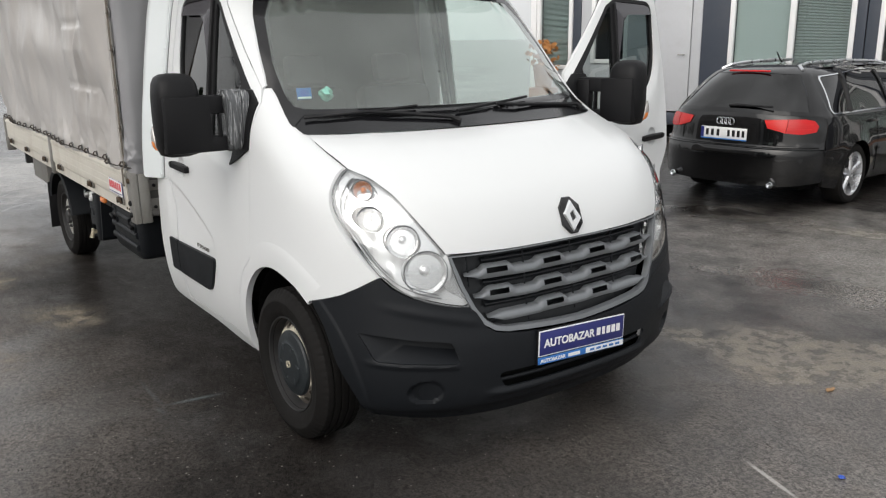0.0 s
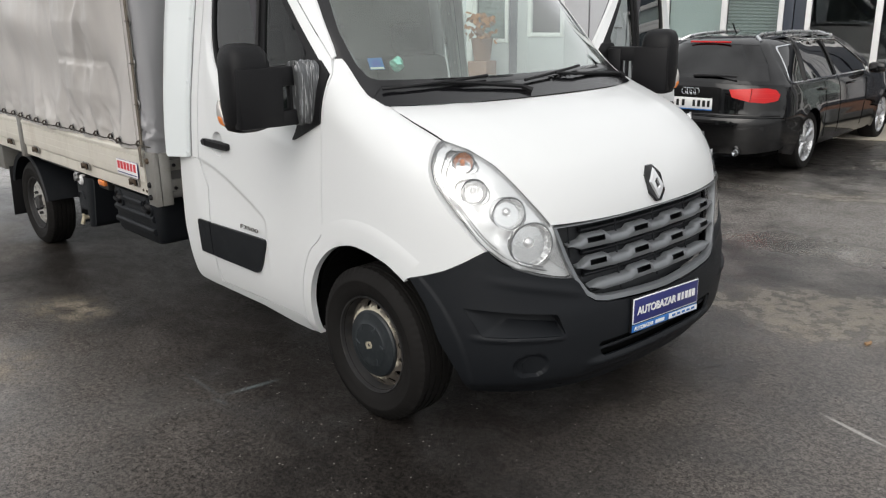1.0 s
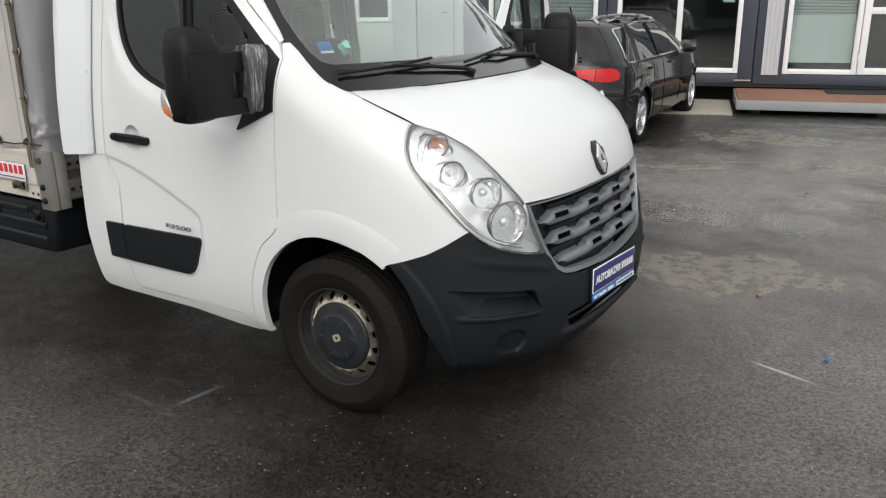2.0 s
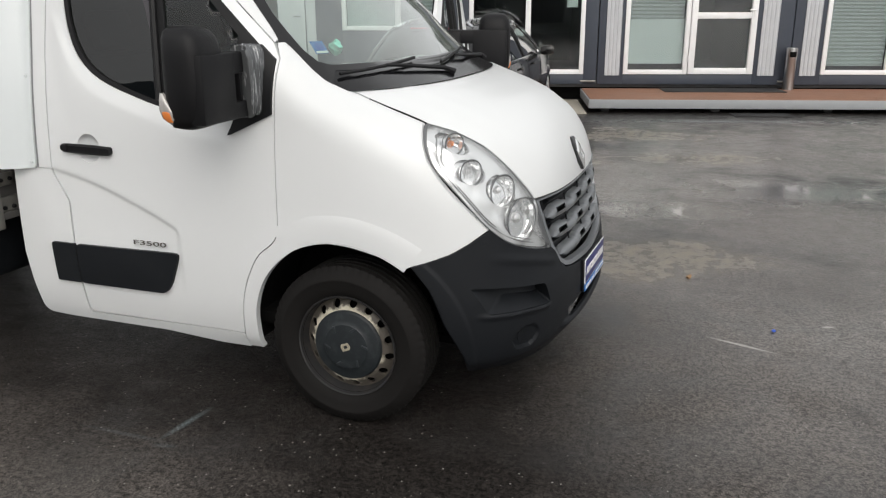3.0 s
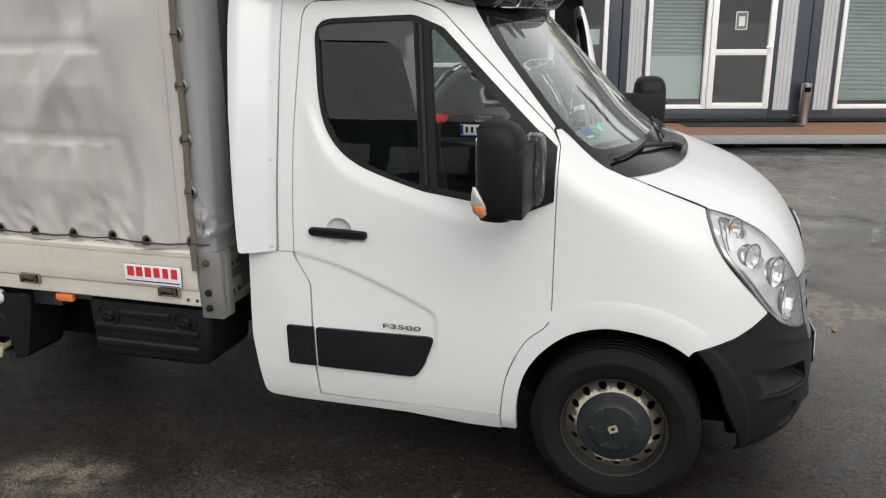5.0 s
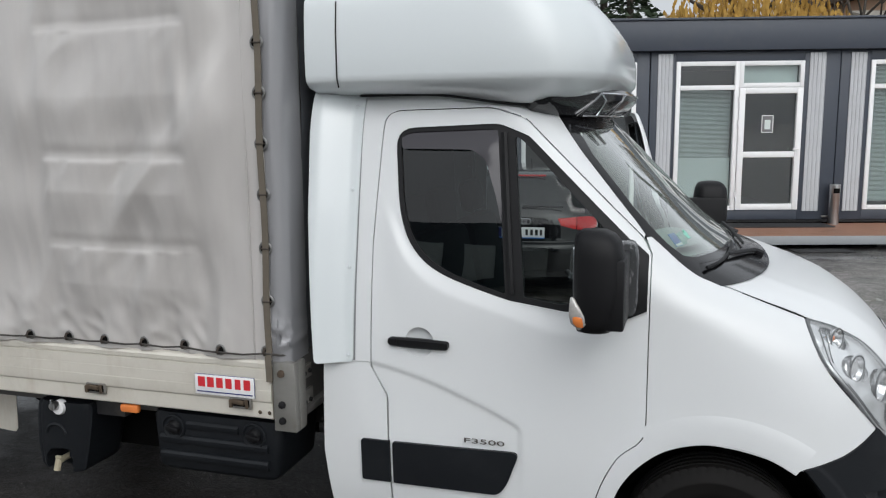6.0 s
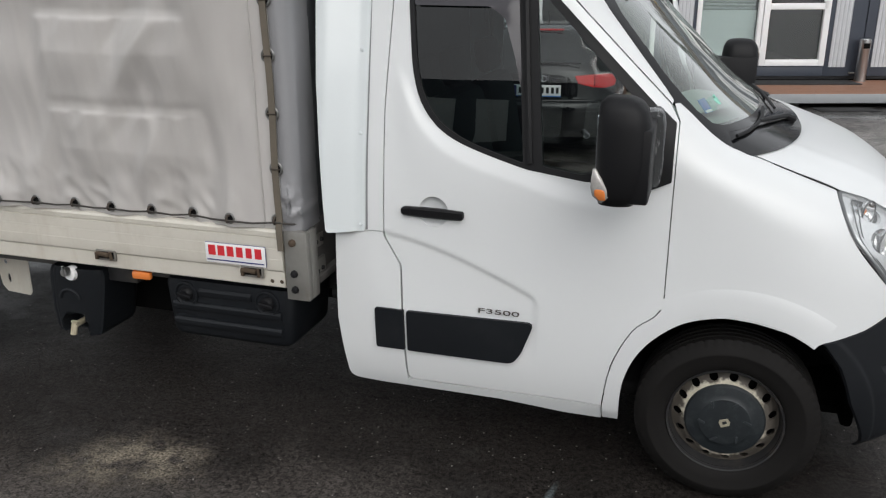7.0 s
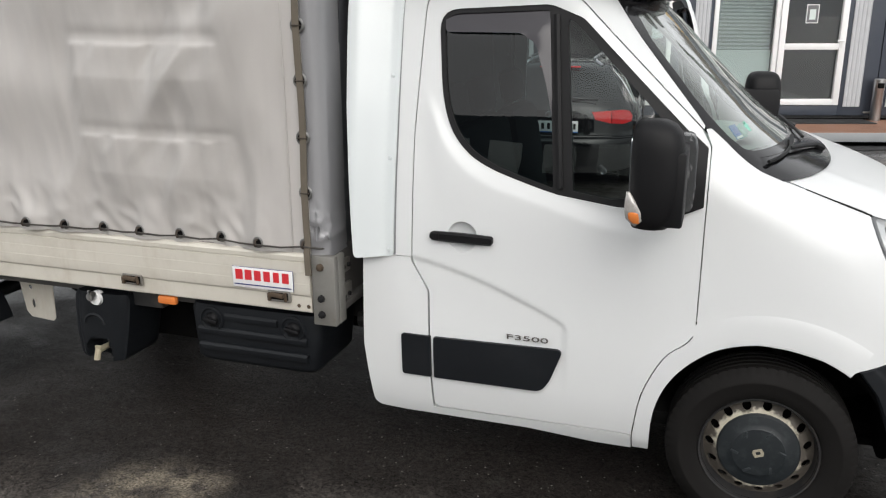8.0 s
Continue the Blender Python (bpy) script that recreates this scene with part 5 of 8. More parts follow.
# wheels
def wheel_front(x, y, sign, rear=False):
    w = thing_part("wheel", truck)
    prof = [(0.208, -0.075), (0.222, -0.090), (0.232, -0.097), (0.26, -0.106), (0.285, -0.109), (0.288, -0.1105), (0.294, -0.1105), (0.297, -0.109), (0.318, -0.103), (0.332, -0.090)]
    groove = []
    for a in (-0.052, -0.018, 0.018, 0.052):
        groove += [(0.346, a - 0.006), (0.338, a - 0.005), (0.338, a + 0.005), (0.346, a + 0.006)]
    prof = prof + [(0.345, -0.08)] + groove + [(0.345, 0.08)] + [(r, -a) for r, a in reversed(prof)]
    tyre = Shape().lathe([(r, a) for r, a in prof], (0, 0, 0), "y", 240)
    # shoulder blocks: notches cut across the tread edges
    for i, p in enumerate(tyre.v):
        k = (i % 240) % 4
        if abs(p[1]) > 0.06 and math.hypot(p[0], p[2]) > 0.325 and k == 0:
            r = math.hypot(p[0], p[2])
            tyre.v[i] = (p[0] * (r - 0.005) / r, p[1], p[2] * (r - 0.005) / r)
    part("tyre", tyre, M_RUBBER, w, "worn black tyre")
    f = sign
    rim = [(0.222, f * 0.080), (0.218, f * 0.094), (0.212, f * 0.092), (0.209, f * 0.070), (0.205, f * 0.045), (0.198, f * 0.030)]
    part("rim", Shape().lathe(rim + [(0.196, -f * 0.08), (0.21, -f * 0.09)], (0, 0, 0), "y", 48), M_STEEL_DARK, w, "black steel rim")
    disc = Shape()
    outer = [(0.201 * math.cos(a), 0.201 * math.sin(a)) for a in np.linspace(0, 2 * math.pi, 49)[:-1]]
    inn = [(0.11 * math.cos(a), 0.11 * math.sin(a)) for a in np.linspace(0, 2 * math.pi, 33)[:-1]]
    holes = [[(0.177 * math.cos(c) + 0.0172 * math.cos(a), 0.177 * math.sin(c) + 0.0172 * math.sin(a)) for a in np.linspace(0, 2 * math.pi, 13)[:-1]] for c in np.linspace(0, 2 * math.pi, 16)[:-1]]
    if rear:
        holes = [[(0.135 * math.cos(c) + 0.022 * math.cos(a), 0.135 * math.sin(c) + 0.022 * math.sin(a)) for a in np.linspace(0, 2 * math.pi, 11)[:-1]] for c in np.linspace(0, 2 * math.pi, 9)[:-1]]
    skin(outer, lambda u, v: (u, f * (0.036 + 0.030 * (1 - smooth(0.158, 0.198, math.hypot(u, v)))), v), holes + ([] if rear else [inn]), 0.02, 0.012, Vector((0, -f, 0)), disc)
    part("wheel_disc", disc, M_DISC_WORN if not rear else M_RIM_SILVER, w, "worn cream steel disc with round holes" if not rear else "dirty silver steel wheel disc")
    part("hub_back", Shape().lathe([(0.0, f * 0.004), (0.194, f * 0.004)], (0, 0, 0), "y", 24), M_DARK, w)
    if not rear:
        cap = [(0.151, f * 0.050), (0.151, f * 0.074), (0.145, f * 0.082), (0.120, f * 0.088), (0.10, f * 0.0905), (0.096, f * 0.094), (0.045, f * 0.098), (0.030, f * 0.098), (0.0, f * 0.098)]
        c = part("hub_cap", Shape().lathe(cap, (0, 0, 0), "y", 40), M_CAP, w, "scuffed dark hub cap with pale lozenge")
        s = Shape()
        def loz(k, o):
            return [(k * px, f * o, k * pz) for px, pz in ((-0.020, -0.006), (-0.006, -0.022), (0.020, -0.004), (0.020, 0.008), (0.006, 0.022), (-0.020, 0.006))]
        s.loft([loz(1, 0.098), loz(1, 0.102), loz(0.5, 0.102), loz(0.45, 0.098)], caps=False)
        part("cap_badge", s, M_RIM_WORN, c)
        for a in range(6):
            t = 2 * math.pi * (a + 0.3) / 6
            part("cap_tab", Shape().box((0.085 * math.cos(t), f * 0.0955, 0.085 * math.sin(t)), (0.030, 0.007, 0.010), 0.002, pose(0, 0, 0, 0, -math.degrees(t) + 30, 0)), M_CAP_GLINT, c)
    else:
        part("wheel_hub", Shape().lathe([(0.062, f * 0.060), (0.060, f * 0.085), (0.052, f * 0.092), (0.0, f * 0.094)], (0, 0, 0), "y", 24), M_STEEL_DARK, w, "dark greasy hub")
        for a in range(6):
            t = 2 * math.pi * a / 6
            part("wheel_nut", Shape().lathe([(0.0, f * 0.094), (0.011, f * 0.092), (0.013, f * 0.064)], (0.086 * math.cos(t), 0, 0.086 * math.sin(t)), "y", 6), M_STEEL_DARK, w)
    k = 0.945 if rear else 1.0
    w.matrix_basis = Matrix.Translation((x, y, 0.345 * k)) @ pose(0, 0, 0, 0, 12, 0) @ Matrix.Scale(k, 4)


def thing_part(name, parent):
    ob = new(name)
    ob.empty_display_size = 0.1
    ob.parent = parent
    return ob


def worn_disc():
    """Cream paint round the cap, worn down to dark steel towards the rim."""
    m = mat("flaking_cream_disc", (0.56, 0.52, 0.42), 0.6, vary=0.2, scale=25)
    n, l = m.node_tree.nodes, m.node_tree.links
    b = n["Principled BSDF"]
    old = b.inputs["Base Color"].links[0].from_socket
    co = n.new("ShaderNodeTexCoord")
    ln = n.new("ShaderNodeVectorMath")
    ln.operation = "LENGTH"
    l.new(co.outputs["Object"], ln.inputs[0])
    ch = n.new("ShaderNodeTexNoise")
    ch.inputs["Scale"].default_value, ch.inputs["Detail"].default_value = 38, 5
    l.new(co.outputs["Object"], ch.inputs["Vector"])
    side = n.new("ShaderNodeTexNoise")
    side.inputs["Scale"].default_value = 5
    l.new(co.outputs["Object"], side.inputs["Vector"])
    s1 = n.new("ShaderNodeMath")
    s1.operation = "MULTIPLY_ADD"
    s1.inputs[1].default_value = 0.06
    l.new(ch.outputs["Fac"], s1.inputs[0])
    l.new(ln.outputs["Value"], s1.inputs[2])
    s2 = n.new("ShaderNodeMath")
    s2.operation = "MULTIPLY_ADD"
    s2.inputs[1].default_value = 0.14
    l.new(side.outputs["Fac"], s2.inputs[0])
    l.new(s1.outputs[0], s2.inputs[2])
    r = n.new("ShaderNodeMapRange")
    r.inputs["From Min"].default_value, r.inputs["From Max"].default_value = 0.258, 0.272
    l.new(s2.outputs[0], r.inputs["Value"])
    mx = n.new("ShaderNodeMix")
    mx.data_type = "RGBA"
    l.new(r.outputs[0], mx.inputs["Factor"])
    l.new(old, mx.inputs[6])
    mx.inputs[7].default_value = (0.085, 0.074, 0.062, 1)
    l.new(mx.outputs[2], b.inputs["Base Color"])
    return m


M_DISC_WORN = worn_disc()
M_RIM_SILVER = mat("dirty_silver_steel", (0.58, 0.57, 0.54), 0.42, metal=0.5, vary=0.2, dirt=(0.24, 0.15, 0.09), dirt_amount=0.6, dirt_scale=14)
for sign in (-1, 1):
    wheel_front(0, sign * 0.888, sign)
    wheel_front(-4.15, sign * 0.957, sign, True)
for x in (0, -4.332):
    part("axle", Shape().lathe([(0.045, -0.8), (0.045, 0.8)], (x, 0, 0.345), "y", 12, True), M_STEEL_DARK, truck)


# ---- cargo bed ----
M_RUST_DARK = mat("dark_rusty_lug", (0.05, 0.038, 0.03), 0.7, vary=0.4, scale=30)
M_ROPE = mat("dark_cord", (0.05, 0.045, 0.04), 0.8, vary=0.3, scale=40)
M_GALV_D = mat("dark_galvanised_steel", (0.12, 0.115, 0.11), 0.6, metal=0.4, vary=0.2, scale=14)
M_POD_DARK = mat("grey_glossy_shell", (0.16, 0.17, 0.185), 0.15, vary=0.05, coat=0.8)


def block_letter(w):
    """A plain heavy upright block."""
    return Shape().box((0, 0, 0), (w, 0.002, 0.044), 0)


BY, BF, BR = 1.125, -1.66, -6.10
for sign in (-1, 1):
    part("chassis_rail", Shape().span((-6.0, sign * 0.42, 0.50), (-0.3, sign * 0.50, 0.66), 0.01), M_STEEL_DARK, truck)
for x in (-1.9, -2.6, -3.4, -4.3, -5.2, -5.9):
    part("cross_member", Shape().span((x - 0.05, -0.82, 0.66), (x + 0.05, 0.82, 0.75), 0.008), M_STEEL_DARK, truck)
part("bed_floor", Shape().span((BR, -1.10, 0.75), (BF - 0.02, 1.10, 0.785), 0.004), M_GALV_D, truck)


def dropside(sign, xa, xb):
    """A ribbed aluminium side board."""
    prof = [(0.757, 0.008), (0.762, 0.012), (0.828, 0.013), (0.836, 0.021), (0.842, 0.023), (0.884, 0.023), (0.8855, 0.0215), (0.887, 0.023), (0.931, 0.023), (0.9325, 0.0215), (0.934, 0.023), (0.978, 0.023), (0.981, 0.019), (0.985, 0.026), (1.003, 0.027), (1.012, 0.022), (1.018, 0.012), (1.018, -0.005), (0.757, -0.005)]
    ring = lambda x: [(x, sign * (BY + o - 0.005), z) for z, o in prof]
    b = part("dropside", Shape().loft([ring(xa), ring(xb)]), M_ALU, truck, "weathered ribbed aluminium side board", angle=25)
    return b


def latch(board, sign, x, z=0.825):
    """A flush latch: a worn plate with a bent lever over a dark hollow."""
    y = BY + 0.012
    s = Shape().box((x, sign * (y + 0.006), z - 0.004), (0.105, 0.012, 0.050), 0.004)
    l = part("latch", s, M_GALV, board, "rusty flush latch")
    part("latch_hollow", Shape().box((x + 0.004, sign * (y + 0.0115), z - 0.002), (0.080, 0.004, 0.032), 0.001), M_DARK, l)
    lever = Shape().box((x - 0.006, sign * (y + 0.021), z + 0.004), (0.062, 0.014, 0.020), 0.005, pose(0, 0, 0, 0, 5, 0))
    lever.tube([(x + 0.036, sign * (y + 0.020), z - 0.020), (x + 0.036, sign * (y + 0.026), z + 0.018)], 0.007, 6)
    lever.box((x - 0.042, sign * (y + 0.018), z - 0.006), (0.014, 0.016, 0.036), 0.004)
    part("latch_lever", lever, M_RUST, l)


for sign in (-1, 1):
    f = dropside(sign, -1.785, -3.885)
    r = dropside(sign, -3.985, -6.06)
    for x in (-1.93, -2.67, -3.62):
        latch(f, sign, x)
    for x in (-4.2, -5.0, -5.8):
        latch(r, sign, x)
    # posts
    part("corner_post", Shape().span((-1.776, sign * (BY - 0.020), 0.712), (-1.672, sign * (BY + 0.016), 1.012), 0.005).span((-1.694, sign * (BY - 0.085), 0.712), (-1.6725, sign * (BY - 0.022), 1.008), 0.004), M_GALV, truck, "galvanised front corner post")
    for z in (0.76, 0.83, 0.965):
        part("bolt", Shape().lathe([(0.0, 0.016), (0.014, 0.012), (0.017, 0.0)], (0, 0, 0), "y", 8).moved(Matrix.Translation((-1.735, sign * (BY + 0.016), z)) @ (pose(0, 0, 0, 0, 0, 180) if sign < 0 else Matrix())), M_RUST if z > 0.9 else M_SEAL, truck)
    part("middle_post", Shape().span((-3.968, sign * (BY - 0.05), 0.735), (-3.902, sign * (BY + 0.026), 1.035), 0.006), M_GALV, truck, "galvanised middle post")
    part("rear_post", Shape().span((-6.13, sign * (BY - 0.05), 0.70), (-6.065, sign * (BY + 0.03), 1.04), 0.01), M_GALV, truck)
    part("side_rail", Shape().span((-6.06, sign * (BY - 0.16), 0.69), (-1.78, sign * (BY - 0.10), 0.750), 0.006), M_GALV_D, truck, "dull galvanised lower rail")
    for x in (-1.800, -1.845):
        for z in (0.785, 0.845):
            part("rivet", Shape().lathe([(0.0, 0.005), (0.006, 0.004), (0.009, 0.0)], (0, 0, 0), "y", 8).moved(Matrix.Translation((x, sign * (BY + 0.010), z)) @ (pose(0, 0, 0, 0, 0, 180) if sign < 0 else Matrix())), M_RUST, truck)
part("front_board", Shape().span((-1.745, -BY + 0.03, 0.74), (-1.712, BY - 0.03, 1.02), 0.006), M_GALV_D, truck, "dull galvanised front board")
for y, z, w, h in ((-0.985, 0.93, 0.10, 0.06), (-0.985, 0.80, 0.12, 0.10)):
    br = part("bracket", Shape().box((-1.704, y, z), (0.014, w, h), 0.003), M_GALV, truck)
    for dy in (-0.025, 0.025):
        part("bracket_bolt", Shape().lathe([(0.0, 0.012), (0.009, 0.010), (0.011, 0.0)], (-1.698, y + dy, z), "x", 8), M_SEAL, br)
part("rear_board", Shape().span((-6.12, -BY + 0.02, 0.75), (-6.09, BY - 0.02, 1.02), 0.006), M_ALU, truck)

# tarpaulin: long sides with folds over the hoops beneath, ends with rounded corners
TOP = 2.95


def ripple(u, v, w):
    """Folds with a narrow back."""
    k = noise.noise(Vector((u, v, w)))
    return 0.4 - math.sqrt(k * k + 0.004)


def fold(x, z, k):
    """How far the cloth stands out; k: weathered side."""
    n = noise.noise(Vector((x * 1.1, z * 0.9, k * 7.3))) * 0.020
    span = smooth(-2.07, -2.12, x) * (1 - smooth(-2.78, -2.86, x))
    for zz, zl in ((1.47, 1.30), (1.855, 1.71), (2.39, 2.11), (2.78, 2.60)):
        d = zz - z + 0.010 * noise.noise(Vector((x * 2.6, zz, 2)))
        drop = zz - zl
        bulge = (0.001 + 0.004 * ripple(x * 6, zz, 4)) * smooth(-0.002, 0.007, d) + 0.018 * max(0.0, min(1.0, d / drop))
        n += span * bulge * (1 - smooth(drop - 0.01, drop + 0.17, d))
        n += span * 0.016 * ripple(x * 11 - 7 * z, z * 4 + 3 * x, zz) * smooth(0.0, 0.02, d) * (1 - smooth(0.05, 0.22, d))
        n -= 0.006 * span * math.exp(-((d + 0.025) / 0.025) ** 2)
    q, r = 0.87 * x - 0.5 * z, 0.5 * x + 0.87 * z
    patch = 0.35 + 0.65 * smooth(-0.15, 0.3, noise.noise(Vector((x * 1.7, z * 1.3, 9.1 + k)))) + 0.8 * math.exp(-((x + 2.25) / 0.35) ** 2 - ((z - 1.65) / 0.45) ** 2)
    n += 0.035 * noise.noise(Vector((q * 3.2, r * 0.9, 3.3 + k))) + 0.040 * noise.noise(Vector((x * 1.2 + z, z * 2.4, 8.3 + k)))
    n += patch * (0.050 * ripple(q * 4.6, r * 1.0, 7.7 + k) + 0.012 * ripple(q * 10.0, r * 1.8, 2.2 + k))
    n += 0.008 * ripple(x * 9.0 + z, z * 2.6, 1.7 + k)
    n += 0.050 * smooth(1.02, 1.75, z) * smooth(-1.87, -2.05, x)
    low = 1 - smooth(1.06, 1.33, z)
    n += low * 0.016 * math.sin(2 * math.pi * (x + 1.80) / 0.2 + 1.57 + 2.2 * noise.noise(Vector((x * 3, z * 3, 1)))) * (0.55 + 0.8 * noise.noise(Vector((x * 2.3, 0, 4))))
    n += low * 0.026 * ripple(x * 13 + 5 * z, 9 * z - 3 * x, 5)
    edge = smooth(-1.83, -2.0, x) * 0.88 + 0.12
    return n * edge


def tarp_side(sign):
    xs = list(np.arange(-1.775, -3.30, -0.016)) + list(np.linspace(-3.30, -6.10, 70))
    zs = list(np.linspace(1.018, 1.30, 24)) + list(np.linspace(1.307, TOP - 0.06, 230))
    verts = [(x, sign * (BY + 0.007 + fold(x, z, sign)), z) for x in xs for z in zs]
    rows = len(zs)
    return Shape().add(verts, [(i * rows + j, i * rows + j + 1, (i + 1) * rows + j + 1, (i + 1) * rows + j) for i in range(len(xs) - 1) for j in range(rows - 1)])


def tarp_corner(sign):
    """The front cloth, brought round the corner and under the side sheet."""
    zs = list(np.linspace(1.010, 1.40, 44)) + list(np.linspace(1.42, TOP - 0.06, 60))
    bend = [(-1.706 - 0.045 * (1 - math.sin(t)), 0.055 * (1 - math.cos(t)) * 1.1) for t in np.linspace(math.pi / 2, 0, 9)]
    line = [(-1.712, 0.20), (-1.708, 0.12)] + bend + [(-1.762, 0.0), (-1.78, 0.0), (-1.81, 0.004)]
    verts = []
    for i, (cx, inn) in enumerate(line):
        for z in zs:
            free = smooth(-1.80, -1.75, cx)
            w = 0.010 * noise.noise(Vector((i * 0.35, z * 3.0, 3))) + 0.055 * math.exp(-((z - 1.13) / 0.075) ** 2) * ripple(i * 0.42 + 7 * z, z * 14 - i * 0.35, 6) + 0.016 * math.exp(-((z - 1.09) / 0.02) ** 2)
            verts.append((cx + w * free * 0.4, sign * (BY + 0.003 - inn + w * free), z - 0.012 * math.exp(-((z - 1.01) / 0.03) ** 2)))
    rows = len(zs)
    return Shape().add(verts, [(i * rows + j, i * rows + j + 1, (i + 1) * rows + j + 1, (i + 1) * rows + j) for i in range(len(line) - 1) for j in range(rows - 1)])


tarp = thing_part("tarpaulin_cover", truck)
tarp.name = "tarpaulin"
tagged(tarp, "grey weathered tarpaulin laced over the bed")
for sign in (-1, 1):
    part("side_sheet", tarp_side(sign), M_TARP, tarp, "creased grey cloth side", angle=80)
    part("corner_cloth", tarp_corner(sign), M_TARP_FRONT_SHADE, tarp, "blue-grey cloth round the corner, shade put into its colour", angle=80)
for x, dirn in ((-1.711, 1), (-6.10, -1)):
    ends = Shape()
    ys = np.linspace(-BY + 0.19, BY - 0.19, 40)
    zs = np.linspace(1.02, TOP - 0.03, 40)
    ends.add([(x + dirn * 0.012 * noise.noise(Vector((y * 3, z * 2, x))), y, z) for y in ys for z in zs], [(i * 40 + j, i * 40 + j + 1, (i + 1) * 40 + j + 1, (i + 1) * 40 + j) for i in range(39) for j in range(39)])
    part("end_sheet", ends, M_TARP_END_SHADE if dirn > 0 else M_TARP, tarp, "", angle=80)
part("roof_sheet", Shape().span((-6.10, -BY, TOP - 0.06), (-1.706, BY, TOP), 0.05), M_TARP, tarp)


def eyelet(x, z, sign, up=False):
    """A steel ring with a dark hole; a lug below, a loop over the strap above."""
    k = 1.25 if up else 1.0
    s = Shape().lathe([(0.0165 * k, 0.0), (0.017 * k, 0.004), (0.021 * k, 0.0045), (0.0245 * k, 0.0)], (0, 0, 0), "y", 18)
    m = Matrix.Translation((x, sign * (BY + 0.010 + max(0, fold(x, z, sign))), z)) @ (pose(0, 0, 0, 0, 0, 180) if sign < 0 else Matrix())
    e = part("eyelet", s, M_EYELET, tarp, "", m)
    part("eyelet_hole", Shape().lathe([(0.0, 0.0022), (0.0175 * k, 0.0022)], (0, 0, 0), "y", 12), M_DARK, e)
    if up:
        part("loop", Shape().tube([(-0.017, 0.002, 0), (-0.018, 0.011, 0), (0.018, 0.011, 0), (0.017, 0.002, 0)], 0.0028, 6), M_RUST_DARK, e)
    else:
        part("turn_lug", Shape().tube([(0, 0.0, -0.013), (0.001, 0.020, -0.012), (0.001, 0.026, 0.0), (0.0, 0.018, 0.014), (0, 0.0, 0.013)], [0.004, 0.005, 0.006, 0.005, 0.004], 6), M_RUST_DARK, e)


M_EYELET = mat("dull_steel_ring", (0.20, 0.20, 0.195), 0.42, metal=0.6, vary=0.25, scale=40, dirt=(0.06, 0.045, 0.03), dirt_amount=0.6, dirt_scale=40)
for i in range(22):
    eyelet(-1.80 - 0.1985 * i, 1.057, -1)
for z in (1.27, 1.49, 1.71, 1.915, 2.115, 2.31, 2.52, 2.72):
    eyelet(-1.785, z, -1, True)
rope = [(-1.715, -BY + 0.03, 1.035), (-1.735, -BY - 0.008, 1.042)]
for i in range(22):
    x = -1.80 - 0.1985 * i
    rope += [(x, -BY - 0.030 - max(0, fold(x, 1.057, -1)), 1.052), (x - 0.1, -BY - 0.022 - max(0, fold(x - 0.1, 1.04, -1)), 1.040)]
part("lacing_rope", Shape().tube(rope, 0.0042, 6), M_ROPE, tarp, "thin dark lacing cord")
st = []
for i in range(60):
    z = 0.93 + (TOP - 0.1 - 0.93) * i / 59
    st.append((-1.784 + 0.004 * math.sin(z * 9), -(BY + (0.019 if z > 1.04 else 0.034)), z))
strap = Shape()
strap.loft([[(x - 0.014, y - 0.001, z), (x + 0.014, y - 0.001, z), (x + 0.014, y + 0.003, z), (x - 0.014, y + 0.003, z)] for x, y, z in st])
part("strap", strap, M_STRAP, tarp, "faded brown webbing strap")
part("edge_seam", Shape().span((-1.857, -BY - 0.016, 1.02), (-1.852, -BY - 0.010, TOP - 0.08), 0.001), M_TARP, tarp)

# maker's sign on the side board: red blocks on white
sg = part("maker_sign", Shape().box((-2.0, -BY - 0.028, 0.893), (0.285, 0.004, 0.088), 0.001), M_LETTER, truck, "white enamel sign with red block lettering and blue edge")
part("sign_edge", Shape().box((-2.0, -BY - 0.026, 0.893), (0.2875, 0.004, 0.0905), 0.001), M_BLUE, sg)
part("sign_line", Shape().box((-2.0, -BY - 0.0305, 0.862), (0.270, 0.002, 0.005), 0), M_BLUE, sg)
for k, w in enumerate((0.034, 0.032, 0.031, 0.030, 0.027, 0.031)):
    x = -2.110 + 0.0440 * k
    part("letter_bar", block_letter(w).moved(Matrix.Translation((x, -BY - 0.0305, 0.905))), M_RED, sg)

# things under the bed
def ribbed_box():
    """A moulded box, rounded and drawn in towards its bottom."""
    def ring(z, xa, xb, front):
        cx, hx = (xa + xb) / 2, (xb - xa) / 2
        cyy, hy = (front - 0.70) / 2, (-0.70 - front) / 2
        return [(cx + hx * math.copysign(abs(math.cos(t)) ** 0.16, math.cos(t)), cyy + hy * math.copysign(abs(math.sin(t)) ** 0.16, math.sin(t)), z) for t in np.linspace(0, 2 * math.pi, 49)[:-1]]
    return Shape().loft([ring(0.448, -2.36, -1.84, -1.055), ring(0.455, -2.395, -1.815, -1.080), ring(0.475, -2.412, -1.800, -1.090), ring(0.70, -2.420, -1.770, -1.100), ring(0.725, -2.410, -1.775, -1.095)])


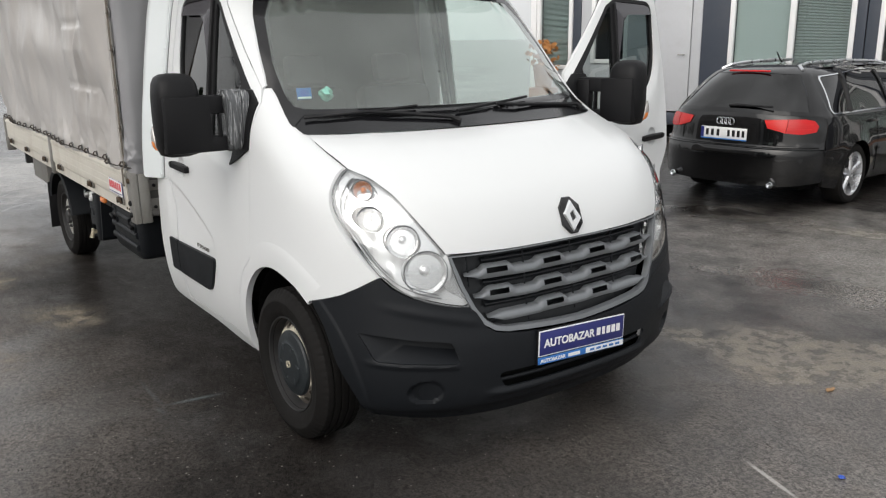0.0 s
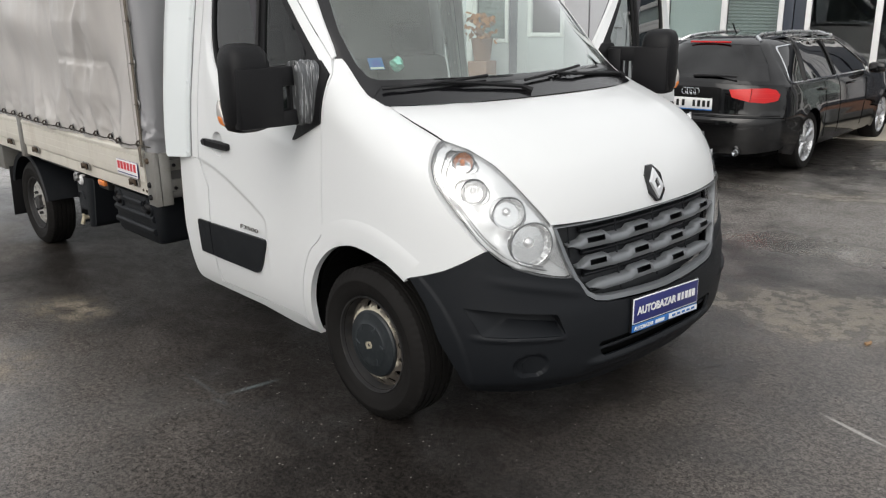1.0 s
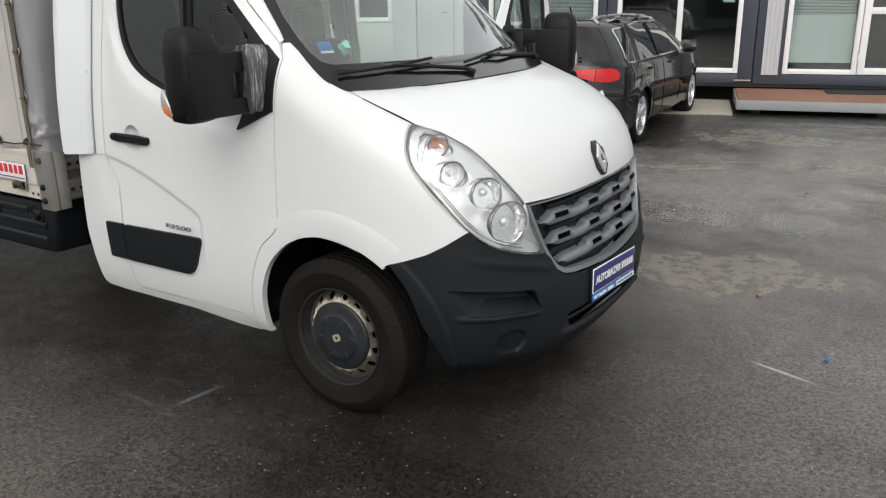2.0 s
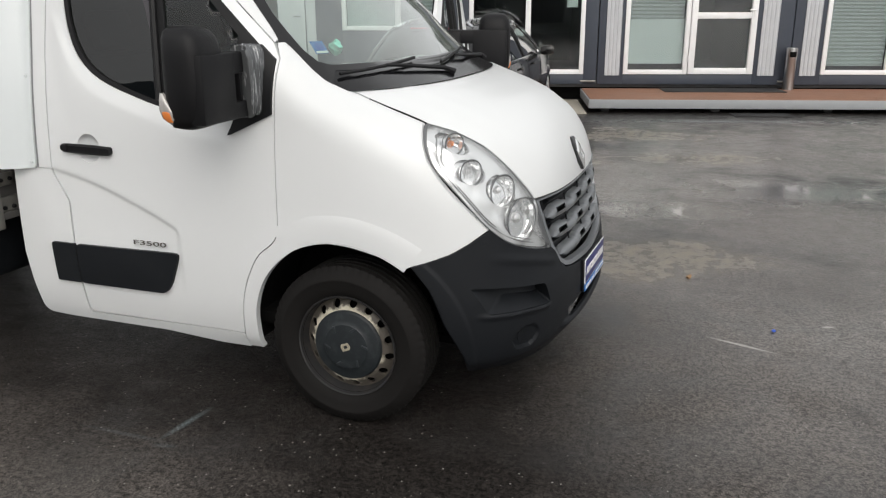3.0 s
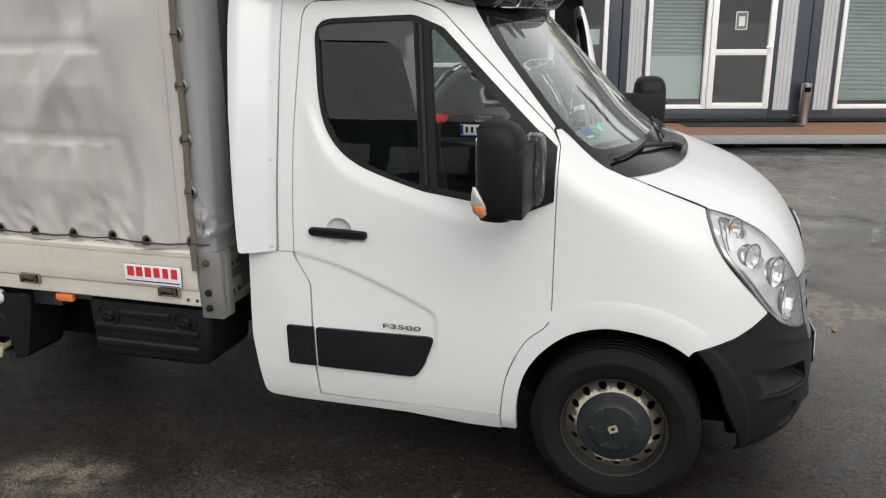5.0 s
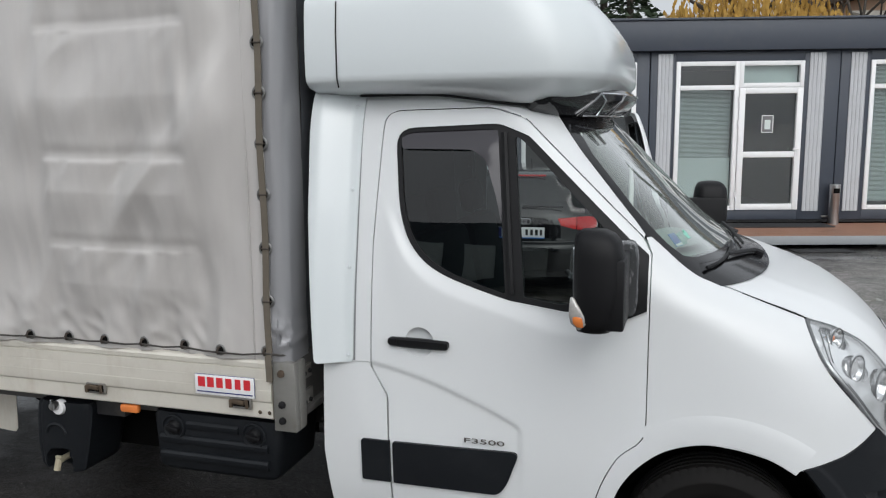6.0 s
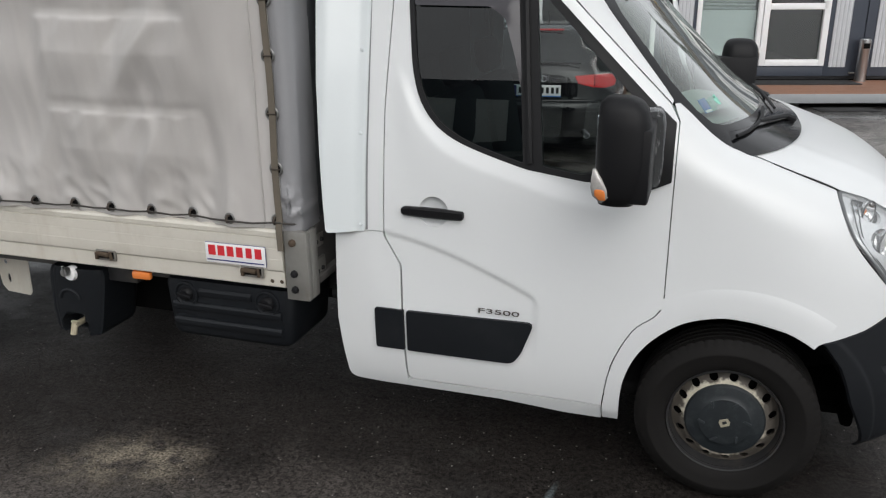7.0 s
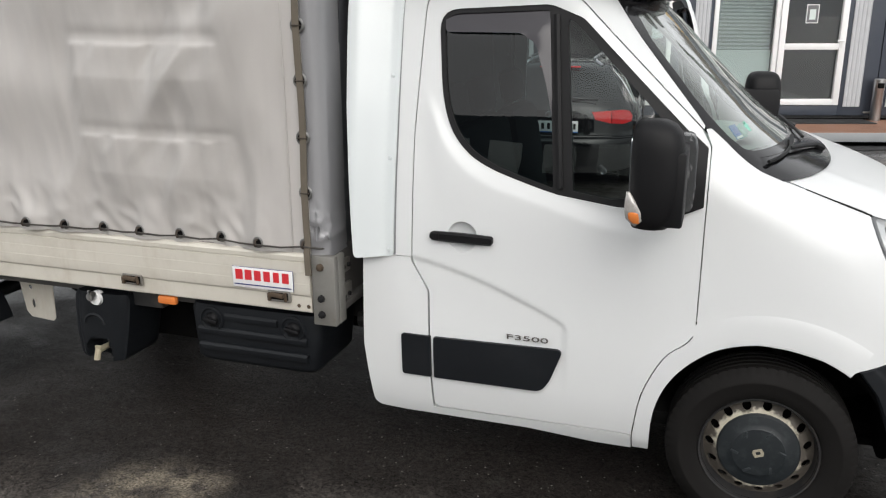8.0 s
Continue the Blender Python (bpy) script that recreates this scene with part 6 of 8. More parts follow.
box = part("tool_box", ribbed_box(), M_BLACK_PLASTIC, truck, "black ribbed plastic storage box", angle=50)
for z, xa, xb in ((0.528, -2.375, -1.835), (0.604, -2.375, -1.835), (0.676, -2.235, -1.975)):
    rib = Shape().loft([[(x, -1.094 - 0.016 * o, z + dz) for o, dz in ((-0.4, -0.024), (0.7, -0.016), (1.0, -0.004), (1.0, 0.008), (0.5, 0.018), (-0.4, 0.020))] for x in (xa, xa + 0.02, xb - 0.02, xb)])
    part("box_rib", rib, M_BLACK_PLASTIC, box)
for x in (-2.304, -1.900):
    part("lock_well", Shape().lathe([(0.030, -0.002), (0.046, -0.004), (0.052, -0.012), (0.058, -0.010), (0.062, 0.004)], (x, -1.096, 0.660), "y", 20), M_BLACK_PLASTIC, box)
    part("box_lock", Shape().lathe([(0.0, -0.024), (0.022, -0.022), (0.030, -0.012), (0.034, 0.0)], (x, -1.096, 0.660), "y", 16), M_MIRROR_PLASTIC, box)
    part("lock_lever", Shape().box((x + 0.005, -1.122, 0.660), (0.070, 0.018, 0.020), 0.006, pose(0, 0, 0, 0, 12, 0)), M_MIRROR_PLASTIC, box)


def rr(cx, cy, z, sx, sy, e=0.5, n=20):
    return [(cx + sx * math.copysign(abs(math.cos(t)) ** e, math.cos(t)), cy + sy * math.copysign(abs(math.sin(t)) ** e, math.sin(t)), z) for t in np.linspace(0, 2 * math.pi, n + 1)[:-1]]


M_BRASS = mat("pale_worn_brass", (0.62, 0.55, 0.40), 0.35, metal=0.5, vary=0.2, scale=40)
def tank_shell():
    """A moulded can with an arched hollow at the foot of its front."""
    body = Shape()
    rings = []
    for z, xa, xb in ((0.372, -3.02, -2.86), (0.378, -3.055, -2.83), (0.40, -3.07, -2.815), (0.50, -3.08, -2.790), (0.62, -3.075, -2.765), (0.69, -3.065, -2.755), (0.715, -3.05, -2.765)):
        ring = []
        for t in np.linspace(0, 2 * math.pi, 65)[:-1]:
            x = (xa + xb) / 2 + (xb - xa) / 2 * math.copysign(abs(math.cos(t)) ** 0.45, math.cos(t))
            y = -0.95 + 0.15 * math.copysign(abs(math.sin(t)) ** 0.35, math.sin(t))
            u = math.hypot((x + 2.955) / 0.075, max(0.0, z - 0.40) / 0.085)
            if y < -1.0 and u < 1.0:
                y += 0.085 * (1 - smooth(0.80, 1.0, u))
            ring.append((x, y, z))
        rings.append(ring)
    fine = [rings[0]]
    for p, q in zip(rings, rings[1:]):
        n = max(1, int((q[0][2] - p[0][2]) / 0.012))
        for i in range(1, n + 1):
            k = i / n
            row = []
            for (xa, ya, za), (xb, yb, zb) in zip(p, q):
                x, z = xa + (xb - xa) * k, za + (zb - za) * k
                base = -0.95 + (min(ya, yb, -1.08) + 0.95 if ya < -1.0 or yb < -1.0 else ya + (yb - ya) * k + 0.95)
                u = math.hypot((x + 2.955) / 0.075, max(0.0, z - 0.40) / 0.085)
                row.append((x, base + (0.085 * (1 - smooth(0.80, 1.0, u)) if base < -1.0 and u < 1.0 else 0.0), z))
            fine.append(row)
    return body.loft(fine)


tank = part("water_tank", tank_shell(), M_BLACK_PLASTIC, truck, "black plastic hand-wash water tank", angle=50)
part("tank_panel", Shape().tube([(-2.955 + 0.055 * math.cos(t), -1.098, 0.555 + 0.050 * math.sin(t)) for t in np.linspace(0.1, math.pi - 0.1, 12)], 0.009, 6), M_BLACK_PLASTIC, tank)
part("tap", Shape().tube([(-2.945, -1.03, 0.43), (-2.945, -1.112, 0.428), (-2.950, -1.122, 0.385)], [0.014, 0.017, 0.015], 8).box((-2.940, -1.113, 0.448), (0.036, 0.016, 0.014), 0.005), M_BRASS, tank, "small pale brass tap")
part("filler_neck", Shape().lathe([(0.0, -0.016), (0.030, -0.014), (0.036, 0.0), (0.036, 0.02)], (-2.926, -1.100, 0.690), "y", 16), M_LETTER, tank, "white filler neck")
part("filler_cap", Shape().lathe([(0.0, -0.03), (0.018, -0.028), (0.022, -0.01), (0.022, 0.0)], (-2.932, -1.112, 0.705), "y", 14).box((-2.932, -1.138, 0.715), (0.012, 0.012, 0.05), 0.003), M_STAINLESS, tank, "steel filler cap")
part("tank_bracket", Shape().span((-2.76, -1.05, 0.655), (-2.60, -1.00, 0.745), 0.006), M_STEEL_DARK, truck)
part("side_marker_lamp", Shape().box((-2.517, -BY + 0.012, 0.731), (0.098, 0.03, 0.040), 0.012), M_AMBER, truck, "small amber side marker lamp")
br = Shape()
skin(fillet([(-3.665, 0.735, 0.004), (-3.430, 0.735, 0.004), (-3.441, 0.440, 0.004), (-3.458, 0.421, 0.004), (-3.600, 0.430, 0.004), (-3.628, 0.462, 0.004)]), lambda x, z: (x, -0.85, z), [[(-3.575 + 0.010 * math.cos(t), 0.505 + 0.028 * math.sin(t)) for t in np.linspace(0, 2 * math.pi, 11)[:-1]], [(-3.583 + 0.012 * math.cos(t), 0.595 + 0.013 * math.sin(t)) for t in np.linspace(0, 2 * math.pi, 9)[:-1]]], 0.04, 0.004, Vector((0, 1, 0)), br)
part("hanging_bracket", br, M_ALU, truck, "pale drilled bracket plate")
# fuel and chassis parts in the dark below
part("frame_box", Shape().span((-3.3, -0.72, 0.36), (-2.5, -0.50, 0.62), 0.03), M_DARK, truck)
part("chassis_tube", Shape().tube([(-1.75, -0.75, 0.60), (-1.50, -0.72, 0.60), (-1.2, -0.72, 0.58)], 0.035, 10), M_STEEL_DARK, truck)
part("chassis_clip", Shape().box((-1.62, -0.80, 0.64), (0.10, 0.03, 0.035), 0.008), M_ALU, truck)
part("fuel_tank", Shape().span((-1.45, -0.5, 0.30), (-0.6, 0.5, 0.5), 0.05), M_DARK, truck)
# three unseen blocks added to keep light from under the truck
part("floor_blocker", Shape().span((-1.58, -0.93, 0.50), (-0.45, 0.93, 0.56), 0.02), M_DARK, truck)
part("engine_blocker", Shape().span((-0.55, -0.58, 0.24), (0.72, 0.58, 0.34), 0.04), M_DARK, truck)
part("driveline_blocker", Shape().span((-3.9, -0.30, 0.34), (-0.6, 0.30, 0.60), 0.06), M_DARK, truck)
for sign in (-1, 1):
    g = Shape()
    rows = []
    for t in np.linspace(0.35, math.pi - 0.20, 22):
        c, h = math.cos(t), math.sin(t)
        rows.append([(-4.15 - r * c, sign * y, 0.326 + r * h) for r, y in ((0.375, 1.082), (0.402, 1.092), (0.412, 1.080), (0.412, 0.835), (0.400, 0.835), (0.400, 1.074))])
    part("mudguard", g.loft(rows), M_BLACK_PLASTIC, truck, "black plastic rear mudguard")
    part("mud_flap", Shape().box((-4.615, sign * 0.965, 0.36), (0.012, 0.25, 0.42), 0.004, pose(0, 0, 0, 0, 8, 0)), M_SEAL, truck, "black rubber mud flap")
    part("rear_underrun_box", Shape().span((-5.72, sign * 1.0, 0.47), (-5.05, sign * 0.70, 0.74), 0.01), M_GALV, truck, "pale steel side box")
part("rear_lamp_bar", Shape().span((-6.16, -1.0, 0.55), (-6.08, 1.0, 0.70), 0.01), M_STEEL_DARK, truck)

# sleeper pod over the cab
def pod_ring(z, half, front, back=-1.645, e=0.42):
    out = []
    for t in np.linspace(0, math.pi, 41):
        c, s = math.cos(t), math.sin(t)
        x = -1.05 + (front + 1.05) * abs(s) ** e
        out.append((x, -half * math.copysign(abs(c) ** 0.55, c), z(x) if callable(z) else z))
    out += [(back, half, z(back) if callable(z) else z), (back, -half, z(back) if callable(z) else z)]
    return out


def pod_floor(x):
    """Height of the pod's belly, lower towards the windscreen."""
    return 2.108 - 0.050 * smooth(-1.20, -0.70, x)


pod = part("sleeper_pod", Shape().loft([pod_ring(lambda x: pod_floor(x) + 0.004, 0.62, -0.66), pod_ring(pod_floor, 0.80, -0.60), pod_ring(lambda x: pod_floor(x) + 0.006, 0.875, -0.55), pod_ring(lambda x: 0.3 * pod_floor(x) + 0.7 * 2.148, 0.965, -0.465),
                                         pod_ring(2.152, 0.990, -0.440), pod_ring(2.162, 0.998, -0.430), pod_ring(2.185, 1.002, -0.424), pod_ring(2.26, 1.004, -0.424), pod_ring(2.33, 1.003, -0.440),
                                         pod_ring(2.40, 1.000, -0.478), pod_ring(2.45, 0.996, -0.515), pod_ring(2.477, 0.990, -0.540), pod_ring(2.490, 0.978, -0.556), pod_ring(2.496, 0.960, -0.572)]), M_POD, truck, "white moulded sleeper pod above the cab", angle=50)
part("pod_upper", Shape().loft([pod_ring(2.496, 0.955, -0.575), pod_ring(2.60, 0.93, -0.63), pod_ring(2.78, 0.86, -0.74), pod_ring(2.92, 0.74, -0.86), pod_ring(2.97, 0.5, -0.97)]), M_POD_DARK, pod, "glossy grey upper shell")
part("pod_window", Shape().add([(-1.46, -0.960, 2.525), (-0.98, -0.960, 2.525), (-1.00, -0.925, 2.66), (-1.46, -0.925, 2.66)], [(0, 1, 2, 3)]), M_GLOSS_BLACK, pod, "small black side window")
part("pod_joint", Shape().tube([(-1.505, -0.99, 2.135), (-1.505, -1.006, 2.17), (-1.505, -1.007, 2.35), (-1.505, -0.996, 2.47)], 0.003, 6), M_SEAL, pod)
part("pod_gasket", Shape().tube([(x, -0.872 + 0.05 * smooth(-0.95, -0.68, x), pod_floor(x) - 0.003) for x in np.linspace(-1.46, -0.70, 20)], 0.006, 6), M_SEAL, pod)
visor = Shape()


def visor_x(y):
    return -0.415 - 0.25 * (abs(y) / 0.86) ** 2.6


rings = []
for y in np.linspace(-0.86, 0.86, 45):
    f = max(0.06, 1 - (abs(y) / 0.865) ** 8) ** 0.5
    x = visor_x(y)
    mid = 2.075
    rings.append([(x + a * f, y, mid + b * f) for a, b in ((-0.01, 0.050), (0.012, 0.030), (0.008, 0.004), (-0.055, -0.058), (-0.10, -0.072), (-0.20, -0.068), (-0.26, -0.02), (-0.24, 0.045), (-0.10, 0.056))])
visor.loft(rings)
vis = part("sun_visor", visor, M_GLOSS_BLACK, truck, "glossy black visor below the pod", angle=28)
edge = lambda y, a, b: (visor_x(y) + a, y, 2.075 + b)
# chrome lines added for the sky reflected along the visor's facets
for path in ([edge(y, 0.014, 0.030) for y in np.linspace(-0.60, 0.60, 25)], [edge(y, -0.053, -0.060) for y in np.linspace(-0.62, 0.62, 25)]):
    part("visor_glint", Shape().tube(path, 0.004, 6), M_CHROME, vis, "thin bright line for reflected sky")
for ya, yb in ((-0.60, -0.66), (-0.60, -0.50), (-0.34, -0.38), (0.34, 0.38), (0.60, 0.50), (0.60, 0.66)):
    part("visor_glint_bar", Shape().tube([edge(yb, -0.053, -0.060), edge((ya + yb) / 2, 0.008, 0.004), edge(ya, 0.014, 0.030)], 0.005, 6), M_CHROME, vis)


# ---- black estate car; its tail is the hull's nose ----
TAIL = Hull([(0.18, 1.02), (0.25, 1.08), (0.45, 1.12), (0.58, 1.13), (0.63, 1.115), (0.66, 1.06), (0.75, 1.045), (0.88, 1.03), (0.96, 1.01), (1.02, 0.975), (1.18, 0.84), (1.34, 0.66), (1.40, 0.55), (1.43, 0.40), (1.45, 0.1)],
            [(0.18, 0.86), (0.28, 0.90), (0.45, 0.922), (0.62, 0.927), (0.8, 0.922), (0.93, 0.89), (0.98, 0.855), (1.1, 0.80), (1.25, 0.725), (1.36, 0.65), (1.41, 0.57), (1.45, 0.35)],
            [(0.2, 0.30), (0.65, 0.20), (0.95, 0.15), (1.2, -0.15), (1.45, -0.6)], [(0.1, 3.2), (2, 3.2)], [(0.1, 2.6), (2, 2.6)])
CAR = Matrix.Translation((-2.04, 5.96, 0)) @ pose(0, 0, 0, 0, 0, -85.4)
car = thing("estate_car", "glossy black estate car with silver roof rails, parked facing an office", "car", CAR)


def car_lift(out=0.0):
    return lambda a, z: TAIL.round(a, z, out)


def car_side(sign, out=0.0):
    def lift(x, z):
        y = TAIL.side_y(x, z)
        if x < -2.6:
            y *= 1 - 0.22 * smooth(-2.6, -3.8, x) ** 1.5
        y += 0.010 * smooth(0.55, 0.62, z) * (1 - smooth(0.62, 0.78, z))
        for cx in (0, -2.843):
            r = math.hypot(x - cx, z - 0.32)
            y += 0.012 * (1 - smooth(0.36, 0.44, r))
        return (x, sign * (y + out), z)
    return lift


def arch(cx, r=0.355):
    return [(cx + r * math.cos(t), 0.32 + r * math.sin(t)) for t in np.linspace(-0.35, math.pi + 0.35, 20)]


BELT = 0.945
for sign in (-1, 1):
    inner = lambda p: Vector((0, -sign, 0))
    body = [(0.62, 0.25), (0.62, 0.93), (0.45, BELT), (-2.45, BELT - 0.03), (-2.95, 0.90), (-3.6, 0.80), (-3.75, 0.65), (-3.78, 0.3)] + list(reversed(arch(-2.843)))[0:0]
    low = [(0.62, 0.25), (0.66, 0.6), (0.60, 0.93), (0.45, BELT), (-2.45, BELT - 0.03), (-2.95, 0.90), (-3.6, 0.80), (-3.75, 0.65), (-3.76, 0.25)] + arch(-2.843)[::-1] + [(-2.4, 0.22), (-0.42, 0.22)] + arch(0)[::-1]
    part("body_side", skin(low, car_side(sign), (), 0.05, 0.04, inner), M_AUDI, car)
    glass_o = fillet([(0.50, 0.965, 0.05), (0.36, 1.33, 0.08), (-0.5, 1.385, 0.3), (-1.35, 1.36, 0.3), (-2.25, 0.955, 0.05)])
    glass_i = fillet([(0.488, 0.977, 0.05), (0.353, 1.321, 0.075), (-0.5, 1.375, 0.3), (-1.345, 1.351, 0.3), (-2.21, 0.965, 0.04)])
    part("window_trim", skin(glass_o, car_side(sign, 0.004), [glass_i], 0.05, 0.02, inner), M_CHROME, car, "chrome window trim")
    part("side_glass", skin(glass_i, car_side(sign, -0.006), (), 0.08, 0.0), M_PRIVACY, car, "dark tinted side windows")
    up = [(0.62, 0.93), (0.62, 0.955), (0.56, 1.05), (0.40, 1.36), (0.2, 1.42), (-0.5, 1.44), (-1.4, 1.41), (-1.75, 1.28), (-2.4, 0.96), (-2.45, 0.915), (0.45, BELT)]
    part("upper_side", skin(up, car_side(sign, -0.002), [glass_o], 0.05, 0.03, inner), M_AUDI, car)
    for xa, xb in ((0.10, -0.02), (-0.88, -0.82)):
        s = Shape()
        pts = [car_side(sign, 0.0)(xa + (xb - xa) * i / 6, 0.975 + 0.385 * i / 6) for i in range(7)]
        s.tube(pts, 0.022, 6)
        part("window_pillar", s, M_GLOSS_BLACK, car)
    rail = [car_side(sign, 0.0)(x, z) for x, z in ((0.40, 1.385), (0.34, 1.415), (0.1, 1.437), (-0.7, 1.447), (-1.25, 1.427), (-1.40, 1.395))]
    rail = [(x, y * 1.0, z + (0.012 if 0 < i < 5 else 0)) for i, (x, y, z) in enumerate(rail)]
    part("roof_rail", Shape().tube(rail, 0.017, 8), M_ALLOY, car, "brushed silver roof rail")
    for x in (-0.32, -1.32):
        p = car_side(sign, 0.02)(x, 0.86)
        part("door_handle", Shape().box(p, (0.19, 0.03, 0.03), 0.012), M_AUDI, car)
    for x, top in ((-0.42, 0.93), (-0.90, 0.93), (-1.95, 0.91)):
        pts = [car_side(sign, 0.001)(x + 0.10 * (0.93 - z) * (1 if x < -1 else -1.5), z) for z in np.linspace(0.30, top, 8)]
        part("door_gap", Shape().tube(pts, 0.004, 4), M_DARK, car)
    part("wing_mirror", Shape().box((-2.02, sign * 1.0, 0.99), (0.11, 0.20, 0.13), 0.045), M_AUDI, car, "black door mirror")
    # lights
    lamp = TAIL.loop([(sign * y, z) for y, z in ((0.40, 0.918), (0.60, 0.930), (0.60, 0.795), (0.44, 0.838))])
    part("inner_tail_lamp", skin(lamp, car_lift(0.007), (), 0.04, 0.015, lambda p: Vector((-1, 0, 0))), M_TAIL_PALE, car, "striped lighter red inner tail lamp")
    lamp = TAIL.loop([(sign * y, z) for y, z in ((0.607, 0.930), (0.72, 0.932), (0.785, 0.915), (0.822, 0.86), (0.815, 0.805), (0.73, 0.784), (0.607, 0.795))])
    part("tail_lamp", skin(lamp, car_lift(0.008), (), 0.03, 0.02, lambda p: Vector((-1, 0, 0))), M_TAIL, car, "deep red tail lamp")
    for z in (0.835, 0.88):
        part("lamp_line", Shape().tube([TAIL.round(a, z, 0.009) for a in [TAIL.turn(sign * y, z) for y in (0.62, 0.70, 0.76, 0.79)]], 0.002, 4), M_TAIL_PALE, car)
    rev = TAIL.loop([(sign * y, z) for y, z in ((0.45, 0.862), (0.56, 0.862), (0.56, 0.838), (0.47, 0.838))])
    part("reversing_lamp", skin(rev, car_lift(0.011), (), 0.04, 0.008, lambda p: Vector((-1, 0, 0))), M_TAIL_PALE, car)
    part("exhaust", Shape().lathe([(0.032, 1.0), (0.036, 1.085), (0.032, 1.09), (0.028, 1.04), (0.0, 1.0)], (0, sign * 0.56, 0.285), "x", 16), M_CHROME, car, "oval chrome exhaust tip")

# tail panels
part("rear_bumper", skin(TAIL.loop([(-0.87, 0.30), (-0.925, 0.60), (-0.86, 0.625), (0, 0.64), (0.86, 0.625), (0.925, 0.60), (0.87, 0.30), (0.6, 0.26), (-0.6, 0.26)]), car_lift(), (), 0.04, 0.03, lambda p: Vector((-1, 0, 0))), M_AUDI, car)
part("tailgate", skin(TAIL.loop([(-0.90, 0.63), (-0.915, 0.80), (-0.88, 0.945), (0, 0.985), (0.88, 0.945), (0.915, 0.80), (0.90, 0.63), (0, 0.645)]), car_lift(-0.004), (), 0.04, 0.03, lambda p: Vector((-1, 0, 0))), M_AUDI, car)
rg = TAIL.loop([(-0.73, 0.995), (-0.63, 1.17), (-0.48, 1.345), (0, 1.365), (0.48, 1.345), (0.63, 1.17), (0.73, 0.995), (0, 1.02)])
part("rear_surround", skin(TAIL.loop([(y * k, z) for k, row in ((-1, 1), (1, -1)) for y, z in [(0.867, 0.945), (0.750, 1.10), (0.668, 1.20), (0.592, 1.30), (0.53, 1.36), (0.49, 1.40), (0.445, 1.42), (0.2, 1.438)][::row]] + [(0, 0.985)]), car_lift(), [rg], 0.04, 0.03, lambda p: Vector((-1, 0, 0))), M_AUDI, car)
part("rear_window", skin(rg, car_lift(-0.004), (), 0.06, 0.0), M_PRIVACY, car, "dark tinted rear window")
part("brake_light", Shape().box((0.628, 0, 1.378), (0.02, 0.46, 0.014), 0.005, pose(0, 0, 0, 0, 35, 0)), M_TAIL, car, "high red brake light")
roof = Shape()
rings = []
for x in np.linspace(0.46, -1.5, 16):
    h = 1.447 - 0.05 * smooth(0.0, 0.62, x) - 0.03 * smooth(-1.0, -1.5, x)
    w = min(0.60, TAIL.side_y(x, h - 0.035) - 0.004)
    rings.append([(x, w * t, h - 0.035 * abs(t) ** 3) for t in np.linspace(-1, 1, 15)])
roof.loft(rings, closed=False)
part("roof", roof, M_AUDI, car)
scr = Shape()
scr.loft([[(x, (0.58 + 0.18 * (1.42 - z) / 0.46) * t, z - 0.02 * t * t) for t in np.linspace(-1, 1, 9)] for x, z in ((-1.45, 1.42), (-1.95, 1.17), (-2.42, 0.96))], closed=False)
part("windscreen", scr, M_PRIVACY, car)
bon = Shape()
bon.loft([[(x, w * t, z - 0.06 * t * t) for t in np.linspace(-1, 1, 9)] for x, z, w in ((-2.40, 0.965, 0.86), (-3.0, 0.91, 0.84), (-3.55, 0.82, 0.78), (-3.78, 0.68, 0.66), (-3.82, 0.4, 0.64), (-3.78, 0.22, 0.62))], closed=False)
part("bonnet", bon, M_AUDI, car)
part("underbody", Shape().span((-3.6, -0.70, 0.20), (0.70, 0.70, 0.28), 0.02), M_DARK, car)
part("cabin_floor", Shape().span((-2.6, -0.7, 0.30), (0.8, 0.7, 0.60), 0.02), M_DARK, car)
part("wiper", Shape().tube([(0.975, 0.0, 1.045), (0.970, 0.10, 1.050), (0.955, 0.46, 1.048)], [0.018, 0.016, 0.010], 8), M_SEAL, car, "black rear wiper")
for k in range(4):
    part("emblem_ring", Shape().lathe([(0.026, 1.040), (0.030, 1.046), (0.036, 1.046), (0.040, 1.040)], (0, -0.066 + 0.044 * k, 0.885), "x", 18), M_CHROME, car)
plate = part("number_plate", Shape().box((1.055, 0, 0.765), (0.012, 0.52, 0.115), 0.004), M_LETTER, car, "white registration plate with blue end band")
part("plate_band", Shape().box((1.062, -0.242, 0.765), (0.003, 0.034, 0.108), 0), M_BLUE, plate)
part("plate_strip", Shape().box((1.058, 0, 0.702), (0.010, 0.52, 0.010), 0), M_BLUE_LIGHT, plate)
for k, (y, w) in enumerate(((-0.185, 0.05), (-0.125, 0.05), (-0.06, 0.05), (0.06, 0.045), (0.115, 0.05), (0.17, 0.05), (0.222, 0.045))):
    part("character_bar", Shape().box((1.062, y, 0.765), (0.002, w * 0.62, 0.066), 0), M_SEAL, plate)
part("aerial", Shape().tube([(-0.05, 0, 1.445), (0.0, 0, 1.47), (0.09, 0, 1.56)], 0.008, 6), M_SEAL, car)
part("boot_rim", Shape().tube([TAIL.round(a, 0.655, 0.004) for a in np.linspace(-1.1, 1.1, 25)], 0.012, 6), M_AUDI, car)


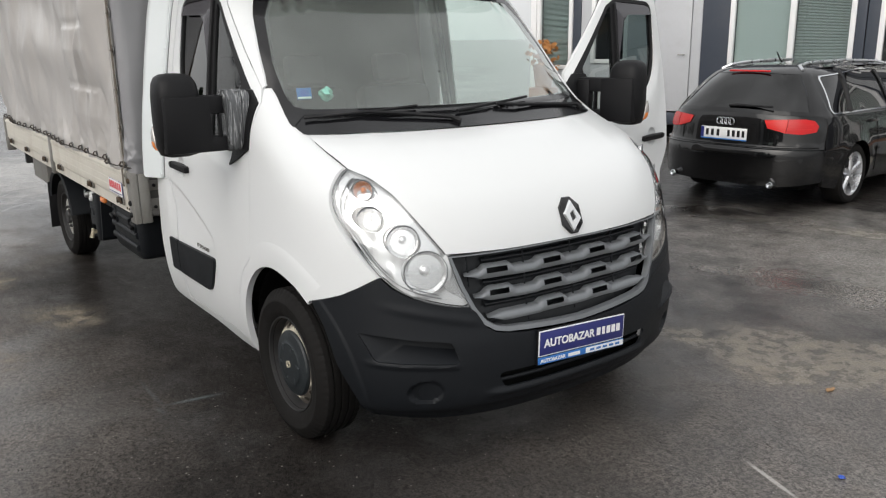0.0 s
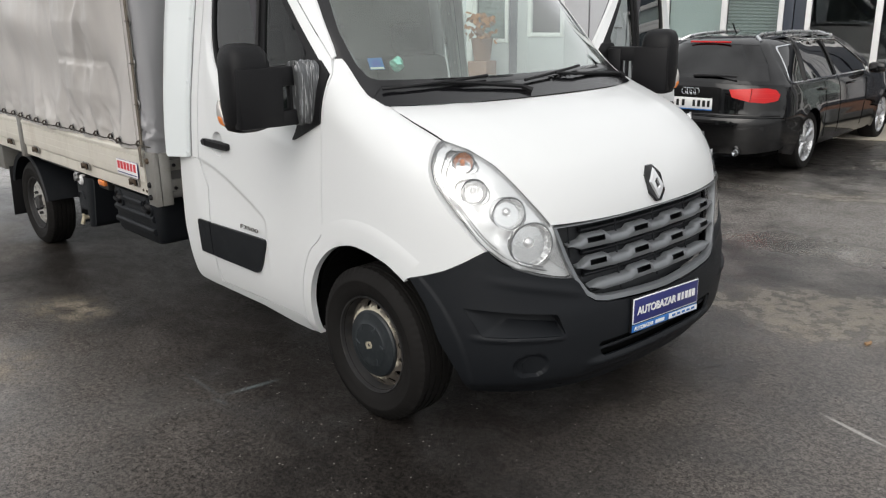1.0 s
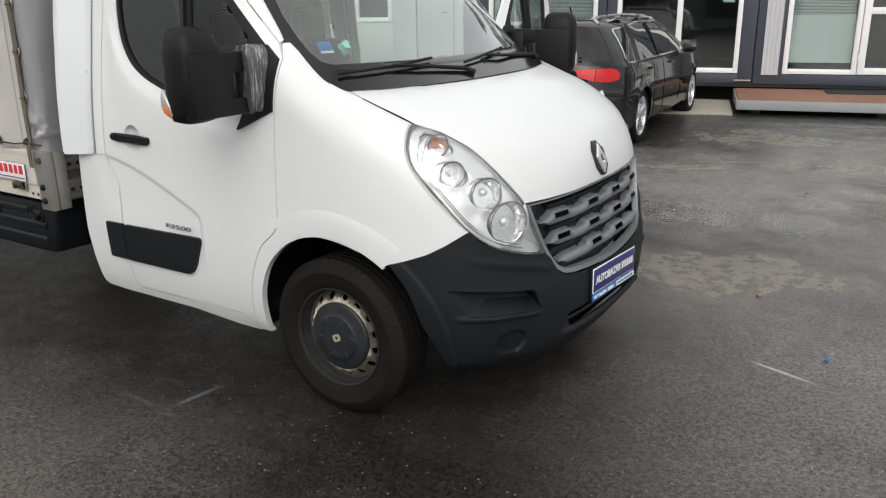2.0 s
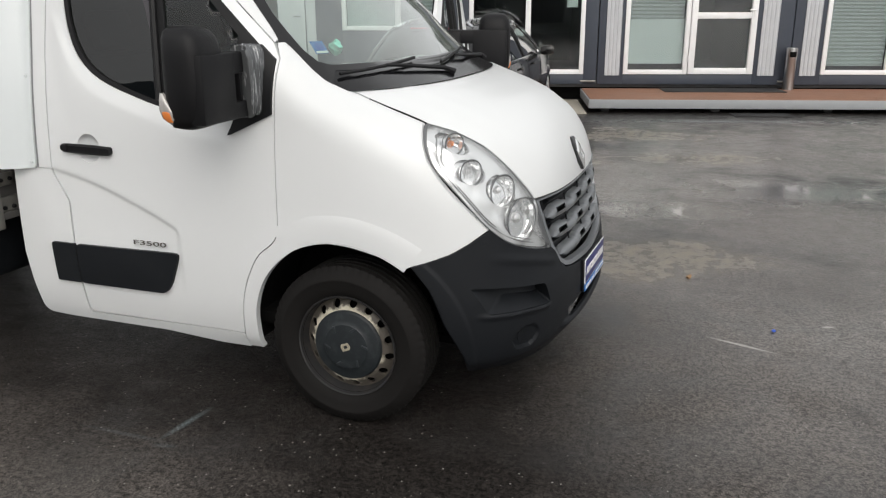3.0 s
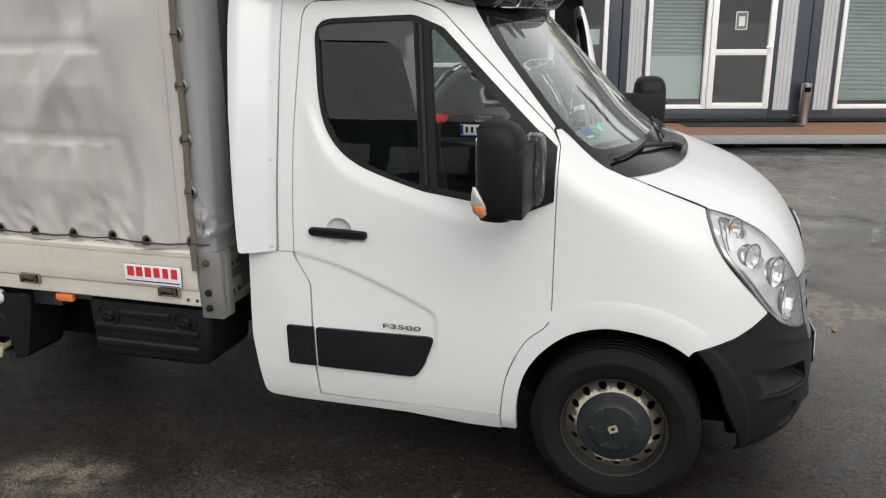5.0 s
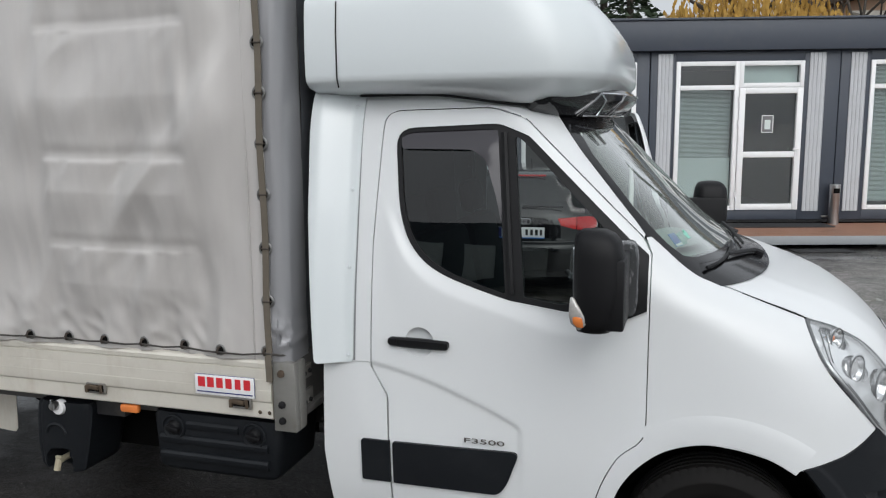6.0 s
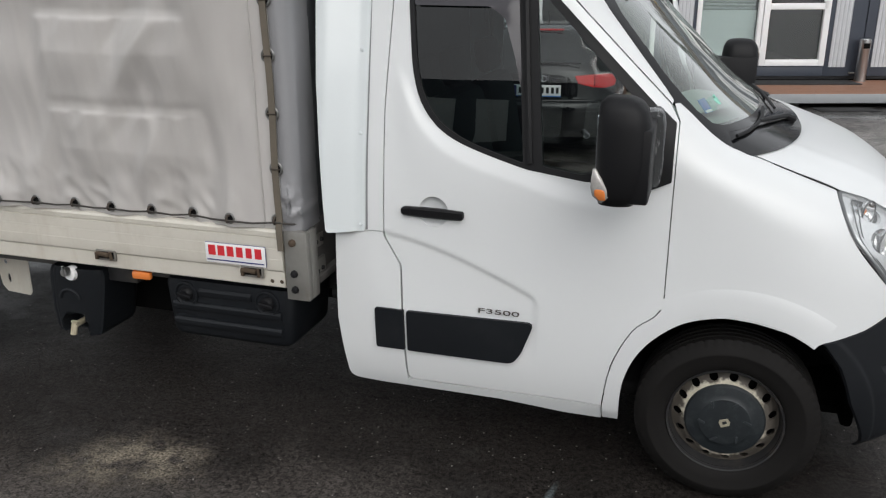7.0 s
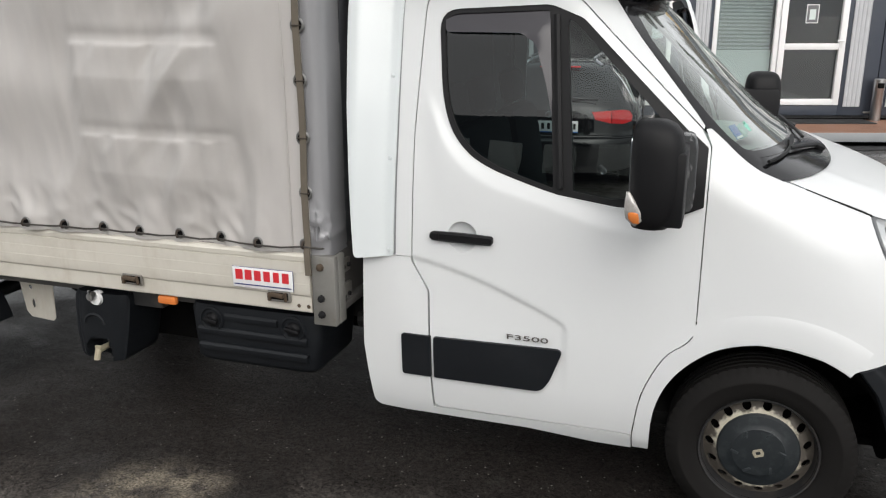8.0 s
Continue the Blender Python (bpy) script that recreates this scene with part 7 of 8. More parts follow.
def car_wheel(x, sign):
    w = thing_part("wheel", car)
    prof = [(0.225, -0.10), (0.25, -0.112), (0.29, -0.112), (0.312, -0.095), (0.320, -0.06)]
    part("tyre", Shape().lathe(prof + [(r, -a) for r, a in reversed(prof)], (0, 0, 0), "y", 40), M_RUBBER, w)
    part("rim", Shape().lathe([(0.232, sign * 0.105), (0.222, sign * 0.10), (0.212, sign * 0.05), (0.205, -sign * 0.08)], (0, 0, 0), "y", 40), M_ALLOY, w, "silver alloy rim")
    part("brake_disc", Shape().lathe([(0.0, sign * 0.02), (0.16, sign * 0.02)], (0, 0, 0), "y", 24), M_STEEL_DARK, w)
    part("rim_hub", Shape().lathe([(0.0, sign * 0.092), (0.035, sign * 0.092), (0.055, sign * 0.080), (0.06, sign * 0.04)], (0, 0, 0), "y", 20), M_ALLOY, w)
    for k in range(5):
        t = 2 * math.pi * k / 5 + 0.3
        sp = Shape()
        ring = lambda r, hw, o: [(r * math.cos(t) - e * hw * math.sin(t), sign * (o - 0.02 * (1 - q)), r * math.sin(t) + e * hw * math.cos(t)) for e, q in ((-1, 0), (-0.6, 1), (0.6, 1), (1, 0))]
        sp.loft([ring(0.04, 0.030, 0.088), ring(0.12, 0.032, 0.088), ring(0.18, 0.040, 0.092), ring(0.222, 0.055, 0.095)])
        part("spoke", sp, M_ALLOY, w)
    w.matrix_basis = Matrix.Translation((x, sign * 0.80, 0.32))


for sign in (-1, 1):
    car_wheel(0.0, sign)
    car_wheel(-2.843, sign)


# ---- ground ----
M_AUTUMN = mat("orange_brown_leaves", (0.36, 0.15, 0.04), 0.7, vary=0.5, scale=9)
M_HALL = mat("green_grey_render", (0.22, 0.24, 0.225), 0.8, vary=0.1)
M_MAT = mat("dark_rubber_mat", (0.02, 0.02, 0.021), 0.7, vary=0.2, bump=0.4, bump_scale=200)
def ground_sheet():
    s = Shape()
    n = 60
    xs = sorted(set([-300, -120, -60] + list(np.linspace(-30, 30, n)) + [60, 120, 300]))
    s.add([(x, y, -0.006 * 0 + 0.0) for x in xs for y in xs], [(i * len(xs) + j, (i + 1) * len(xs) + j, (i + 1) * len(xs) + j + 1, i * len(xs) + j + 1) for i in range(len(xs) - 1) for j in range(len(xs) - 1)])
    return s


tagged(part("ground", ground_sheet(), M_GROUND), "wet dark asphalt yard with sandy patches and puddles", "ground", kind="structure")

# ---- office of joined cabins: x along the front, y into the building ----
OFFICE = Matrix.Translation((1.64, 11.2, 0)) @ pose(0, 0, 0, 0, 0, 15.3)
office = thing("office_building", "low dark blue cabin office with white windows and doors", "building", OFFICE)


def pane_set(parent, x0, x1, z0, z1, mat_glass, inset=0.035):
    part("pane", Shape().span((x0, inset, z0), (x1, inset + 0.006, z1)), mat_glass, parent)


M_OFFICE_GLASS = glass("office_glass", (0.84, 0.87, 0.87), gain=1.6)


def frame_box(x0, x1, z0, z1, w=0.075, y0=-0.025, y1=0.06):
    """Four frame members."""
    s = Shape()
    s.span((x0, y0, z0), (x0 + w, y1, z1), 0.008)
    s.span((x1 - w, y0, z0), (x1, y1, z1), 0.008)
    s.span((x0 + w, y0, z0), (x1 - w, y1, z0 + w), 0.008)
    s.span((x0 + w, y0, z1 - w), (x1 - w, y1, z1), 0.008)
    return s


def blind(parent, x0, x1, z0, z1, slats=True, y=0.10):
    s = Shape()
    if slats:
        z = z0
        while z < z1:
            s.box(((x0 + x1) / 2, y, z), (x1 - x0, 0.020, 0.003), 0, pose(0, 0, 0, 35, 0, 0))
            z += 0.022
    else:
        s.span((x0, y, z0), (x1, y + 0.004, z1))
    part("blind", s, M_BLIND, parent, "pale lowered blind")


def window(x0, x1, z0, z1, splits=(), drops=(), transom=None, label="white-framed window"):
    w = part("window", frame_box(x0, x1, z0, z1), M_PVC, office, label)
    edges = [x0 + 0.075, *[v for q in splits for v in (q - 0.045, q + 0.045)], x1 - 0.075]
    for q in splits:
        part("mullion", Shape().span((q - 0.045, -0.022, z0 + 0.075), (q + 0.045, 0.055, z1 - 0.075), 0.008), M_PVC, w)
    zt = z1 - 0.075
    if transom:
        for a, b in zip(edges[::2], edges[1::2]):
            part("transom_bar", Shape().span((a, -0.020, transom - 0.04), (b, 0.05, transom + 0.04), 0.008), M_PVC, w)
    for i, (a, b) in enumerate(zip(edges[::2], edges[1::2])):
        if transom:
            pane_set(w, a, b, z0 + 0.075, transom - 0.04, M_OFFICE_GLASS)
            pane_set(w, a, b, transom + 0.04, zt, M_OFFICE_GLASS)
        else:
            pane_set(w, a, b, z0 + 0.075, zt, M_OFFICE_GLASS)
        if i < len(drops) and drops[i]:
            kind, lo, hi = drops[i]
            blind(w, a, b, lo, min(hi, zt), kind == "slats")
    return w


# door unit with side window
u = window(-2.17, -1.10, 0.45, 2.99, (), (("sheet", 0.62, 1.35),), 2.55, "white door unit with side window and half-lowered blind")
blind(u, -2.09, -1.18, 1.35, 2.5, True, 0.16)
tr = part("transom_window", frame_box(-1.10, -0.01, 2.55, 2.99), M_PVC, office, "white transom window")
pane_set(tr, -1.025, -0.085, 2.62, 2.92, M_OFFICE_GLASS)
blind(tr, -1.025, -0.085, 2.62, 2.92, False)
dr = part("entrance_door", frame_box(-1.09, -0.015, 0.455, 2.545, 0.10, -0.035, 0.05), M_PVC, office, "white glazed entrance door with a small notice")
part("door_rail", Shape().span((-0.99, -0.033, 1.36), (-0.115, 0.05, 1.46), 0.01), M_PVC, dr)
pane_set(dr, -0.99, -0.115, 1.46, 2.445, M_OFFICE_GLASS)
pane_set(dr, -0.99, -0.115, 0.555, 1.36, M_OFFICE_GLASS)
part("door_handle", Shape().tube([(-0.07, -0.035, 1.50), (-0.07, -0.085, 1.50), (-0.17, -0.085, 1.50)], 0.012, 8).box((-0.07, -0.038, 1.48), (0.035, 0.012, 0.20), 0.005), M_PVC, dr)
for z in (0.72, 1.95, 2.35):
    part("hinge", Shape().lathe([(0.016, -0.05), (0.016, 0.05)], (-1.10, -0.045, z), "z", 10, True), M_PVC, dr)
part("notice", Shape().span((-0.68, 0.026, 1.78), (-0.48, 0.030, 2.08)), M_LETTER, dr, "small white-edged notice on the glass")
part("notice_field", Shape().span((-0.665, 0.022, 1.795), (-0.495, 0.026, 2.065)), M_INSIDE, dr)
part("notice_bar", Shape().span((-0.63, 0.019, 1.84), (-0.53, 0.022, 2.0)), M_BLIND, dr)
# further windows
window(1.10, 3.25, 0.45, 2.99, (2.18,), (("slats", 0.60, 2.92), ("slats", 0.60, 2.92)), 2.55, "white window pair with slatted blinds")
window(-4.80, -2.84, 0.45, 2.99, (-3.80,), (), 2.55, "tall dark window pair with reflections")
window(-6.99, -5.12, 1.18, 2.75, (-6.02,), (("sheet", 1.25, 2.7), ("slats", 1.25, 2.7)), None, "white window with lowered blind")
part("tshirt_notice", Shape().span((-3.15, 0.06, 1.55), (-2.97, 0.066, 1.80)), M_BLIND, office, "pale paper behind the glass")

# wall pieces round the openings, 0.12 thick
def wall_piece(x0, x1, z0, z1, m=M_NAVY, y0=0.0, label="", name="wall_panel"):
    return part(name, Shape().span((x0, y0, z0), (x1, y0 + 0.12, z1), 0.004), m, office, label)


for x0, x1 in ((-2.84, -2.62), (-2.60, -2.17), (-0.01, 0.585), (0.60, 1.10), (-5.12, -4.98), (-4.965, -4.80), (-7.45, -6.99), (3.25, 4.4), (4.42, 9.0)):
    wall_piece(x0, x1, 0.28, 3.16)
for x0, x1, z0, z1 in ((-2.17, -0.01, 0.28, 0.45), (-2.17, -0.01, 2.99, 3.16), (1.10, 3.25, 0.28, 0.45), (1.10, 3.25, 2.99, 3.16), (-4.80, -2.84, 0.28, 0.45), (-4.80, -2.84, 2.99, 3.16), (-6.99, -5.12, 0.28, 1.18), (-6.99, -5.12, 2.75, 3.16)):
    wall_piece(x0, x1, z0, z1)
# light ribbed sheets beside the openings
def ribbed(x0, x1, z0, z1):
    s = Shape()
    n = max(2, round((x1 - x0) / 0.07))
    prof = []
    for i in range(n):
        a = x0 + (x1 - x0) * i / n
        w = (x1 - x0) / n
        prof += [(a, -0.022), (a + 0.55 * w, -0.022), (a + 0.7 * w, -0.012), (a + 0.85 * w, -0.012)]
    prof += [(x1, -0.022)]
    s.loft([[(x, y, z) for x, y in prof] + [(x1, -0.002, z), (x0, -0.002, z)] for z in (z0, z1)])
    return s


for x0, x1 in ((-2.48, -2.23), (0.07, 0.34), (0.76, 1.02)):
    part("ribbed_sheet", ribbed(x0, x1, 0.43, 3.12), M_LIGHT_PANEL, office, "light grey ribbed cladding sheet", angle=20)
# pale cabin at the far end with a flush door
for xa, xb, za, zb in ((-8.78, -8.33, 0.45, 3.16), (-9.71, -9.50, 0.45, 3.16), (-9.50, -8.78, 0.45, 1.26), (-9.50, -8.78, 2.5, 3.16)):
    part("pale_wall", Shape().span((xa, 0.0, za), (xb, 0.12, zb), 0.004), M_LIGHT_PANEL, office, "pale grey cabin wall")
window(-9.50, -8.78, 1.26, 2.5, (), (), None, "small white-framed window")
wall_piece(-9.88, -9.72, 0.28, 3.16, name="corner_post")
window(-10.65, -9.89, 1.15, 2.99, (), (("slats", 1.25, 2.9),), None, "white porch window with blind")
part("pale_wall", Shape().span((-10.65, 0.0, 0.45), (-9.89, 0.12, 1.15), 0.004), M_LIGHT_PANEL, office)
part("end_post", Shape().span((-10.78, -0.03, 0.25), (-10.66, 0.10, 3.16), 0.01), M_PVC, office, "white end post")

part("pale_wall", Shape().span((-7.62, 0.0, 0.45), (-7.455, 0.12, 3.16), 0.004), M_LIGHT_PANEL, office)
part("pale_wall", Shape().span((-8.32, 0.0, 2.6), (-7.63, 0.12, 3.16), 0.004), M_LIGHT_PANEL, office)
sd = part("side_door", Shape().span((-8.31, 0.012, 0.47), (-7.64, 0.07, 2.59), 0.006), M_LIGHT_PANEL, office, "pale grey flush side door")
part("door_handle", Shape().tube([(-7.73, 0.01, 1.42), (-7.73, -0.04, 1.42), (-7.83, -0.04, 1.42)], 0.010, 8), M_GALV, sd)
part("base_strip", Shape().span((-10.7, 0.01, 0.25), (-7.455, 0.13, 0.445), 0.004), M_NAVY, office, "dark base strip")
# roof, fascia, back, interior
part("fascia", Shape().span((-10.95, -0.14, 3.165), (9.2, 0.0, 3.66), 0.01), M_NAVY, office, "dark blue roof fascia")
part("roof", Shape().span((-10.95, 0.005, 3.17), (9.2, 5.6, 3.60), 0.01), M_NAVY, office)
part("roof_edge", Shape().span((-11.0, -0.17, 3.662), (9.25, 5.65, 3.70), 0.006), M_NAVY, office)
part("back_wall", Shape().span((-10.7, 5.4, 0.2), (9.0, 5.5, 3.16), 0.004), M_INSIDE, office)
for x in (-10.7, -7.40, -2.66, 0.56, 8.9):
    part("cross_wall", Shape().span((x, 0.13, 0.3), (x + 0.08, 5.39, 3.16)), M_INSIDE, office)
part("floor", Shape().span((-10.7, 0.13, 0.22), (9.0, 5.39, 0.30)), M_INSIDE, office)
# near-black block put in for the shade below the floor
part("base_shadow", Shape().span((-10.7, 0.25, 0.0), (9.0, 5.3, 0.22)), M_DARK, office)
for x in (-2.75, 0.55):
    part("cable_hook", Shape().tube([(x - 0.12, -0.03, 0.335), (x + 0.12, -0.03, 0.335)], 0.016, 8).tube([(x - 0.12, 0, 0.335), (x - 0.12, -0.03, 0.335)], 0.016, 8), M_GALV, office)

# deck in front
deck = thing("wooden_deck", "low brown board deck with pale grey edge by the office", "deck", OFFICE @ Matrix.Translation((0, 0, -0.036)))
for k in range(12):
    y = -1.55 + k * 0.128
    part("plank", Shape().span((-2.85, y, 0.222), (8.0, y + 0.122, 0.25), 0.004), M_DECK, deck)
part("deck_edge", Shape().span((-2.86, -1.575, 0.105), (8.0, -1.552, 0.240), 0.004), M_DECK_EDGE, deck, "pale grey edge board")
part("deck_end", Shape().span((-2.875, -1.552, 0.105), (-2.855, -0.02, 0.240), 0.004), M_DECK_EDGE, deck)
for y in (-1.40, -0.75, -0.10):
    part("deck_joist", Shape().span((-2.7, y, 0.10), (7.9, y + 0.06, 0.215), 0.01), M_DARK, deck)
for x in (-2.6, -0.9, 0.8, 2.5, 4.2):
    part("deck_foot", Shape().box((x, -1.30, 0.052), (0.14, 0.10, 0.104), 0.01), M_STEEL_DARK, deck)
mt = tagged(part("door_mat", Shape().span((-1.55, -0.62, 0.216), (0.40, -0.06, 0.230), 0.004), M_MAT, None, "", OFFICE), "dark rubber door mat lying on the deck", "mat")
mt2 = tagged(part("rubber_mat", Shape().span((-0.75, -1.95, 0.002), (0.12, -1.62, 0.014), 0.004), M_MAT, None, "", OFFICE), "dark mat lying on the asphalt by the deck", "mat")
bin_ = tagged(part("ash_bin", Shape().lathe([(0.085, -0.035), (0.085, 0.46), (0.088, 0.465), (0.088, 0.64), (0.080, 0.65), (0.0, 0.652)], (0, 0, 0), "z", 28), M_STAINLESS, None, "", OFFICE @ Matrix.Translation((0.555, -0.16, 0.25))), "brushed steel standing ash bin on the deck", "ash bin")
part("bin_slot", Shape().loft([[(0.09 * math.sin(a), -0.09 * math.cos(a), z) for a in np.linspace(-0.65, 0.65, 9)] for z in (0.50, 0.585)], closed=False), M_DARK, bin_, "dark oval opening")
part("slab", Shape().span((-4.3, -1.75, 0.0), (-2.92, -0.02, 0.02), 0.006), M_CONCRETE, office, "sandy concrete strip")

# potted plant by the porch
pot = tagged(part("potted_plant", Shape().lathe([(0.0, 0.0), (0.15, 0.0), (0.20, 0.38), (0.215, 0.40), (0.19, 0.40)], (0, 0, 0), "z", 20), M_DECK, None, "", OFFICE @ Matrix.Translation((-10.15, -0.55, 0.85))), "withered orange-leaved plant in a brown pot on a stand", "plant")
part("stand", Shape().span((-0.2, -0.2, -0.85), (0.2, 0.2, -0.004), 0.02), M_DECK, pot)
rng = random.Random(11)
lv = Shape()
for i in range(140):
    a, r, z = rng.uniform(0, 6.28), rng.uniform(0.02, 0.28), rng.uniform(0.35, 0.85)
    c = Vector((r * math.cos(a), r * math.sin(a), z))
    u, w = Vector((rng.uniform(-1, 1), rng.uniform(-1, 1), rng.uniform(-1, 1))).normalized(), Vector((rng.uniform(-1, 1), rng.uniform(-1, 1), rng.uniform(-1, 0.2))).normalized()
    lv.add([c, c + u * 0.05 + w * 0.05, c + w * 0.13, c - u * 0.05 + w * 0.05], [(0, 1, 2, 3)])
part("leaves", lv, M_AUTUMN, pot, "orange brown leaves", flat=True)

# ---- trees and houses round the yard ----
def blades(rng, n, place, size, droop=0.0):
    """A crown of many small leaf sprays."""
    s = Shape()
    for i in range(n):
        c, out = place(rng)
        u = Vector((rng.uniform(-1, 1), rng.uniform(-1, 1), rng.uniform(-0.6, 0.6))).normalized()
        w = (out + Vector((rng.uniform(-0.4, 0.4), rng.uniform(-0.4, 0.4), -droop))).normalized()
        k = size * rng.uniform(0.6, 1.3)
        s.add([c - u * 0.35 * k, c + w * 0.5 * k - u * 0.2 * k, c + w * k, c + w * 0.5 * k + u * 0.3 * k], [(0, 1, 2, 3)])
    return s


def conifer(seed, h=11.0, count=2200, size=0.42):
    rng = random.Random(seed)
    t = thing("conifer", "dark green spruce at the edge of the yard", "tree")
    part("trunk", Shape().tube([(0, 0, 0), (0.05, 0, h * 0.5), (0, 0.03, h)], [0.18, 0.12, 0.02], 8), M_BARK, t)

    def place(r):
        z = h * (0.08 + 0.92 * r.random() ** 1.25)
        reach = (h - z) / h * 2.3 * (0.75 + 0.25 * math.sin(z * 5))
        a = r.uniform(0, 6.283)
        q = reach * math.sqrt(r.random())
        return Vector((q * math.cos(a), q * math.sin(a), z)), Vector((math.cos(a), math.sin(a), -0.25))
    part("crown", blades(rng, count, place, size), M_FOLIAGE, t, flat=True)
    return t


def willow(seed, h=6.5, spread=3.2):
    rng = random.Random(seed)
    t = thing("willow", "weeping willow with yellow autumn leaves", "tree")
    part("trunk", Shape().tube([(0, 0, 0), (0.1, 0, 2.0), (0.2, 0.1, h * 0.75)], [0.32, 0.26, 0.08], 10), M_BARK, t)
    for i in range(7):
        a = i * 0.9
        part("limb", Shape().tube([(0.1, 0, 2.2 + 0.2 * i), (spread * 0.35 * math.cos(a), spread * 0.35 * math.sin(a), h * 0.8), (spread * 0.7 * math.cos(a), spread * 0.7 * math.sin(a), h * 0.9)], [0.13, 0.08, 0.03], 6), M_BARK, t)
    s = Shape()
    for i in range(900):
        a, q = rng.uniform(0, 6.283), spread * math.sqrt(rng.random())
        top = h * (1 - 0.32 * (q / spread) ** 2) * rng.uniform(0.86, 1.02)
        x, y = q * math.cos(a), q * math.sin(a)
        n = rng.randint(8, 14)
        drop = rng.uniform(1.2, 3.2)
        for j in range(n):
            z = top - drop * j / n
            c = Vector((x + 0.10 * j / n * math.cos(a) * 3 + rng.uniform(-0.05, 0.05), y + 0.3 * j / n * math.sin(a) + rng.uniform(-0.05, 0.05), z))
            u = Vector((rng.uniform(-1, 1), rng.uniform(-1, 1), 0)).normalized()
            s.add([c, c + u * 0.05 - Vector((0, 0, 0.09)), c - Vector((0, 0, 0.22)), c - u * 0.05 - Vector((0, 0, 0.09))], [(0, 1, 2, 3)])
    part("crown", s, M_WILLOW, t, flat=True)
    return t


def bare_tree(seed, h=9.0):
    rng = random.Random(seed)
    t = thing("bare_tree", "leafless brown tree behind the office", "tree")
    s = Shape()

    def grow(p, d, length, r, depth):
        e = p + d * length
        s.tube([p, (p + e) / 2 + Vector((rng.uniform(-0.05, 0.05), rng.uniform(-0.05, 0.05), 0)) * length, e], [r, r * 0.85, r * 0.65], 5)
        if depth:
            for _ in range(3):
                nd = (d + Vector((rng.uniform(-0.8, 0.8), rng.uniform(-0.8, 0.8), rng.uniform(-0.1, 0.6)))).normalized()
                grow(e, nd, length * rng.uniform(0.6, 0.85), r * 0.6, depth - 1)
    grow(Vector((0, 0, 0)), Vector((0, 0, 1)), h * 0.28, 0.16, 5)
    part("branches", s, M_BARK, t)
    return t


w1 = willow(2)
w1.matrix_basis = pose(1.3, 22.5, 0, 0, 0, 40)
tagged(w1, group="trees behind the office")
c1 = conifer(4)
c1.matrix_basis = pose(-2.4, 25, 0)
tagged(c1, group="trees behind the office")
for x, y, s, r in ((-5.5, 27, 1.1, 50), (-9, 26, 0.9, 100), (-14, 25, 1.0, 10), (-3.6, 29, 1.2, 200), (9.5, 30, 1.1, 150)):
    copy_thing(c1, pose(x, y, 0, 0, 0, r) @ Matrix.Scale(s, 4))
b1 = bare_tree(6)
b1.matrix_basis = pose(4.4, 24, 0)
tagged(b1, group="trees behind the office")
for x, y, r in ((5.6, 26, 60), (-12, 21, 120), (-10.5, 23, 200), (-15.5, 19, 20)):
    copy_thing(b1, pose(x, y, 0, 0, 0, r))
c2 = conifer(9, 12.0, 7000, 0.30)
c2.matrix_basis = pose(-38, -9, 0) @ Matrix.Scale(0.6, 4)
tagged(c2, group="trees across the yard")
rng = random.Random(21)
for i in range(44):
    copy_thing(c2, pose(-46 + rng.uniform(-3, 6) + i * 0.5, -6 - i * 1.0 + rng.uniform(-1, 1), 0, 0, 0, rng.uniform(0, 360)) @ Matrix.Scale(rng.uniform(0.45, 0.78), 4))

house = thing("house", "peach rendered house behind the trees", "house", pose(8.2, 27, 0, 0, 0, 15))
part("wall", Shape().span((-2.6, 0, 0), (6, 6, 6.2), 0.02), M_ORANGE_WALL, house)
part("roof", Shape().add([(-3.1, -0.5, 6.15), (6.5, -0.5, 6.15), (6.5, 6.5, 6.15), (-3.1, 6.5, 6.15), (-3.1, 3, 8.3), (6.5, 3, 8.3)], [(0, 1, 5, 4), (2, 3, 4, 5), (0, 4, 3), (1, 2, 5), (0, 3, 2, 1)]), M_RUST, house, flat=True)
part("porch_roof", Shape().box((-2.6, -0.9, 5.25), (2.4, 1.6, 0.12), 0.02, pose(0, 0, 0, 14, 0, 0)), M_CONCRETE, house)
part("window", Shape().span((-1.9, -0.04, 5.55), (-0.9, 0.02, 6.1), 0.01), M_GLOSS_BLACK, house)
house2 = thing("house", "pale house seen between conifers", "house", pose(-4.5, 32, 0, 0, 0, 10))
part("wall", Shape().span((-3, 0, 0), (3, 6, 6.0), 0.02), M_ORANGE_WALL, house2)
part("roof", Shape().span((-3.3, -0.4, 6.0), (3.3, 6.4, 6.25), 0.02), M_LIGHT_PANEL, house2)

# ---- hall across the yard, mirrored in the cab's side windows ----
hall = thing("sales_hall", "dark fronted sales hall across the yard", "building", pose(-4, -17, 0, 0, 0, 4))
part("lower_wall", Shape().span((-14, -6, 0), (14, -0.1, 2.6), 0.02), M_HALL, hall, "pale green-grey lower wall")
part("fascia", Shape().span((-14.2, -6.2, 2.61), (14.2, 0.0, 4.6), 0.02), M_NAVY, hall, "dark blue fascia")
for k in range(10):
    part("letter_bar", Shape().box((-6.5 + 1.35 * k, 0.03, 3.55), (0.8, 0.05, 1.0), 0.01), M_BLIND, hall, "pale sign lettering bar")
for k in range(7):
    part("window", Shape().span((-12.5 + 3.7 * k, -0.12, 0.5), (-10.4 + 3.7 * k, -0.06, 2.3), 0.02), M_GLOSS_BLACK, hall, "dark window")

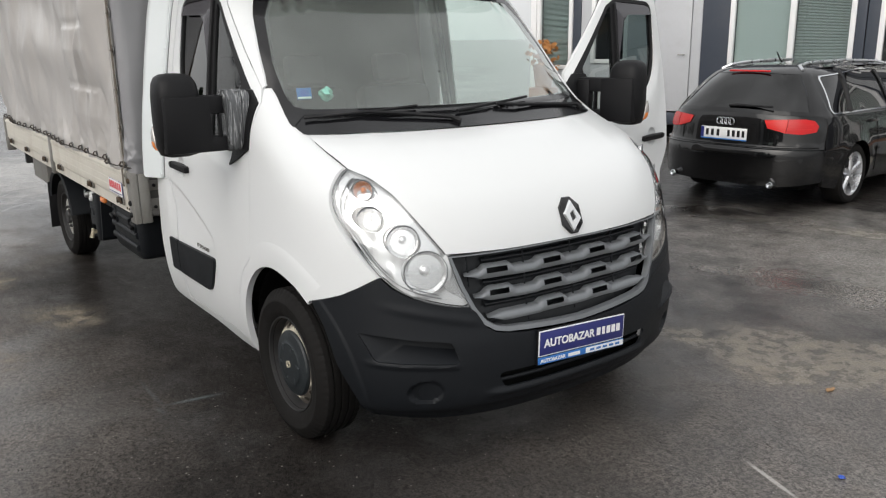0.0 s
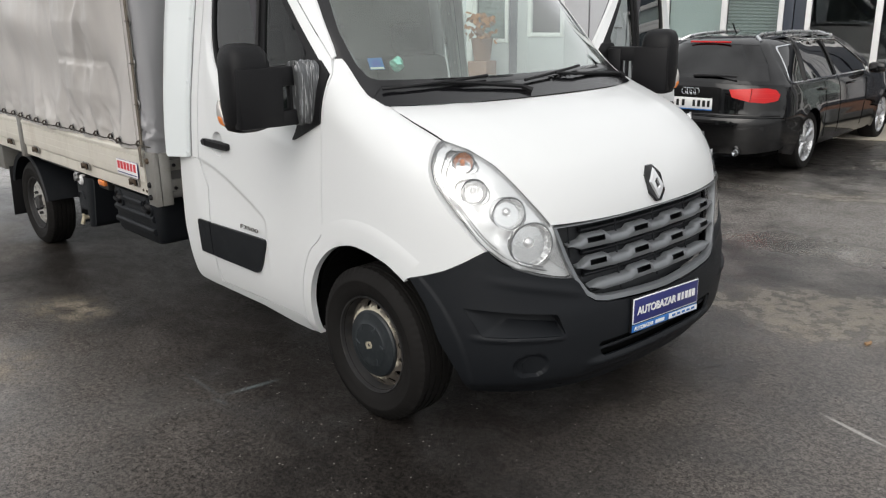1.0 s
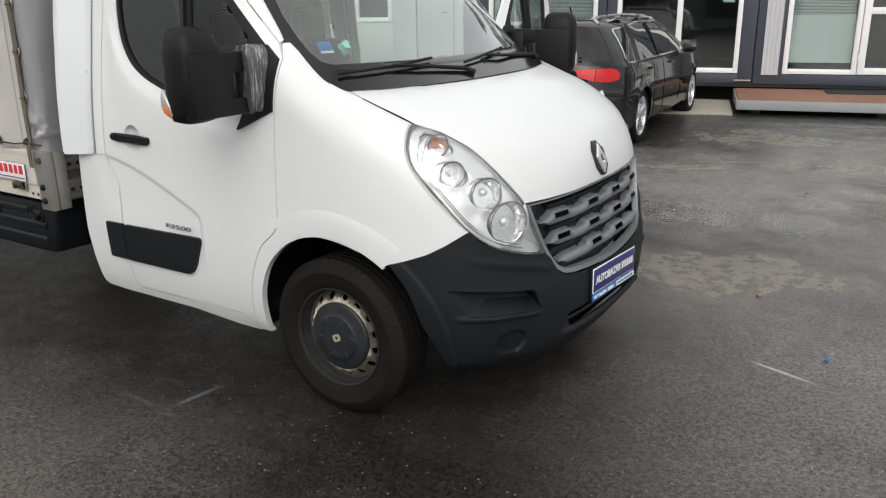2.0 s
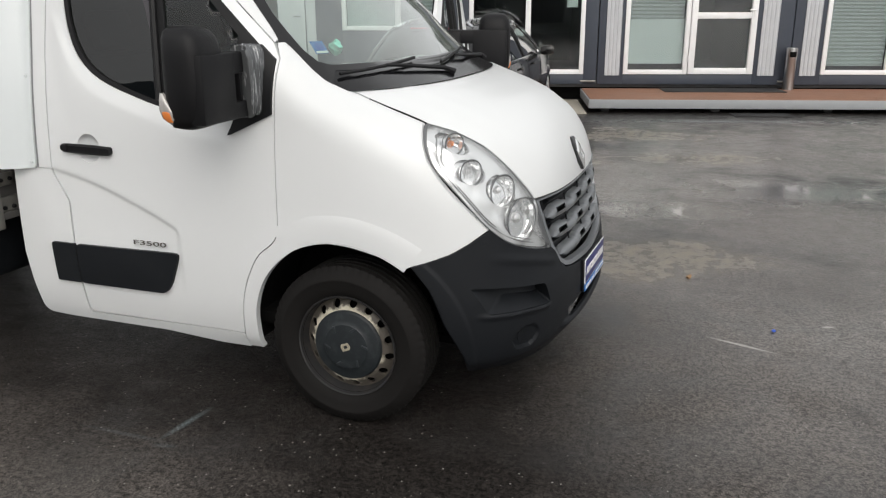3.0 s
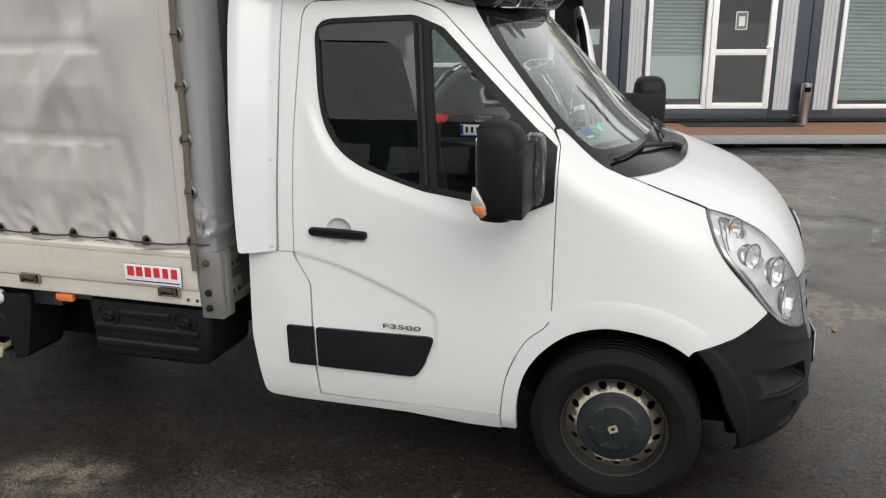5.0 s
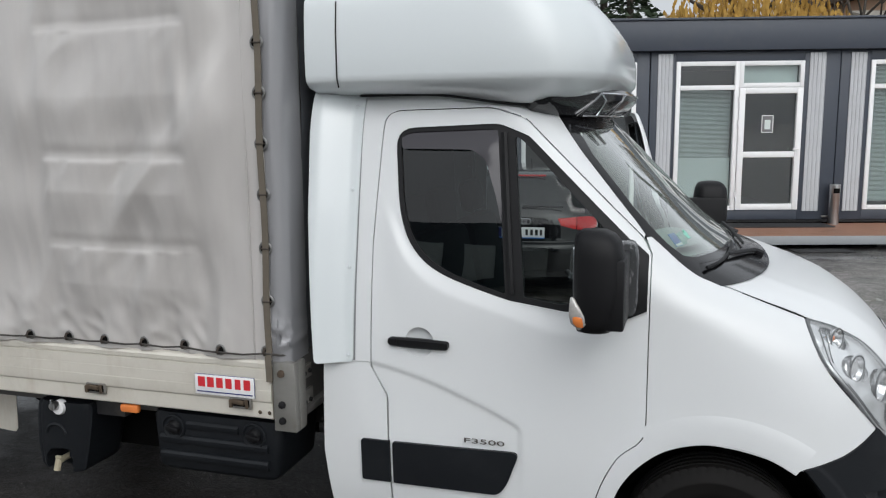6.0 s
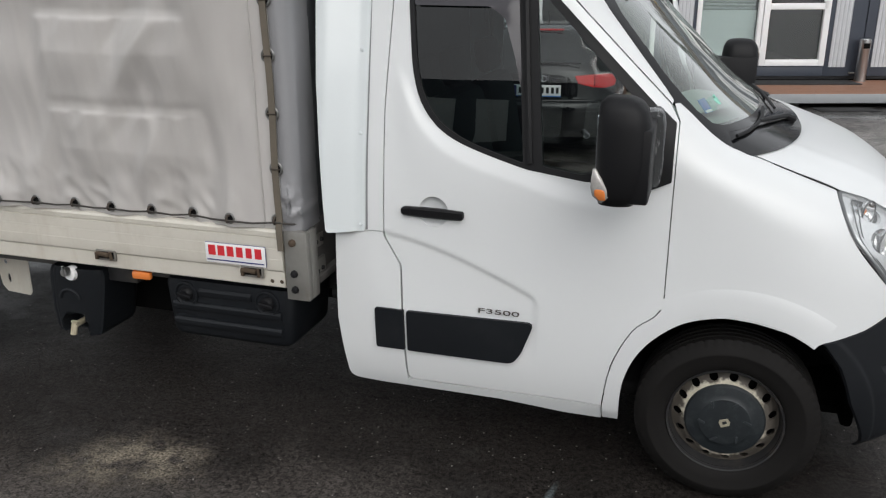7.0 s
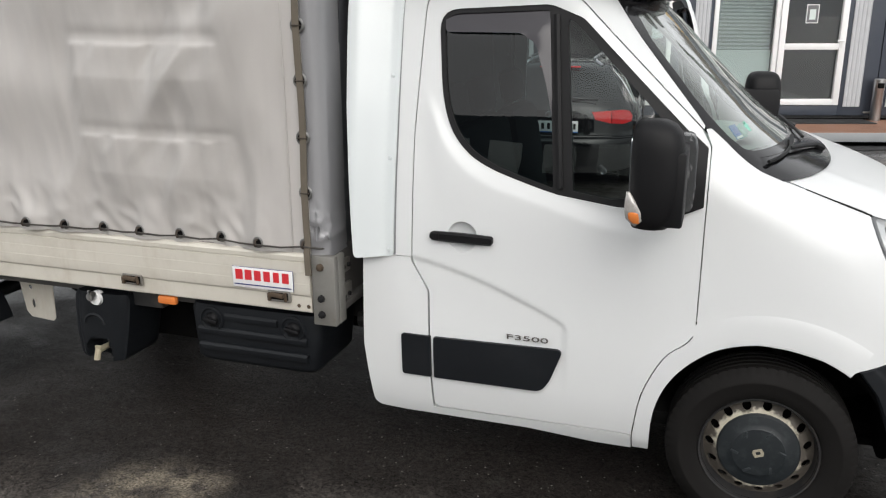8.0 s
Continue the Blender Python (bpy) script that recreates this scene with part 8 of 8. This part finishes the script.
# ---- litter on the ground ----
M_BLUE_SCRAP = mat("blue_plastic_scrap", (0.03, 0.09, 0.45), 0.4, vary=0.2, scale=80)
M_DEAD_LEAF = mat("dead_leaf", (0.30, 0.18, 0.09), 0.7, vary=0.3, scale=60)


def scrap(name, label, category, x, y, size, material, seed):
    """A small crumpled flat piece lying on the ground."""
    rng = random.Random(seed)
    t = thing(name, label, category, pose(x, y, 0.0, 0, 0, rng.uniform(0, 360)))
    s = Shape()
    rim = [(size * rng.uniform(0.7, 1.1) * math.cos(a), 0.6 * size * rng.uniform(0.7, 1.1) * math.sin(a)) for a in np.linspace(0, 2 * math.pi, 10)[:-1]]
    tops = [(u, v, 0.006 + rng.uniform(0.0, 0.008)) for u, v in rim]
    s.loft([[(u, v, z - 0.005) for u, v, z in tops], tops, [(u * 0.5, v * 0.5, z + 0.004) for u, v, z in tops]])
    part("sheet", s, material, t, flat=True)
    return t


scrap("plastic_scrap", "small crumpled blue plastic scrap on wet asphalt", "litter", 1.72, 0.63, 0.016, M_BLUE_SCRAP, 5)
scrap("dead_leaf", "dry orange brown leaf on the asphalt", "leaf", 1.24, 1.40, 0.032, M_DEAD_LEAF, 8)
M_GRIT = mat("pale_grit", (0.22, 0.205, 0.185), 0.7, vary=0.5, scale=90)
rng = random.Random(77)
grit = Shape()
for i in range(1500):
    x, y = rng.uniform(-4.2, 3.6), rng.uniform(-2.7, 0.4)
    if i % 3 == 0:
        x, y = rng.gauss(-1.0, 1.2), rng.gauss(-1.7, 0.4)
    k = 0.0011 + 0.0042 * rng.random() ** 3
    turn = rng.uniform(0, 3.14)
    c, s = math.cos(turn), math.sin(turn)
    pts = [(1.3, 0, 0.3), (0, 0.9, 0.4), (-1.2, 0.1, 0.3), (0.1, -0.9, 0.35), (0.1, 0, 1.0), (0, 0, -0.3)]
    grit.add([(x + k * (u * c - v * s), y + k * (u * s + v * c), k * w) for u, v, w in pts], [(0, 1, 4), (1, 2, 4), (2, 3, 4), (3, 0, 4), (1, 0, 5), (2, 1, 5), (3, 2, 5), (0, 3, 5)])
loose = part("grit", grit, M_GRIT, None, flat=True)
tagged(loose, "pale loose grit scattered over dark asphalt", "grit", kind="stuff")
